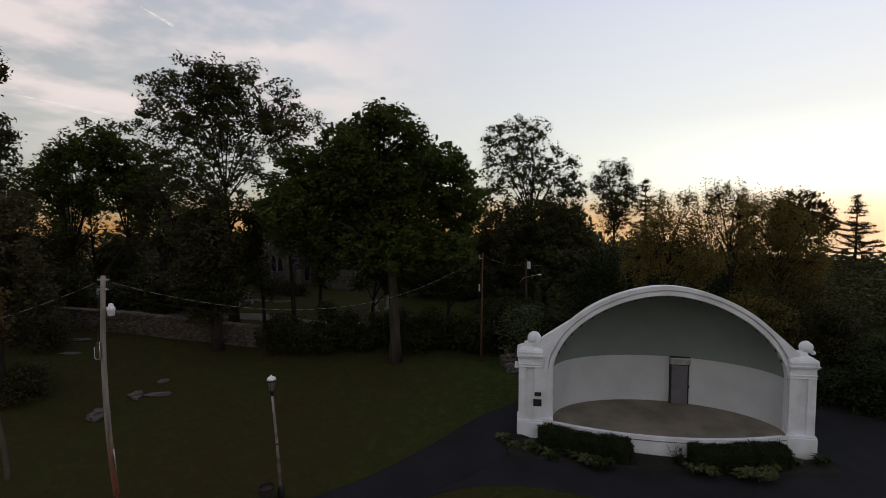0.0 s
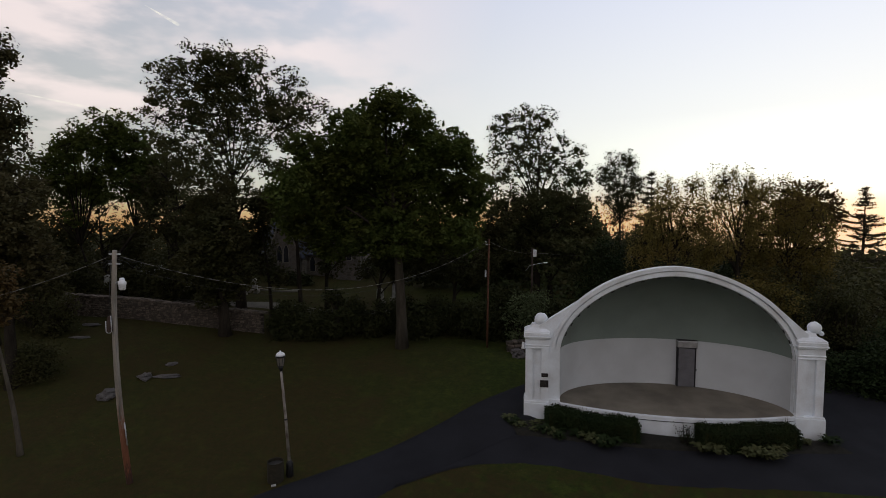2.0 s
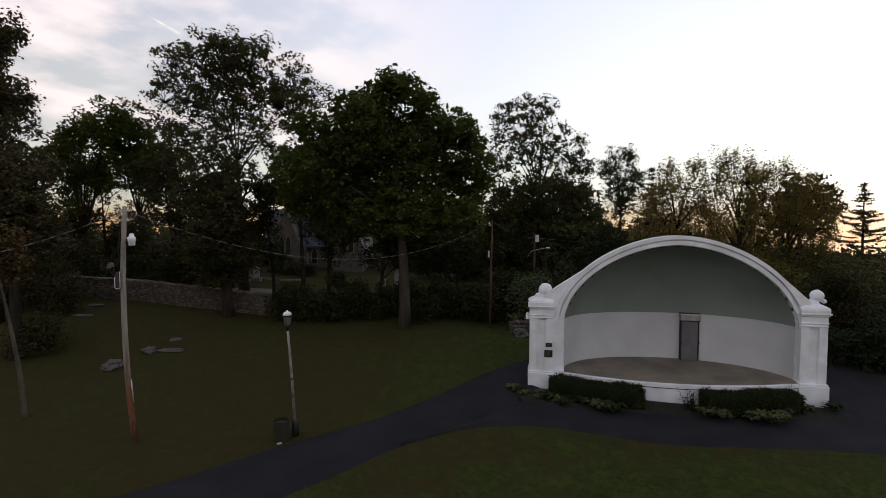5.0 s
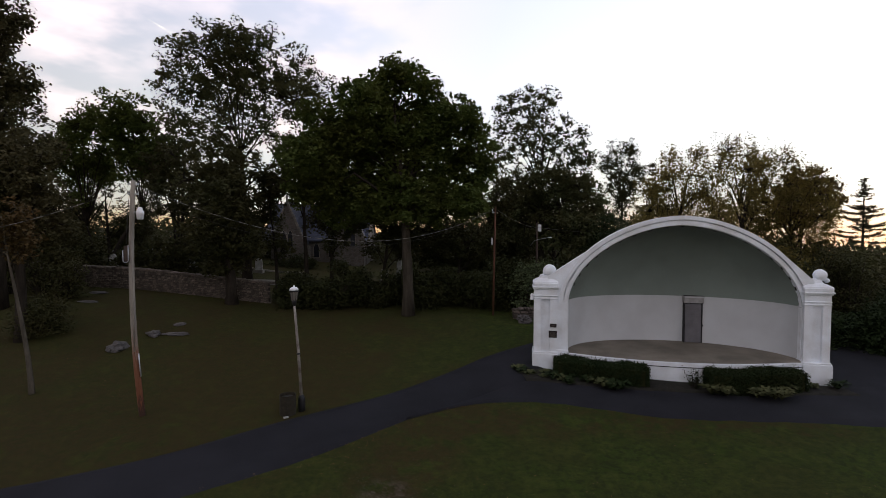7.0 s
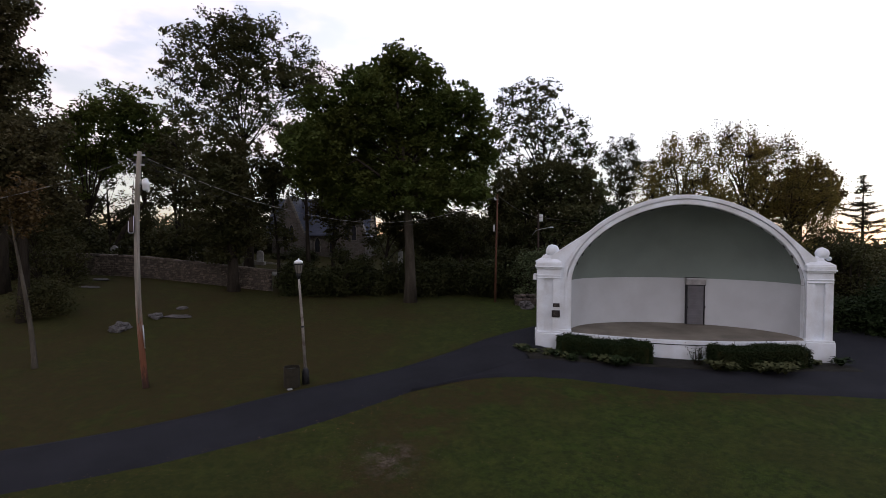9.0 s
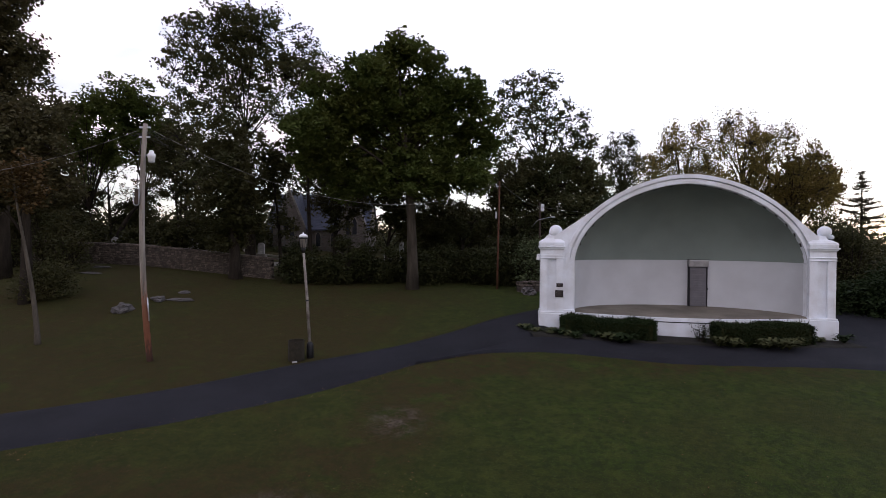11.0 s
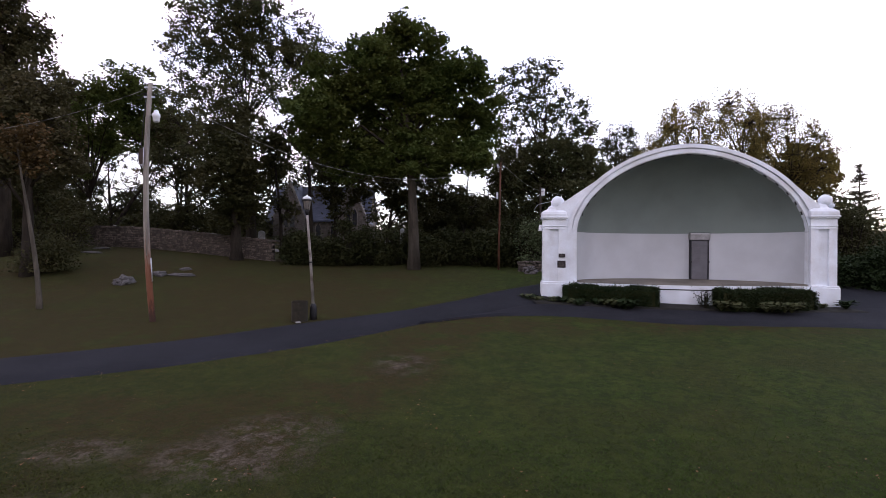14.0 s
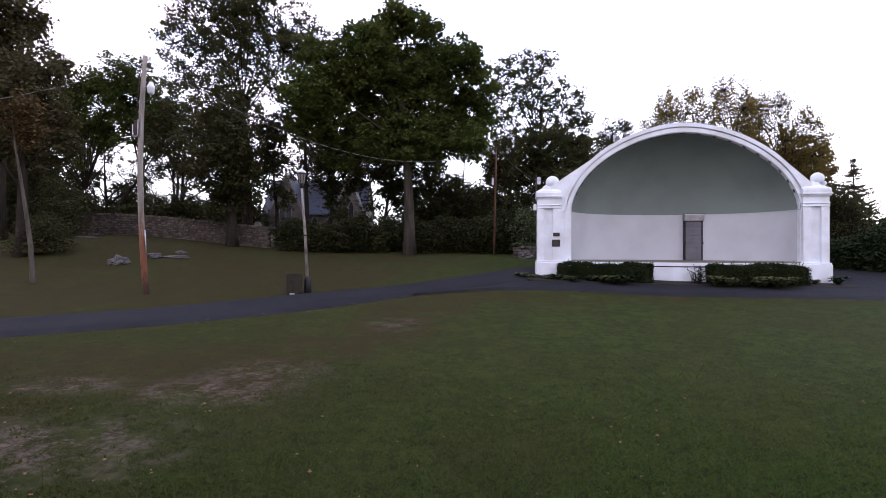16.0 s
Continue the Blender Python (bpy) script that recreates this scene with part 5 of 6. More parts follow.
for x, y, k in [(-19.01, 43.97, 1), (-18.34, 45.12, 0), (-29.53, 43.38, 0), (-28.11, 44.19, 0), (-26.39, 43.85, 0), (-24.85, 45.1, 0), (-23.79, 43.7, 0), (-22.35, 44.81, 0), (-31.86, 44.7, 0), (-21.29, 43.1, 0), (-6.3, 43.93, 0), (-5.05, 44.76, 1)]:
    build_gravestone(x, y, k, "pale marble obelisk in the churchyard" if k else "weathered pale headstone in the churchyard")
ribbon("churchyard_drive", [(-26.41, 40.94), (-19.55, 41.09), (-15.13, 42.32), (-11.23, 41.38), (-5.45, 41.06), (5.45, 41.83)], [(-26.55, 39.5), (-19.63, 39.78), (-15.24, 40.25), (-11.29, 39.52), (-5.47, 39.65), (5.49, 40.33)],
       GRAVEL, 0.03, "dull gravel drive through the churchyard", "drive")


def build_kerb():
    """The pale kerb of a turning circle in the drive."""
    pts = []
    for i in range(41):
        a = math.radians(165 + 150 * i / 40)
        pts.append(Vector((-17.4 + 4.0 * math.cos(a), 49.2 + 3.1 * math.sin(a), 0)))
    verts, faces = [], []
    for i, p in enumerate(pts):
        d = (pts[min(i + 1, 40)] - pts[max(i - 1, 0)]).normalized()
        n = Vector((d.y, -d.x, 0)) * 0.09
        z = ground_z(p.x, p.y)
        for q, h in ((p - n, -0.1), (p - n, 0.14), (p + n, 0.14), (p + n, -0.1)):
            verts.append((q.x, q.y, z + h))
    for i in range(40):
        for j in range(4):
            faces.append((i * 4 + j, i * 4 + (j + 1) % 4, i * 4 + 4 + (j + 1) % 4, i * 4 + 4 + j))
    tagged(mesh_object("kerb", verts, faces, TRIM), "pale stone kerb of a curved churchyard drive", "kerb", kind="structure")


def build_fence():
    """A low white picket fence far behind the wall."""
    x0, x1, y = -36.6, -29.4, 51.6
    f = thing("picket_fence", "low white picket fence far behind the stone wall", "fence", Matrix.Translation((x0, y, ground_z(-33, y))))
    for z in (0.35, 0.95):
        part("rail", boxes((0, x1 - x0, -0.03, 0.03, z, z + 0.09)), WHITE, f)
    for i in range(31):
        x = (x1 - x0) * i / 30
        part("picket", boxes((x - 0.05, x + 0.05, -0.06, -0.032, -0.1, 1.25)), WHITE, f)


build_kerb()
build_fence()


# ---------------------------------------------------------------- old contrails, far off in the sky
def build_contrail(yaw, pitch, length, turn, width):
    """A thin faded vapour trail, kilometres away."""
    m = bpy.data.materials.get("vapour")
    if m is None:
        m = bpy.data.materials.new("vapour")
        m.use_nodes = True
        nt = m.node_tree
        nt.nodes.clear()
        N, L = nt.nodes.new, nt.links.new
        out, em, tr, mx = N("ShaderNodeOutputMaterial"), N("ShaderNodeEmission"), N("ShaderNodeBsdfTransparent"), N("ShaderNodeMixShader")
        tc, no, sp, rg, fade = N("ShaderNodeTexCoord"), N("ShaderNodeTexNoise"), N("ShaderNodeSeparateXYZ"), N("ShaderNodeMapRange"), N("ShaderNodeMath")
        L(tc.outputs["Object"], no.inputs["Vector"])
        no.inputs["Scale"].default_value, no.inputs["Detail"].default_value = 0.02, 5
        L(no.outputs["Fac"], rg.inputs["Value"])
        rg.inputs["From Min"].default_value, rg.inputs["From Max"].default_value, rg.inputs["To Max"].default_value = 0.35, 0.7, 0.8
        L(rg.outputs["Result"], mx.inputs[0])
        em.inputs["Color"].default_value, em.inputs["Strength"].default_value = (1.0, 0.92, 0.92, 1), 2.6
        L(tr.outputs[0], mx.inputs[1])
        L(em.outputs[0], mx.inputs[2])
        L(mx.outputs[0], out.inputs["Surface"])
    d = 4000
    bm = bmesh.new()
    n = 16
    rows = []
    for i in range(n + 1):
        f = i / n
        w = width * (0.15 + 0.85 * f) * (1 if i < n else 0.3)
        rows.append((bm.verts.new((f * length, 0, w / 2)), bm.verts.new((f * length, 0, -w / 2))))
    for a, b in zip(rows, rows[1:]):
        bm.faces.new((a[0], a[1], b[1], b[0]))
    ob = part("contrail", bm, m, None)
    ob.visible_shadow = False
    ob.matrix_world = pose(0, 0, 0, 0, 0, yaw) @ pose(0, d * math.cos(radians(pitch)), 11 + d * math.sin(radians(pitch)), 0, turn, 0)
    tagged(ob, "faint pink vapour trail in the dusk sky", "contrail", kind="structure")


build_contrail(31.21, 20.07, 212, 25, 24)
build_contrail(25.28, 17.47, 140, 27, 20)
build_contrail(17.01, 13.16, 106, 18, 18)
build_contrail(41.0, 10.9, 620, 6.5, 30)


# ---------------------------------------------------------------- trees
def crown(rows, r, seed, step=1.0):
    """Masses of leaves that fill an outline given as (height, left, right) from the top down."""
    rng = random.Random(seed)
    out = []
    z = rows[0][0] - r * 0.7
    zs, ls, rs = [q[0] for q in rows][::-1], [q[1] for q in rows][::-1], [q[2] for q in rows][::-1]
    while z > rows[-1][0]:
        a, b = float(np.interp(z, zs, ls)) + 0.6 * r, float(np.interp(z, zs, rs)) - 0.6 * r
        n = max(1, round((b - a) / (1.35 * r * step)) + 1)
        for i in range(n):
            x = (a + b) / 2 if n == 1 else a + (b - a) * i / (n - 1)
            out.append((x + rng.uniform(-0.25, 0.25) * r, z + rng.uniform(-0.35, 0.35) * r, r * rng.uniform(0.75, 1.2)))
        z -= 1.25 * r * step
    return out


def build_tree(name, label, x, y, trunk_r, lobes, leaf, size, per_m2, bark=None, fork=0.35, clump=0.42, lean=0.0, seed=1, spread=0.8, ragged=0.25):
    """A tapered trunk with limbs into the crown's main masses, and leaves massed in many small sprays round them.
    lobes: (x, z, radius) of the masses; spread: how far they stand before and behind the trunk; ragged: how far sprays stick out."""
    rng = np.random.default_rng(seed)
    gz = ground_z(x, y)
    t = thing(name, label, "tree", Matrix.Translation((x, y, gz)))
    low, top = min(l[1] for l in lobes) - gz, max(l[1] + l[2] * 0.4 for l in lobes) - gz
    mid = sum(l[0] * l[2] for l in lobes) / sum(l[2] for l in lobes) - x
    forked = leaf in (LEAF_ASH, LEAF_AUTUMN, LEAF_RUST) or name in ("lime", "poplar")
    hi = low + (top - low) * (0.25 if forked else 0.72)
    if name == "lime":
        hi = 0.62 * low
    line = []
    for i in range(9):
        f = i / 8
        line.append(Vector((mid * f ** 1.8 + lean * math.sin(math.pi * f) + 0.07 * math.sin(3.1 * f + seed), 0.12 * math.sin(4 * f + seed * 1.7), -0.4 + (hi + 0.4) * f)))
    radii = [trunk_r * (1.3 if i == 0 else 1.0 - 0.82 * (i / 8) ** 1.1) for i in range(9)]
    verts, faces = [], []
    tube_data(line, radii, 12, verts, faces)
    mesh_object("trunk", verts, faces, bark or BARK, t, smooth=True)
    masses = [(Vector((lx - x, rng.uniform(-1, 1) * r * spread, lz - gz)), r, True) for lx, lz, r in lobes]
    main = list(masses)
    for i, (c0, r0, _) in enumerate(main):
        for c1, r1, _ in main[i + 1:]:
            if len(lobes) < 24 and (c0 - c1).length < 1.25 * (r0 + r1) and rng.random() < 0.75:
                if leaf not in (LEAF_AUTUMN, LEAF_RUST):
                    masses.append((c0.lerp(c1, rng.uniform(0.4, 0.6)), 0.78 * min(r0, r1), False))
    tv, tf, leaves = [], [], []
    airy = leaf in (LEAF_ASH, LEAF_AUTUMN, LEAF_RUST) or name == "poplar"
    for c, r, limb in masses:
        if limb:
            f = min(0.95, max(fork, (c.z - r * 0.9) / hi * rng.uniform(0.75, 0.95)))
            i = min(7, int(f * 8))
            root = line[i].lerp(line[i + 1], f * 8 - i)
            q0 = max(0.06 if forked else 0.03, trunk_r * (1 - 0.82 * f ** 1.1) * 0.42)
            verts, faces = [], []
            tip = c.lerp(root, 0.4 if name == "maple" else 0.1)
            bend = root.lerp(c, 0.5) + Vector((0, 0, 0.10 * (c - root).length))
            tube_data([root, root.lerp(bend, 0.6), bend, bend.lerp(tip, 0.6), tip], [q0, q0 * 0.85, q0 * 0.65, q0 * 0.45, q0 * 0.3], 7, verts, faces)
            mesh_object("limb", verts, faces, BARK, t, smooth=True)
        # sprays: a bough from the mass's middle to each, leaves in a flattened tuft at its end
        m = max(6, int(per_m2 * r * r * (0.72 if airy else 0.62)))
        d = rng.normal(size=(m, 3))
        d /= np.linalg.norm(d, axis=1)[:, None]
        rad = r * (rng.uniform(0.15, 1.0, m) ** 0.42 + ragged * rng.random(m) ** 3)
        p = np.array(c) + d * rad[:, None] * np.array((1, 1, 0.88))
        for q in p[:: max(1, m // (16 if airy else 8))]:
            tip = Vector(q)
            tube_data([c.lerp(tip, 0.02), c.lerp(tip, 0.5) + Vector((0, 0, 0.10 * r)), tip], [0.028 * r ** 0.5, 0.018 * r ** 0.5, 0.007], 4, tv, tf)
        upright = leaf in (LEAF_AUTUMN, LEAF_RUST)
        if upright:
            for q in p[::3]:
                e = Vector(q) + Vector((rng.normal(0, 0.08), rng.normal(0, 0.08), rng.uniform(0.3, 0.85)))
                tube_data([Vector(q) - Vector((0, 0, 0.2)), e], [0.014, 0.005], 4, tv, tf)
        n = rng.integers(22, 50, m) if airy else rng.integers(22, 54, m)
        tuft = clump * rng.uniform(0.4, 0.85, m)
        o = rng.normal(size=(n.sum(), 3))
        o *= np.minimum(1.0, 1.7 / np.linalg.norm(o, axis=1))[:, None]
        leaves.append(np.repeat(p, n, 0) + o * np.repeat(tuft, n)[:, None] * np.array((0.72, 0.72, 1.35) if upright else (1, 1, 0.72)))
    tagged(mesh_object("branchwork", tv, tf, bark or BARK, t), kind="stuff")
    p = np.concatenate(leaves)
    p[:, 2] = np.maximum(p[:, 2], 0.1)
    quads_object("crown", leaf_quads(rng, p, size), leaf, t)
    return t


def build_bush(name, label, x, y, lobes, leaf, size, per_m2, seed, category="shrub"):
    rng = np.random.default_rng(seed)
    gz = ground_z(x, y)
    t = thing(name, label, category, Matrix.Translation((x, y, gz)))
    leaves, v, f = [], [], []
    for lx, ly, lz, r in lobes:
        c = np.array((lx - x, ly - y, lz - gz))
        m = int(per_m2 * r * r)
        d = rng.normal(size=(m, 3))
        d /= np.linalg.norm(d, axis=1)[:, None]
        p = c + d * (r * rng.uniform(0.25, 1.0, m) ** 0.45)[:, None]
        p = p[p[:, 2] > -0.1]
        for q in p:
            leaves.append(q + rng.normal(size=(rng.integers(20, 34), 3)) * 0.28 * r ** 0.5 * np.array((1, 1, 0.6)))
        root = Vector((0, 0, -0.2))
        for q in p[:: max(1, m // 7)]:
            tube_data([root, root.lerp(Vector(q), 0.5) + Vector((0, 0, 0.1)), Vector(q)], [0.05, 0.03, 0.01], 5, v, f)
    tagged(mesh_object("branchwork", v, f, BARK, t), kind="stuff")
    c = np.concatenate(leaves)
    c[:, 2] = np.maximum(c[:, 2], 0.02)
    quads_object("foliage", leaf_quads(rng, c, size), leaf, t)
    return t


def build_spruce(name, label, x, y, height, radius, seed):
    """A thin conifer of level drooping boughs with gaps between."""
    rng = np.random.default_rng(seed)
    gz = ground_z(x, y)
    t = thing(name, label, "tree", Matrix.Translation((x, y, gz)))
    v, f = [], []
    tube_data([(0, 0, -0.3), (0.05, 0, height * 0.5), (0, 0, height)], [0.22, 0.13, 0.02], 8, v, f)
    leaves = []
    z = height * 0.12
    while z < height - 0.3:
        r = radius * (1 - z / height) ** 0.9 * rng.uniform(0.6, 1.15) + 0.05
        turn = rng.uniform(0, 6.28)
        n = rng.integers(3, 7)
        for j in range(n):
            a = turn + 6.28 * j / n + rng.uniform(-0.3, 0.3)
            rr = r * rng.uniform(0.4, 1.15)
            root = Vector((0, 0, z + rng.uniform(-0.3, 0.3)))
            e = root + Vector((rr * math.cos(a), rr * math.sin(a), rng.uniform(-0.05, 0.34) * rr))
            tube_data([root, root.lerp(e, 0.6) + Vector((0, 0, -0.08 * rr)), e], [0.045, 0.03, 0.01], 5, v, f)
            for q in np.linspace(0.2, 1.0, max(4, int(rr * 9))):
                p = np.array(root.lerp(e, float(q)) + Vector((0, 0, -0.08 * rr * math.sin(3.1 * q))))
                leaves.append(p + rng.normal(size=(11, 3)) * np.array((0.2, 0.2, 0.07)))
        z += rng.uniform(0.5, 1.0) * (1 - 0.45 * z / height)
    mesh_object("trunk", v, f, BARK, t)
    quads_object("crown", leaf_quads(rng, np.concatenate(leaves), 0.17), SPRUCE, t)
    return t


TREES = [
    ('maple', 'broad dark green maple with a straight grey trunk', -3.24, 31.79, 0.4, crown([(17.69, -4.76, -3.51), (16.72, -6.18, -1.96), (15.84, -7.32, -1.57), (14.87, -8.55, -0.8), (13.9, -9.58, 0.93), (13.13, -10.23, 1.88), (11.4, -10.86, 2.08), (9.68, -10.64, 1.99), (8.35, -9.28, 1.71), (7.22, -6.61, 0.01)], 1.32, 31, 0.88) + [(-4.17, 17.01, 0.76), (-1.96, 15.86, 0.76), (1.22, 13.27, 0.76), (1.14, 8.58, 0.94)],
     LEAF_MAPLE, 0.245, 58, BARK_MAPLE, 0.5, 0.4, 0, 101, 1.3, 0.22),
    ('ash', 'tall airy ash with thin grey-green foliage', -16.27, 37.39, 0.45, [(-18.43, 21.28, 1.54), (-20.79, 19.76, 1.81), (-15.47, 21.11, 1.72), (-12.85, 19.72, 1.72), (-10.96, 17.95, 1.45), (-21.62, 17.04, 1.54), (-16.91, 19.78, 1.63), (-18.6, 17.62, 2.36), (-15.29, 17.64, 2.36), (-12.31, 16.54, 1.81), (-17.32, 14.56, 2.09), (-20.61, 14.17, 1.54), (-14.18, 13.93, 1.45), (-12.23, 12.65, 1.27), (-18.7, 11.69, 1.63), (-15.03, 11.35, 1.45), (-20.4, 10.48, 1.54)],
     LEAF_ASH, 0.22, 13, BARK, 0.35, 0.45, 0, 103, 0.9, 0.3),
    ('yew', 'dense dark yew before the tall ash', -15.6, 33.02, 0.42, [(-16.4, 11.29, 1.5), (-16.7, 9.23, 1.75), (-15.2, 8.68, 1.7), (-16.2, 6.63, 1.8), (-14.7, 6.09, 1.5), (-16.2, 4.42, 1.3)],
     LEAF_DARK, 0.22, 40, BARK, 0.15, 0.42, 0, 104, 0.8, 0.3),
    ("elm", "airy dark green tree with open upper crown", 7.6, 41.5, 0.36, crown([(18.6, 5.2, 7.4), (17.7, 4.0, 8.6), (16.5, 3.7, 9.8), (15.0, 3.7, 11.8), (13.4, 3.7, 11.9), (11.6, 3.4, 11.6), (10.0, 3.2, 12.0), (8.4, 3.6, 11.8), (7.2, 4.2, 10.8)], 1.15, 37, 0.95),
     LEAF_ASH, 0.22, 15, BARK, 0.3, 0.40, 0, 105, 0.8, 0.3),
    ('elm', 'dense dark tree low between the taller ones', 8.61, 41.19, 0.3, [(6.36, 7.29, 2.31), (9.96, 6.49, 2.31), (4.04, 7.92, 1.57), (11.99, 7.24, 1.76), (8.49, 8.88, 1.76), (11.45, 9.28, 1.39), (4.97, 9.97, 1.48), (7.57, 10.55, 1.57), (10.35, 10.48, 1.48)],
     LEAF_ASH, 0.24, 20, BARK, 0.2, 0.5, 0, 106, 0.8, 0.3),
    ("poplar", "thin open fan-shaped tree, half bare, far beyond", 19.3, 55.0, 0.28, crown([(17.1, 18.3, 19.9), (16.4, 17.7, 20.8), (15.3, 17.0, 21.4), (14.0, 16.6, 21.9), (12.1, 16.8, 21.8), (10.3, 17.6, 21.2), (9.2, 18.4, 20.2)], 0.95, 41),
     LEAF_DARK, 0.16, 13, BARK, 0.25, 0.36, 0, 107, 0.7, 0.3),
    ('birch', 'turning olive-yellow tree behind the band shell', 14.09, 30.76, 0.2, crown([(11.7, 14.09, 15.07), (10.81, 13.1, 16.03), (9.63, 12.02, 16.4), (8.07, 11.9, 16.56), (6.32, 11.68, 16.53)], 0.83, 34),
     LEAF_AUTUMN, 0.12, 60, BARK, 0.2, 0.36, 0, 108, 1.2, 0.35),
    ('birch', 'yellowing half-bare tree close behind the dome', 18.24, 30.57, 0.2, crown([(12.23, 17.05, 17.74), (11.44, 16.64, 19.69), (10.25, 16.23, 20.05), (8.68, 16.1, 20.21), (6.72, 16.06, 20.16)], 0.83, 35),
     LEAF_AUTUMN, 0.12, 52, BARK, 0.2, 0.36, 0, 109, 1.2, 0.4),
    ('birch', 'yellow-brown tree beside the band shell', 22.92, 31.62, 0.22, crown([(11.52, 20.42, 21.6), (10.53, 19.9, 22.26), (9.55, 19.58, 24.0), (8.37, 19.46, 24.74), (6.41, 19.41, 24.68), (4.65, 19.56, 24.43)], 0.88, 36),
     LEAF_RUST, 0.125, 58, BARK, 0.15, 0.36, 0, 110, 1.2, 0.35),
    ('beech', 'rusty brown tree far behind the band shell', 35.06, 48.46, 0.25, [(34.78, 12.06, 1.49), (36.23, 10.66, 1.58), (33.72, 10.93, 1.49), (37.68, 9.27, 1.49), (34.87, 8.69, 1.86), (32.55, 8.86, 1.58)],
     LEAF_BROWN, 0.26, 22, BARK, 0.2, 0.5, 0, 111, 0.8, 0.35),
    ('lime', 'round-topped green tree beyond the wall', -34.67, 46.39, 0.2, crown([(18.87, -33.62, -32.24), (17.82, -34.96, -31.68), (16.69, -36.8, -31.64), (15.46, -39.24, -31.76), (13.9, -40.89, -32.04), (11.65, -41.64, -33.5)], 1.44, 32) + [(-34.6, 11.6, 1.0), (-33.2, 12.2, 1.0), (-35.9, 9.7, 0.8), (-31.0, 12.3, 0.9), (-37.0, 11.0, 1.2)],
     LEAF_MAPLE, 0.27, 12, BARK, 0.35, 0.5, 0, 112, 0.8, 0.3),
    ('lime', 'green tree with forked trunk beyond the wall', -32.91, 46.22, 0.33, crown([(18.91, -32.1, -30.62), (17.78, -33.0, -29.2), (16.74, -32.96, -28.12), (15.17, -32.9, -27.03), (13.44, -32.31, -26.28), (11.37, -31.02, -26.04)], 1.45, 33),
     LEAF_MAPLE, 0.27, 12, BARK, 0.35, 0.5, 0, 113, 0.8, 0.3),
    ('oak', "big dark leafy tree at the lawn's edge", -28.31, 29.13, 0.45, [(-26.93, 19.56, 0.83), (-27.33, 18.02, 1.2), (-28.92, 19.74, 2.12), (-28.63, 16.0, 2.12), (-26.47, 15.83, 0.92), (-29.88, 12.97, 2.49), (-26.17, 13.65, 1.01), (-31.52, 17.23, 2.49), (-27.38, 11.57, 1.57)],
     LEAF_OAK, 0.22, 30, BARK, 0.3, 0.45, 0, 114, 0.8, 0.3),
    ('oak', 'dark full-leaved tree shading the slope', -23.01, 24.63, 0.3, [(-22.36, 11.13, 1.13), (-21.27, 10.36, 0.76), (-22.93, 9.2, 1.51), (-21.19, 8.64, 0.95), (-22.53, 6.92, 1.42), (-20.82, 6.93, 0.85), (-24.61, 10.34, 1.61), (-24.53, 6.9, 1.61)],
     LEAF_OAK, 0.19, 44, BARK, 0.25, 0.36, 0, 122, 0.8, 0.3),
    ('cherry', 'slim curving tree with a few orange leaves', -18.1, 19.4, 0.11, [(-18.5, 5.7, 0.45), (-18.2, 6.5, 0.5), (-19.1, 6.3, 0.55), (-18.7, 7.5, 0.65), (-19.7, 7.2, 0.6)],
     LEAF_BROWN, 0.15, 12, BARK_GREY, 0.55, 0.3, -0.1, 115, 0.8, 0.4),
    ('hawthorn', 'dark spreading tree before the church', -10.59, 41.8, 0.2, [(-11.78, 8.92, 1.26), (-10.17, 10.02, 1.53), (-8.89, 8.9, 1.2), (-10.0, 6.9, 1.1), (-11.65, 11.64, 1.35), (-10.2, 5.3, 1.0), (-12.1, 7.3, 1.0), (-8.0, 6.8, 0.9)],
     LEAF_DARK, 0.24, 24, BARK, 0.2, 0.42, 0, 117, 0.8, 0.3),
    ('hawthorn', 'thin dark tree at the churchyard edge', -5.83, 39.32, 0.18, [(-6.64, 8.67, 1.46), (-6.78, 5.4, 0.9), (-4.97, 7.4, 1.15), (-3.9, 6.2, 1.0), (-5.9, 6.4, 0.8), (-3.89, 9.24, 1.46), (-5.56, 10.34, 1.46), (-3.14, 7.05, 1.28), (-4.5, 5.94, 1.1), (-4.03, 4.67, 1.1)],
     LEAF_DARK, 0.24, 18, BARK, 0.2, 0.42, 0, 118, 0.8, 0.3),
    ('hawthorn', 'low dark tree among the shrubs', -13.8, 36.96, 0.16, [(-14.86, 8.68, 1.19), (-14.63, 6.76, 1.09), (-15.9, 7.2, 0.9), (-13.2, 5.2, 0.8), (-14.53, 10.15, 1.19), (-13.44, 10.71, 1.09)],
     LEAF_DARK, 0.24, 24, BARK, 0.2, 0.42, 0, 119, 0.8, 0.3),
    ('hawthorn', 'tall thin dark tree between ash and maple', -11.22, 36.29, 0.2, [(-11.73, 12.95, 1.38), (-10.58, 11.28, 1.29), (-12.6, 10.71, 1.29)],
     LEAF_DARK, 0.22, 18, BARK, 0.2, 0.42, 0, 123, 0.8, 0.35),
    ('lime', 'dark green tree filling the gap beyond the wall', -25.29, 43.98, 0.25, [(-25.85, 15.96, 1.48), (-24.57, 14.37, 1.48), (-27.0, 13.47, 1.48), (-25.19, 12.07, 1.57), (-27.07, 10.64, 1.31)],
     LEAF_ASH, 0.26, 10, BARK, 0.3, 0.45, 0, 124, 0.8, 0.35),
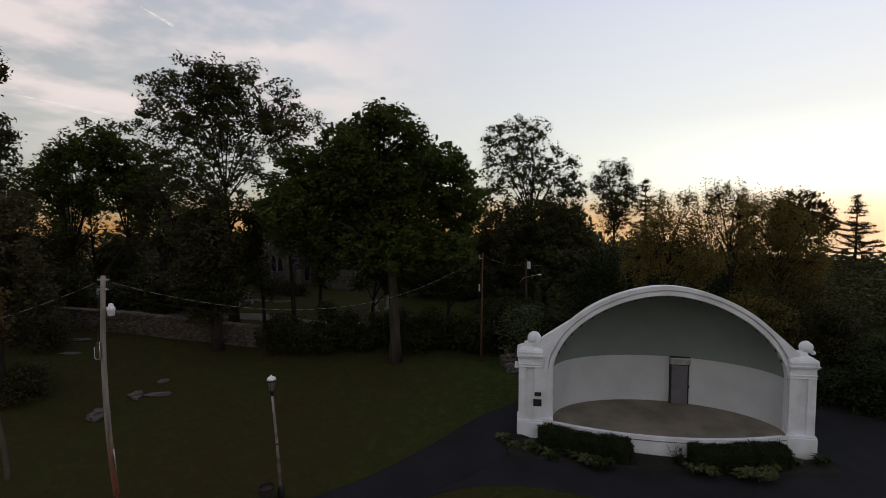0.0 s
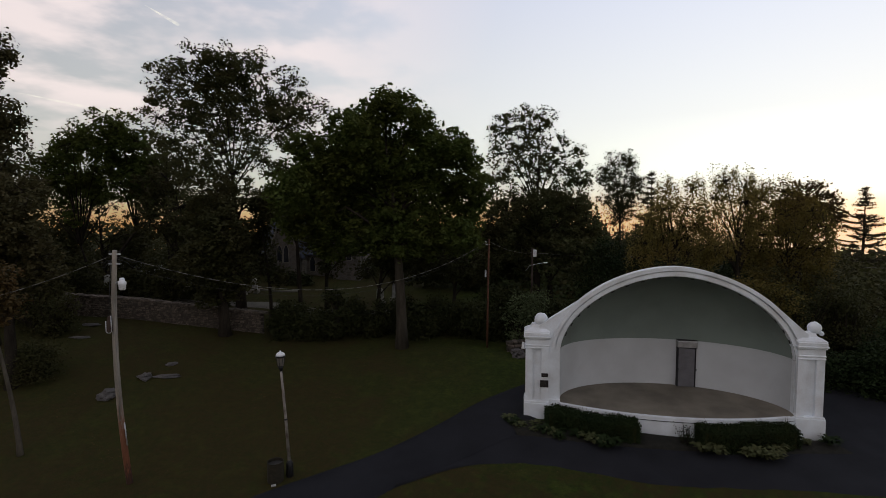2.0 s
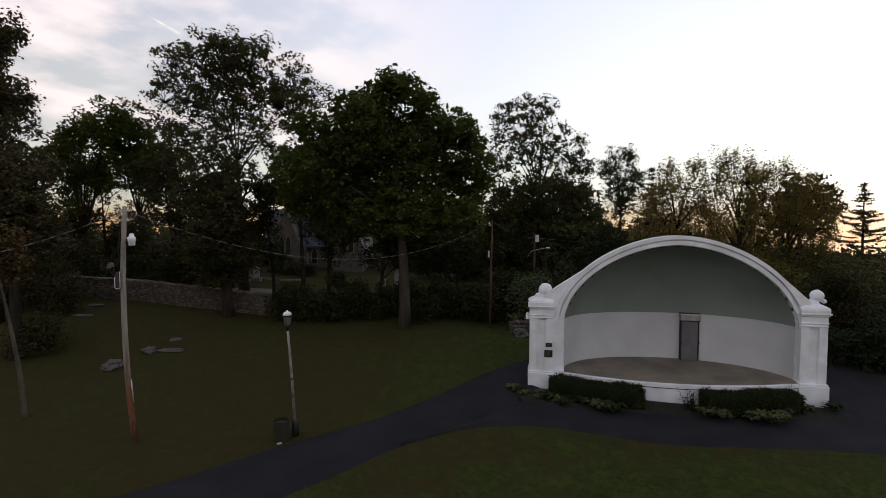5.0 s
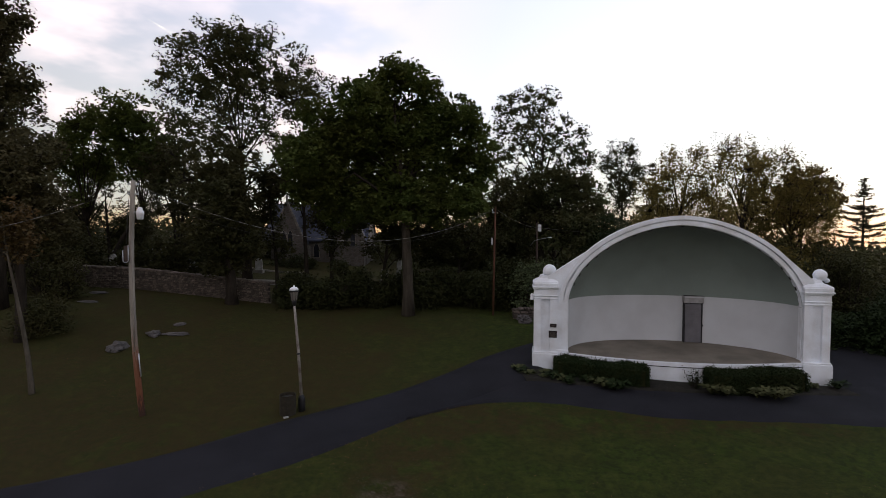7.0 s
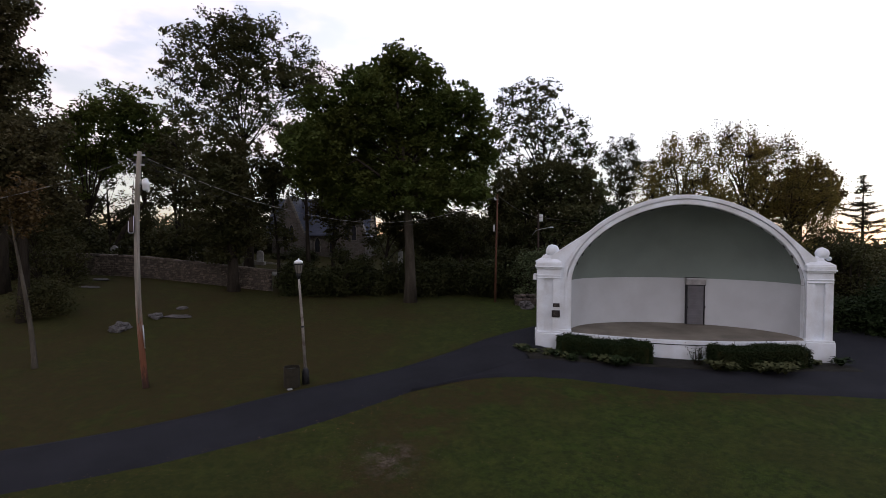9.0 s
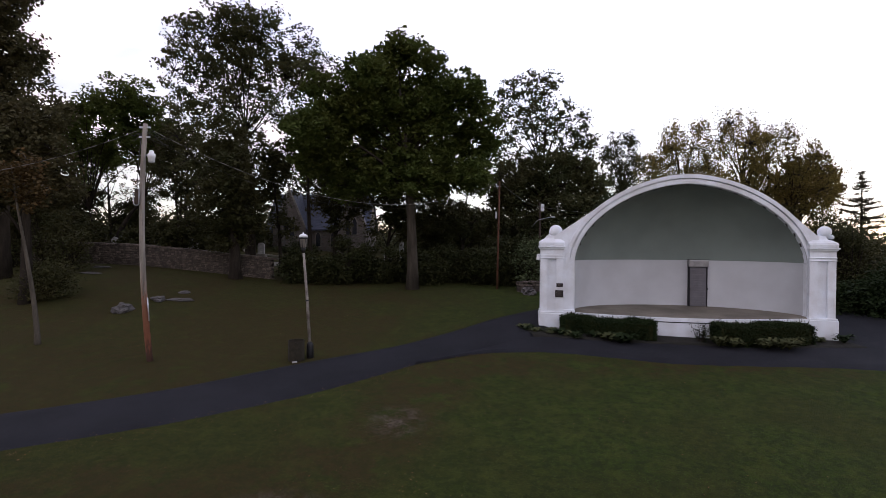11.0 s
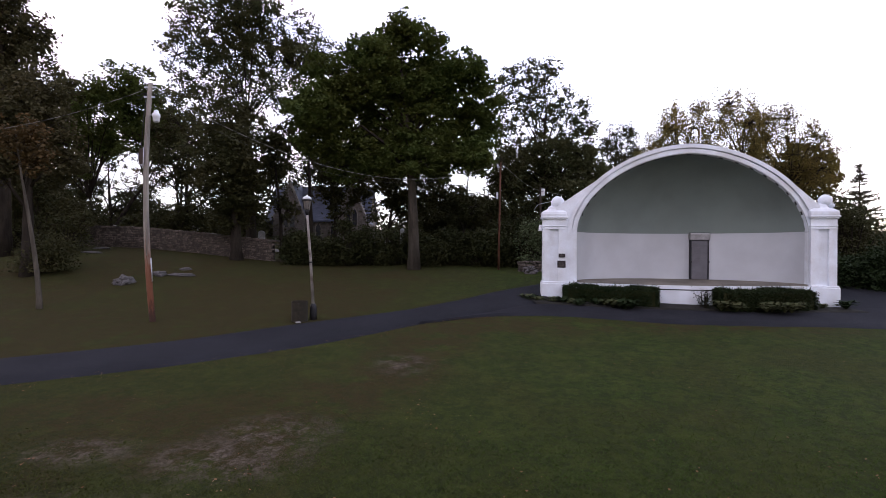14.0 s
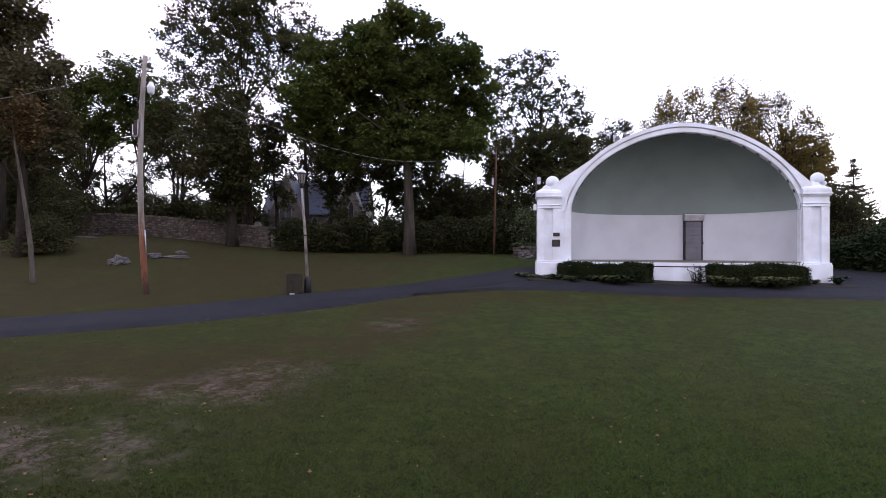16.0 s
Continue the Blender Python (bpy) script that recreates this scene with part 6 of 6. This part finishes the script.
    ('hawthorn', 'sparse dark tree behind the broad maple', 0.35, 39.21, 0.18, [(-2.25, 8.52, 1.38), (-0.85, 7.05, 1.38), (-2.41, 6.3, 1.38), (-0.38, 5.58, 1.38), (1.27, 5.78, 1.38), (3.57, 8.19, 1.11), (3.3, 6.53, 1.38), (2.56, 5.24, 1.38), (3.38, 9.49, 1.11)],
     LEAF_DARK, 0.2, 24, BARK, 0.2, 0.42, 0, 125, 0.8, 0.35),
    ('hawthorn', 'dense dark tree at the back of the churchyard', 1.6, 50.5, 0.2, [(-3.2, 5.6, 1.6), (-1.4, 6.4, 1.7), (0.4, 5.6, 1.7), (2.2, 6.6, 1.7), (4.2, 5.8, 1.7), (6.2, 6.6, 1.7), (8.0, 5.8, 1.7), (-2.4, 4.0, 1.6), (-0.2, 3.8, 1.6), (1.8, 4.0, 1.6), (3.8, 3.8, 1.6), (5.8, 4.2, 1.6), (7.8, 4.0, 1.6)],
     LEAF_DARK, 0.24, 26, BARK, 0.1, 0.42, 0, 130, 0.8, 0.3),
    ('holly', 'dark tree with sparse leaves beyond the wall', -23.78, 41.84, 0.22, [(-23.12, 10.78, 1.67), (-25.2, 9.34, 1.67), (-21.81, 8.65, 1.59), (-23.53, 7.05, 1.67), (-26.36, 12.0, 1.5), (-24.44, 13.09, 1.5), (-20.0, 7.08, 1.5)],
     LEAF_DARK, 0.23, 10, BARK, 0.2, 0.45, 0, 120, 0.8, 0.3),
    ('holly', "dark leafy tree low at the park's edge", -31.08, 33.69, 0.25, [(-31.35, 8.93, 1.8), (-29.64, 7.13, 1.53), (-32.71, 7.11, 1.89), (-30.65, 5.68, 1.8), (-34.33, 10.27, 1.98), (-32.23, 11.84, 1.62)],
     LEAF_OAK, 0.25, 28, BARK, 0.2, 0.45, 0, 121, 0.8, 0.3),
    ('sycamore', 'dark spreading tree behind the church roof', -14.04, 55.65, 0.35, [(-20.67, 11.68, 1.69), (-17.94, 11.02, 1.77), (-15.41, 11.72, 1.86), (-12.69, 11.23, 1.86), (-10.16, 11.76, 1.77), (-7.77, 10.93, 1.69), (-13.92, 13.61, 1.77), (-17.15, 13.58, 1.69), (-11.04, 13.8, 1.6)],
     LEAF_DARK, 0.27, 13, BARK, 0.3, 0.5, 0, 129, 0.8, 0.3),
    ('hawthorn', 'dark round-headed tree low between the elm and the birches', 15.1, 42.31, 0.2, [(12.98, 7.39, 1.49), (15.01, 6.85, 1.58), (17.06, 7.52, 1.49), (14.07, 5.27, 1.49), (16.29, 5.29, 1.49), (18.72, 6.42, 1.58), (20.58, 6.99, 1.49)],
     LEAF_DARK, 0.2, 24, BARK, 0.2, 0.42, 0, 128, 0.8, 0.35),
    ('rowan', 'thin dark many-stemmed tree beyond the wall', -35.0, 48.76, 0.22, [(-37.88, 11.21, 1.6), (-35.81, 10.38, 1.51), (-33.63, 11.07, 1.35), (-38.46, 9.0, 1.6), (-36.05, 8.18, 1.6), (-33.19, 8.37, 1.43), (-31.36, 9.06, 1.18), (-40.39, 10.69, 1.68), (-31.9, 7.4, 1.3), (-30.2, 8.4, 1.2)],
     LEAF_DARK, 0.2, 4.4, BARK, 0.25, 0.4, 0, 127, 0.8, 0.4),
    ('rowan', 'half-bare brownish tree against the sky beyond the wall', -28.41, 49.18, 0.2, [(-29.69, 12.52, 1.61), (-27.58, 10.82, 1.53), (-30.1, 9.61, 1.44), (-26.8, 12.88, 1.53), (-28.35, 8.26, 1.44), (-26.16, 9.12, 1.27), (-25.03, 11.01, 1.27)],
     LEAF_BROWN, 0.2, 4.2, BARK, 0.25, 0.4, 0, 126, 0.8, 0.4),
    ('thicket_tree', 'dark tree massed beyond the apron', 33.47, 40.37, 0.3, [(33.06, 2.6, 1.4), (35.55, 2.9, 1.5), (31.14, 2.3, 1.4), (34.82, 1.6, 1.6), (32.62, 1.4, 1.5), (38.02, 2.8, 1.5)],
     LEAF_DARK, 0.28, 26, BARK, 0.1, 0.5, 0, 116, 0.8, 0.3),
]
for name, label, x, y, r, lobes, leaf, size, per, bark, fork, clump, lean, seed, spread, ragged in TREES:
    build_tree(name, label, x, y, r, lobes, leaf, size, per, bark, fork, clump, lean, seed, spread, ragged)
build_spruce("spruce", "thin dark spruce against the sunset", 50.2, 59.1, 13.4 - ground_z(50.2, 59.1), 5.0, 201)
build_spruce("spruce", "small dark conifer beside the half-bare tree", 25.7, 62.0, 15.4 - ground_z(25.7, 62.0), 4.6, 202)
for k, (x, y, r, h) in enumerate([(-11.91, 34.65, 1.2, 2.6), (-10.3, 33.99, 1.3, 2.3), (-8.3, 33.74, 1.1, 2.9), (-7.6, 34.9, 1.0, 4.3), (-6.08, 34.49, 1.2, 2.6), (-4.24, 35.06, 1.2, 3.2), (-2.21, 34.33, 1.5, 2.6), (-0.54, 35.22, 1.6, 2.9), (1.33, 34.47, 1.6, 2.7), (3.03, 33.71, 1.5, 3.0), (4.6, 35.1, 1.7, 4.2), (5.95, 34.33, 1.42, 3.6), (8.97, 34.71, 1.8, 2.47), (12.3, 35.1, 2.1, 2.67)]):
    rr = random.Random(500 + k)
    lobes = [(x, y, h * 0.25 + ground_z(x, y), r * 0.8)]
    for _ in range(9):
        s = rr.random()
        lobes.append((x + rr.uniform(-1.1, 1.1) * r, y + rr.uniform(-0.8, 0.8), h * (0.1 + 0.6 * s) + ground_z(x, y), r * rr.uniform(0.35, 0.65)))
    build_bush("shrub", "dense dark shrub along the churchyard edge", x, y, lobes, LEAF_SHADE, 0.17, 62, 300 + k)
for k, (x, y, r, h) in enumerate([(-28.1, 32.23, 1.64, 4.0), (-30.83, 32.75, 1.81, 4.52), (-25.93, 31.02, 1.1, 2.2)]):
    g, rr = ground_z(x, y), random.Random(720 + k)
    lobes = [(x + rr.uniform(-0.9, 0.9) * r, y + rr.uniform(-0.5, 0.5), g + h * (0.1 + 0.8 * i / 7), r * rr.uniform(0.45, 0.75)) for i in range(8)]
    build_bush("shrub", "dark shrub below the trees at the lawn's edge", x, y, lobes, LEAF_DARK, 0.15, 38, 420 + k)
for k, (x, y, r, h) in enumerate([(12.97, 29.85, 1.46, 4.48), (15.74, 29.6, 1.47, 4.89), (18.72, 29.36, 1.57, 4.91), (21.5, 29.64, 1.58, 5.12), (24.13, 29.38, 1.48, 4.35), (25.76, 31.2, 1.67, 4.53)]):
    g, rr = ground_z(x, y), random.Random(700 + k)
    lobes = [(x + rr.uniform(-1, 1) * r, y + rr.uniform(-0.6, 0.6), g + h * (0.12 + 0.8 * i / 8), r * rr.uniform(0.45, 0.75)) for i in range(9)]
    build_bush("tall_shrub", "tall yellowing shrub close behind the band shell" if k < 3 else "tall dark shrub close behind the band shell", x, y, lobes, LEAF_RUST if k < 3 else LEAF_DARK, 0.14, 38, 400 + k)
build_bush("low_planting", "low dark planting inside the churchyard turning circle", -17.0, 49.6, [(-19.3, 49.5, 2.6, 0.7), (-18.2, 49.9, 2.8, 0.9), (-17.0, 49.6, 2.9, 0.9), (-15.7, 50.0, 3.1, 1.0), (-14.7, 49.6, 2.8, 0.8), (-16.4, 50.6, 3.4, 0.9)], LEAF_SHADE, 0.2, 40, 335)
build_bush("pale_shrub", "loose pale green shrub at the path's end", 5.2, 32.6, [(4.9, 32.6, 2.0, 1.0), (5.7, 32.8, 2.6, 1.0), (5.0, 32.9, 3.5, 1.0), (5.9, 33.0, 3.9, 0.8), (6.2, 32.6, 1.8, 0.9), (4.4, 32.8, 2.9, 0.7)], LEAF_PALE, 0.15, 40, 331)
build_bush("round_bush", "rounded dark evergreen bush on the slope", -22.5, 25.6, [(-22.25, 25.45, 2.0, 0.95), (-22.9, 25.6, 2.1, 0.9), (-22.3, 25.3, 1.43, 1.0), (-23.0, 25.45, 1.35, 1.0)], LEAF_DARK, 0.11, 95, 330, "bush")
for k, (x, y, r, h) in enumerate([(22.69, 25.03, 1.31, 2.21), (20.78, 26.06, 1.1, 1.3), (23.11, 26.13, 1.4, 1.6), (25.47, 24.85, 1.3, 1.7), (19.81, 28.26, 1.29, 1.48), (25.77, 27.12, 1.8, 2.5), (28.53, 29.9, 1.5, 1.7), (27.53, 24.91, 1.4, 1.7), (31.34, 27.77, 1.5, 1.8), (32.38, 31.81, 1.6, 1.8), (27.05, 34.2, 1.7, 2.2), (19.62, 34.31, 1.93, 4.82), (15.41, 34.73, 1.92, 5.17), (11.83, 36.74, 2.08, 6.24), (16.42, 38.34, 2.27, 6.62), (21.77, 37.76, 2.29, 5.35)]):
    g = ground_z(x, y)
    lobes = [(x, y, g + h * 0.5, r), (x + 0.4, y + 0.2, g + h * 0.85, r * 0.7), (x - 0.5, y - 0.1, g + h * 0.3, r * 0.8)]
    build_bush("shrub", "rounded green shrub beside the asphalt apron", x, y, lobes, LEAF_HEDGE, 0.15, 45, 340 + k)
for k, (x, y, r, h) in enumerate([(-34.0, 40.62, 2.0, 3.6), (-31.42, 40.6, 1.4, 2.4), (-28.24, 41.22, 1.2, 2.0), (-25.95, 41.34, 1.4, 2.6), (-23.4, 40.27, 1.5, 2.8), (-38.78, 41.83, 2.24, 5.17), (-20.42, 40.89, 1.69, 3.02), (-33.61, 50.23, 2.2, 4.6), (-27.86, 51.29, 1.9, 2.8), (-22.89, 52.3, 2.2, 3.4), (-39.41, 48.48, 2.84, 5.85)]):
    g = ground_z(x, y)
    lobes = [(x, y, g + h * 0.5, r), (x + 0.5, y, g + h * 0.8, r * 0.8), (x - 0.7, y, g + h * 0.3, r * 0.9)]
    build_bush("shrub", "tall dark shrub behind the stone wall", x, y, lobes, LEAF_DARK, 0.26, 18, 360 + k)


def build_thicket():
    """Waist-high to head-high undergrowth that covers the ground behind the park."""
    rng = np.random.default_rng(910)
    pts = []
    for i in range(1150):
        x, y = rng.uniform(-55, 60), rng.uniform(37, 74)
        if x < 6 and y < 54 and x > -40:
            continue
        if x > 24 and y < 43 and rng.random() < 0.5:
            continue
        h = rng.uniform(1.4, 3.6) + (1.4 if 8 < x < 32 else 0)
        q = rng.normal(size=(70, 3)) * np.array((1.1, 1.1, h * 0.26))
        q[:, 2] = np.clip(q[:, 2] + h * 0.5, 0.05, None) + ground_z(x, y)
        pts.append(q + np.array((x, y, 0)))
    ob = quads_object("undergrowth", leaf_quads(rng, np.concatenate(pts), 0.38), LEAF_DARK)
    tagged(ob, "dense dark undergrowth beyond the park", "undergrowth", kind="stuff")


build_thicket()


def build_far_woods():
    """A low belt of woods all round, far off."""
    rng = np.random.default_rng(900)
    pts = []
    for i in range(900):
        a = rng.uniform(0, 2 * math.pi)
        d = rng.uniform(95, 150)
        x, y = d * math.sin(a), d * math.cos(a)
        h = rng.uniform(3.0, 5.5) + 1.2 * math.sin(a * 9) + (3.5 if y < 0 else 0)
        n = 60
        q = rng.normal(size=(n, 3)) * np.array((2.6, 2.6, h * 0.28))
        q[:, 2] = np.clip(q[:, 2] + h * 0.55, 0, None) + ground_z(x, y)
        pts.append(q + np.array((x, y, 0)))
    ob = quads_object("far_woods", leaf_quads(rng, np.concatenate(pts), 1.1), LEAF_DARK)
    tagged(ob, "belt of dark distant woods", "woods", kind="stuff")


build_far_woods()


# ---------------------------------------------------------------- grass and fallen leaves
def in_path(x, y):
    """Whether a point lies on the asphalt, roughly, by the path's two edge lines."""
    lo = np.interp(x, [-21.9, -16.82, -11.65, -8.47, -5.07, -1.92, 0.54, 4.0, 7.92, 12.18, 15.27, 19.43, 26.77], [5.99, 8.48, 10.94, 12.52, 14.84, 17.71, 18.97, 18.92, 17.71, 17.44, 17.09, 16.62, 16.69])
    hi = np.interp(x, [-23.65, -18.64, -13.55, -9.88, -6.61, -2.99, -0.47, 1.46, 4.14, 8], [8.58, 10.85, 13.1, 15.04, 17.52, 19.99, 22.33, 24.35, 26.39, 40])
    return (y > lo - 0.05) & (y < hi + 0.05)


def build_grass():
    rng = np.random.default_rng(950)
    n = 330000
    y = 3.0 + 30 * rng.random(n) ** 2.0
    x = rng.uniform(-1.05, 1.05, n) * (y + 2.5) - 1.5
    keep = ~in_path(x, y) & (rng.random(n) < np.clip((15 - y) / 10, 0, 1))
    for wx, wy, rx, ry in BROWNED[:6]:
        keep &= (np.hypot((x - wx) / rx, (y - wy) / ry) > 0.6 + 0.8 * rng.random(n)) | (rng.random(n) < 0.4)
    for wx, wy, rx, ry in WORN:
        d = np.hypot((x - wx) / rx, (y - wy) / ry)
        for i in np.nonzero(keep & (d < 1.5))[0]:
            p = Vector((x[i], y[i], 2.0))
            bare = 0.75 - 0.62 * d[i] + 0.75 * noise.noise(p * 1.9) + 0.4 * noise.noise(p * 6.0)
            keep[i] = rng.random() > 0.05 + 2.2 * bare
    x, y = x[keep], y[keep]
    z = np.array([ground_z(a, b) + 0.05 * noise.noise((a * 0.25, b * 0.25, 3)) for a, b in zip(x, y)]) - 0.008
    n = len(x)
    a = rng.uniform(0, 2 * math.pi, n)
    w = 0.004 + 0.004 * rng.random(n) + 0.0007 * y
    h = 0.008 + (0.020 + 0.035 * np.clip((10 - y) / 5, 0, 1)) * rng.random(n)
    base = np.stack([x, y, z], 1)
    side = np.stack([np.cos(a), np.sin(a), 0 * a], 1) * w[:, None]
    lean = np.stack([rng.normal(0, 0.045, n), rng.normal(0, 0.045, n), h], 1)
    ob = quads_object("grass", np.stack([base - side, base + side, base + lean + side * 0.3, base + lean - side * 0.3], 1), GRASS)
    tagged(ob, "short mown grass blades", "grass", kind="stuff")
    pts = []
    for wx, wy, rx, ry in WORN:
        m = int(5200 * rx * ry)
        d, a = np.sqrt(rng.random(m)) * 1.5, rng.uniform(0, 2 * math.pi, m)
        q = np.stack([wx + rx * d * np.cos(a), wy + ry * d * np.sin(a)], 1)
        pts.append(q[[1.0 - 0.75 * e + 1.5 * noise.noise((u * 1.3, v * 1.3, 8)) > rng.random() for e, (u, v) in zip(d, q)]])
    for wx, wy, rx, ry in BROWNED[:1]:
        m = int(450 * rx * ry)
        pts.append(np.stack([rng.normal(wx, rx * 0.6, m), rng.normal(wy, ry * 0.6, m)], 1))
    q = np.concatenate(pts)
    q = q[~in_path(q[:, 0], q[:, 1])]
    n = len(q)
    base = np.stack([q[:, 0], q[:, 1], [ground_z(a, b) + 0.05 * noise.noise((a * 0.25, b * 0.25, 3)) for a, b in q]], 1)
    a = rng.uniform(0, 2 * math.pi, n)
    side = np.stack([np.cos(a), np.sin(a), 0 * a], 1) * (0.002 + 0.0004 * base[:, 1:2])
    lean = np.stack([rng.normal(0, 0.022, n), rng.normal(0, 0.022, n), 0.006 + 0.014 * rng.random(n)], 1)
    ob = quads_object("dead_grass", np.stack([base - side, base + side, base + lean + side * 0.4, base + lean - side * 0.4], 1), GRASS_DEAD)
    tagged(ob, "flattened dead straw-brown grass in worn places", "grass", kind="stuff")
    n = 2000
    y = 3.5 + 22 * rng.random(n) ** 1.3
    x = rng.uniform(-1.05, 1.05, n) * (y + 2.5) - 1.5
    k = rng.integers(0, 45, n)
    heap = rng.random(n) < 0.55
    x, y = np.where(heap, x[k] + rng.normal(0, 0.35, n), x), np.where(heap, np.maximum(3.2, y[k] + rng.normal(0, 0.35, n)), y)
    near = rng.random(n) < 0.3
    xx = np.linspace(-13, 3, 200)
    k = rng.integers(0, 200, n)
    y = np.where(near, np.interp(xx[k], [-21.9, -16.82, -11.65, -8.47, -5.07, -1.92, 0.54, 4.0], [5.99, 8.48, 10.94, 12.52, 14.84, 17.71, 18.97, 18.92]) + rng.normal(-0.35, 0.3, n), y)
    x = np.where(near, xx[k], x)
    z = np.array([ground_z(a, b) for a, b in zip(x, y)]) + 0.055
    p = np.stack([x, y, z], 1)
    q = np.concatenate([leaf_quads(rng, p[:n // 2], 0.028), leaf_quads(rng, p[n // 2:], 0.046)])
    q[:, :, 2] = z[:, None] + (q[:, :, 2] - z[:, None]) * 0.55
    ob = quads_object("fallen_leaves", q, LEAF_FALLEN)
    tagged(ob, "scattered dry brown and pale fallen leaves", "leaves", kind="stuff")


build_grass()
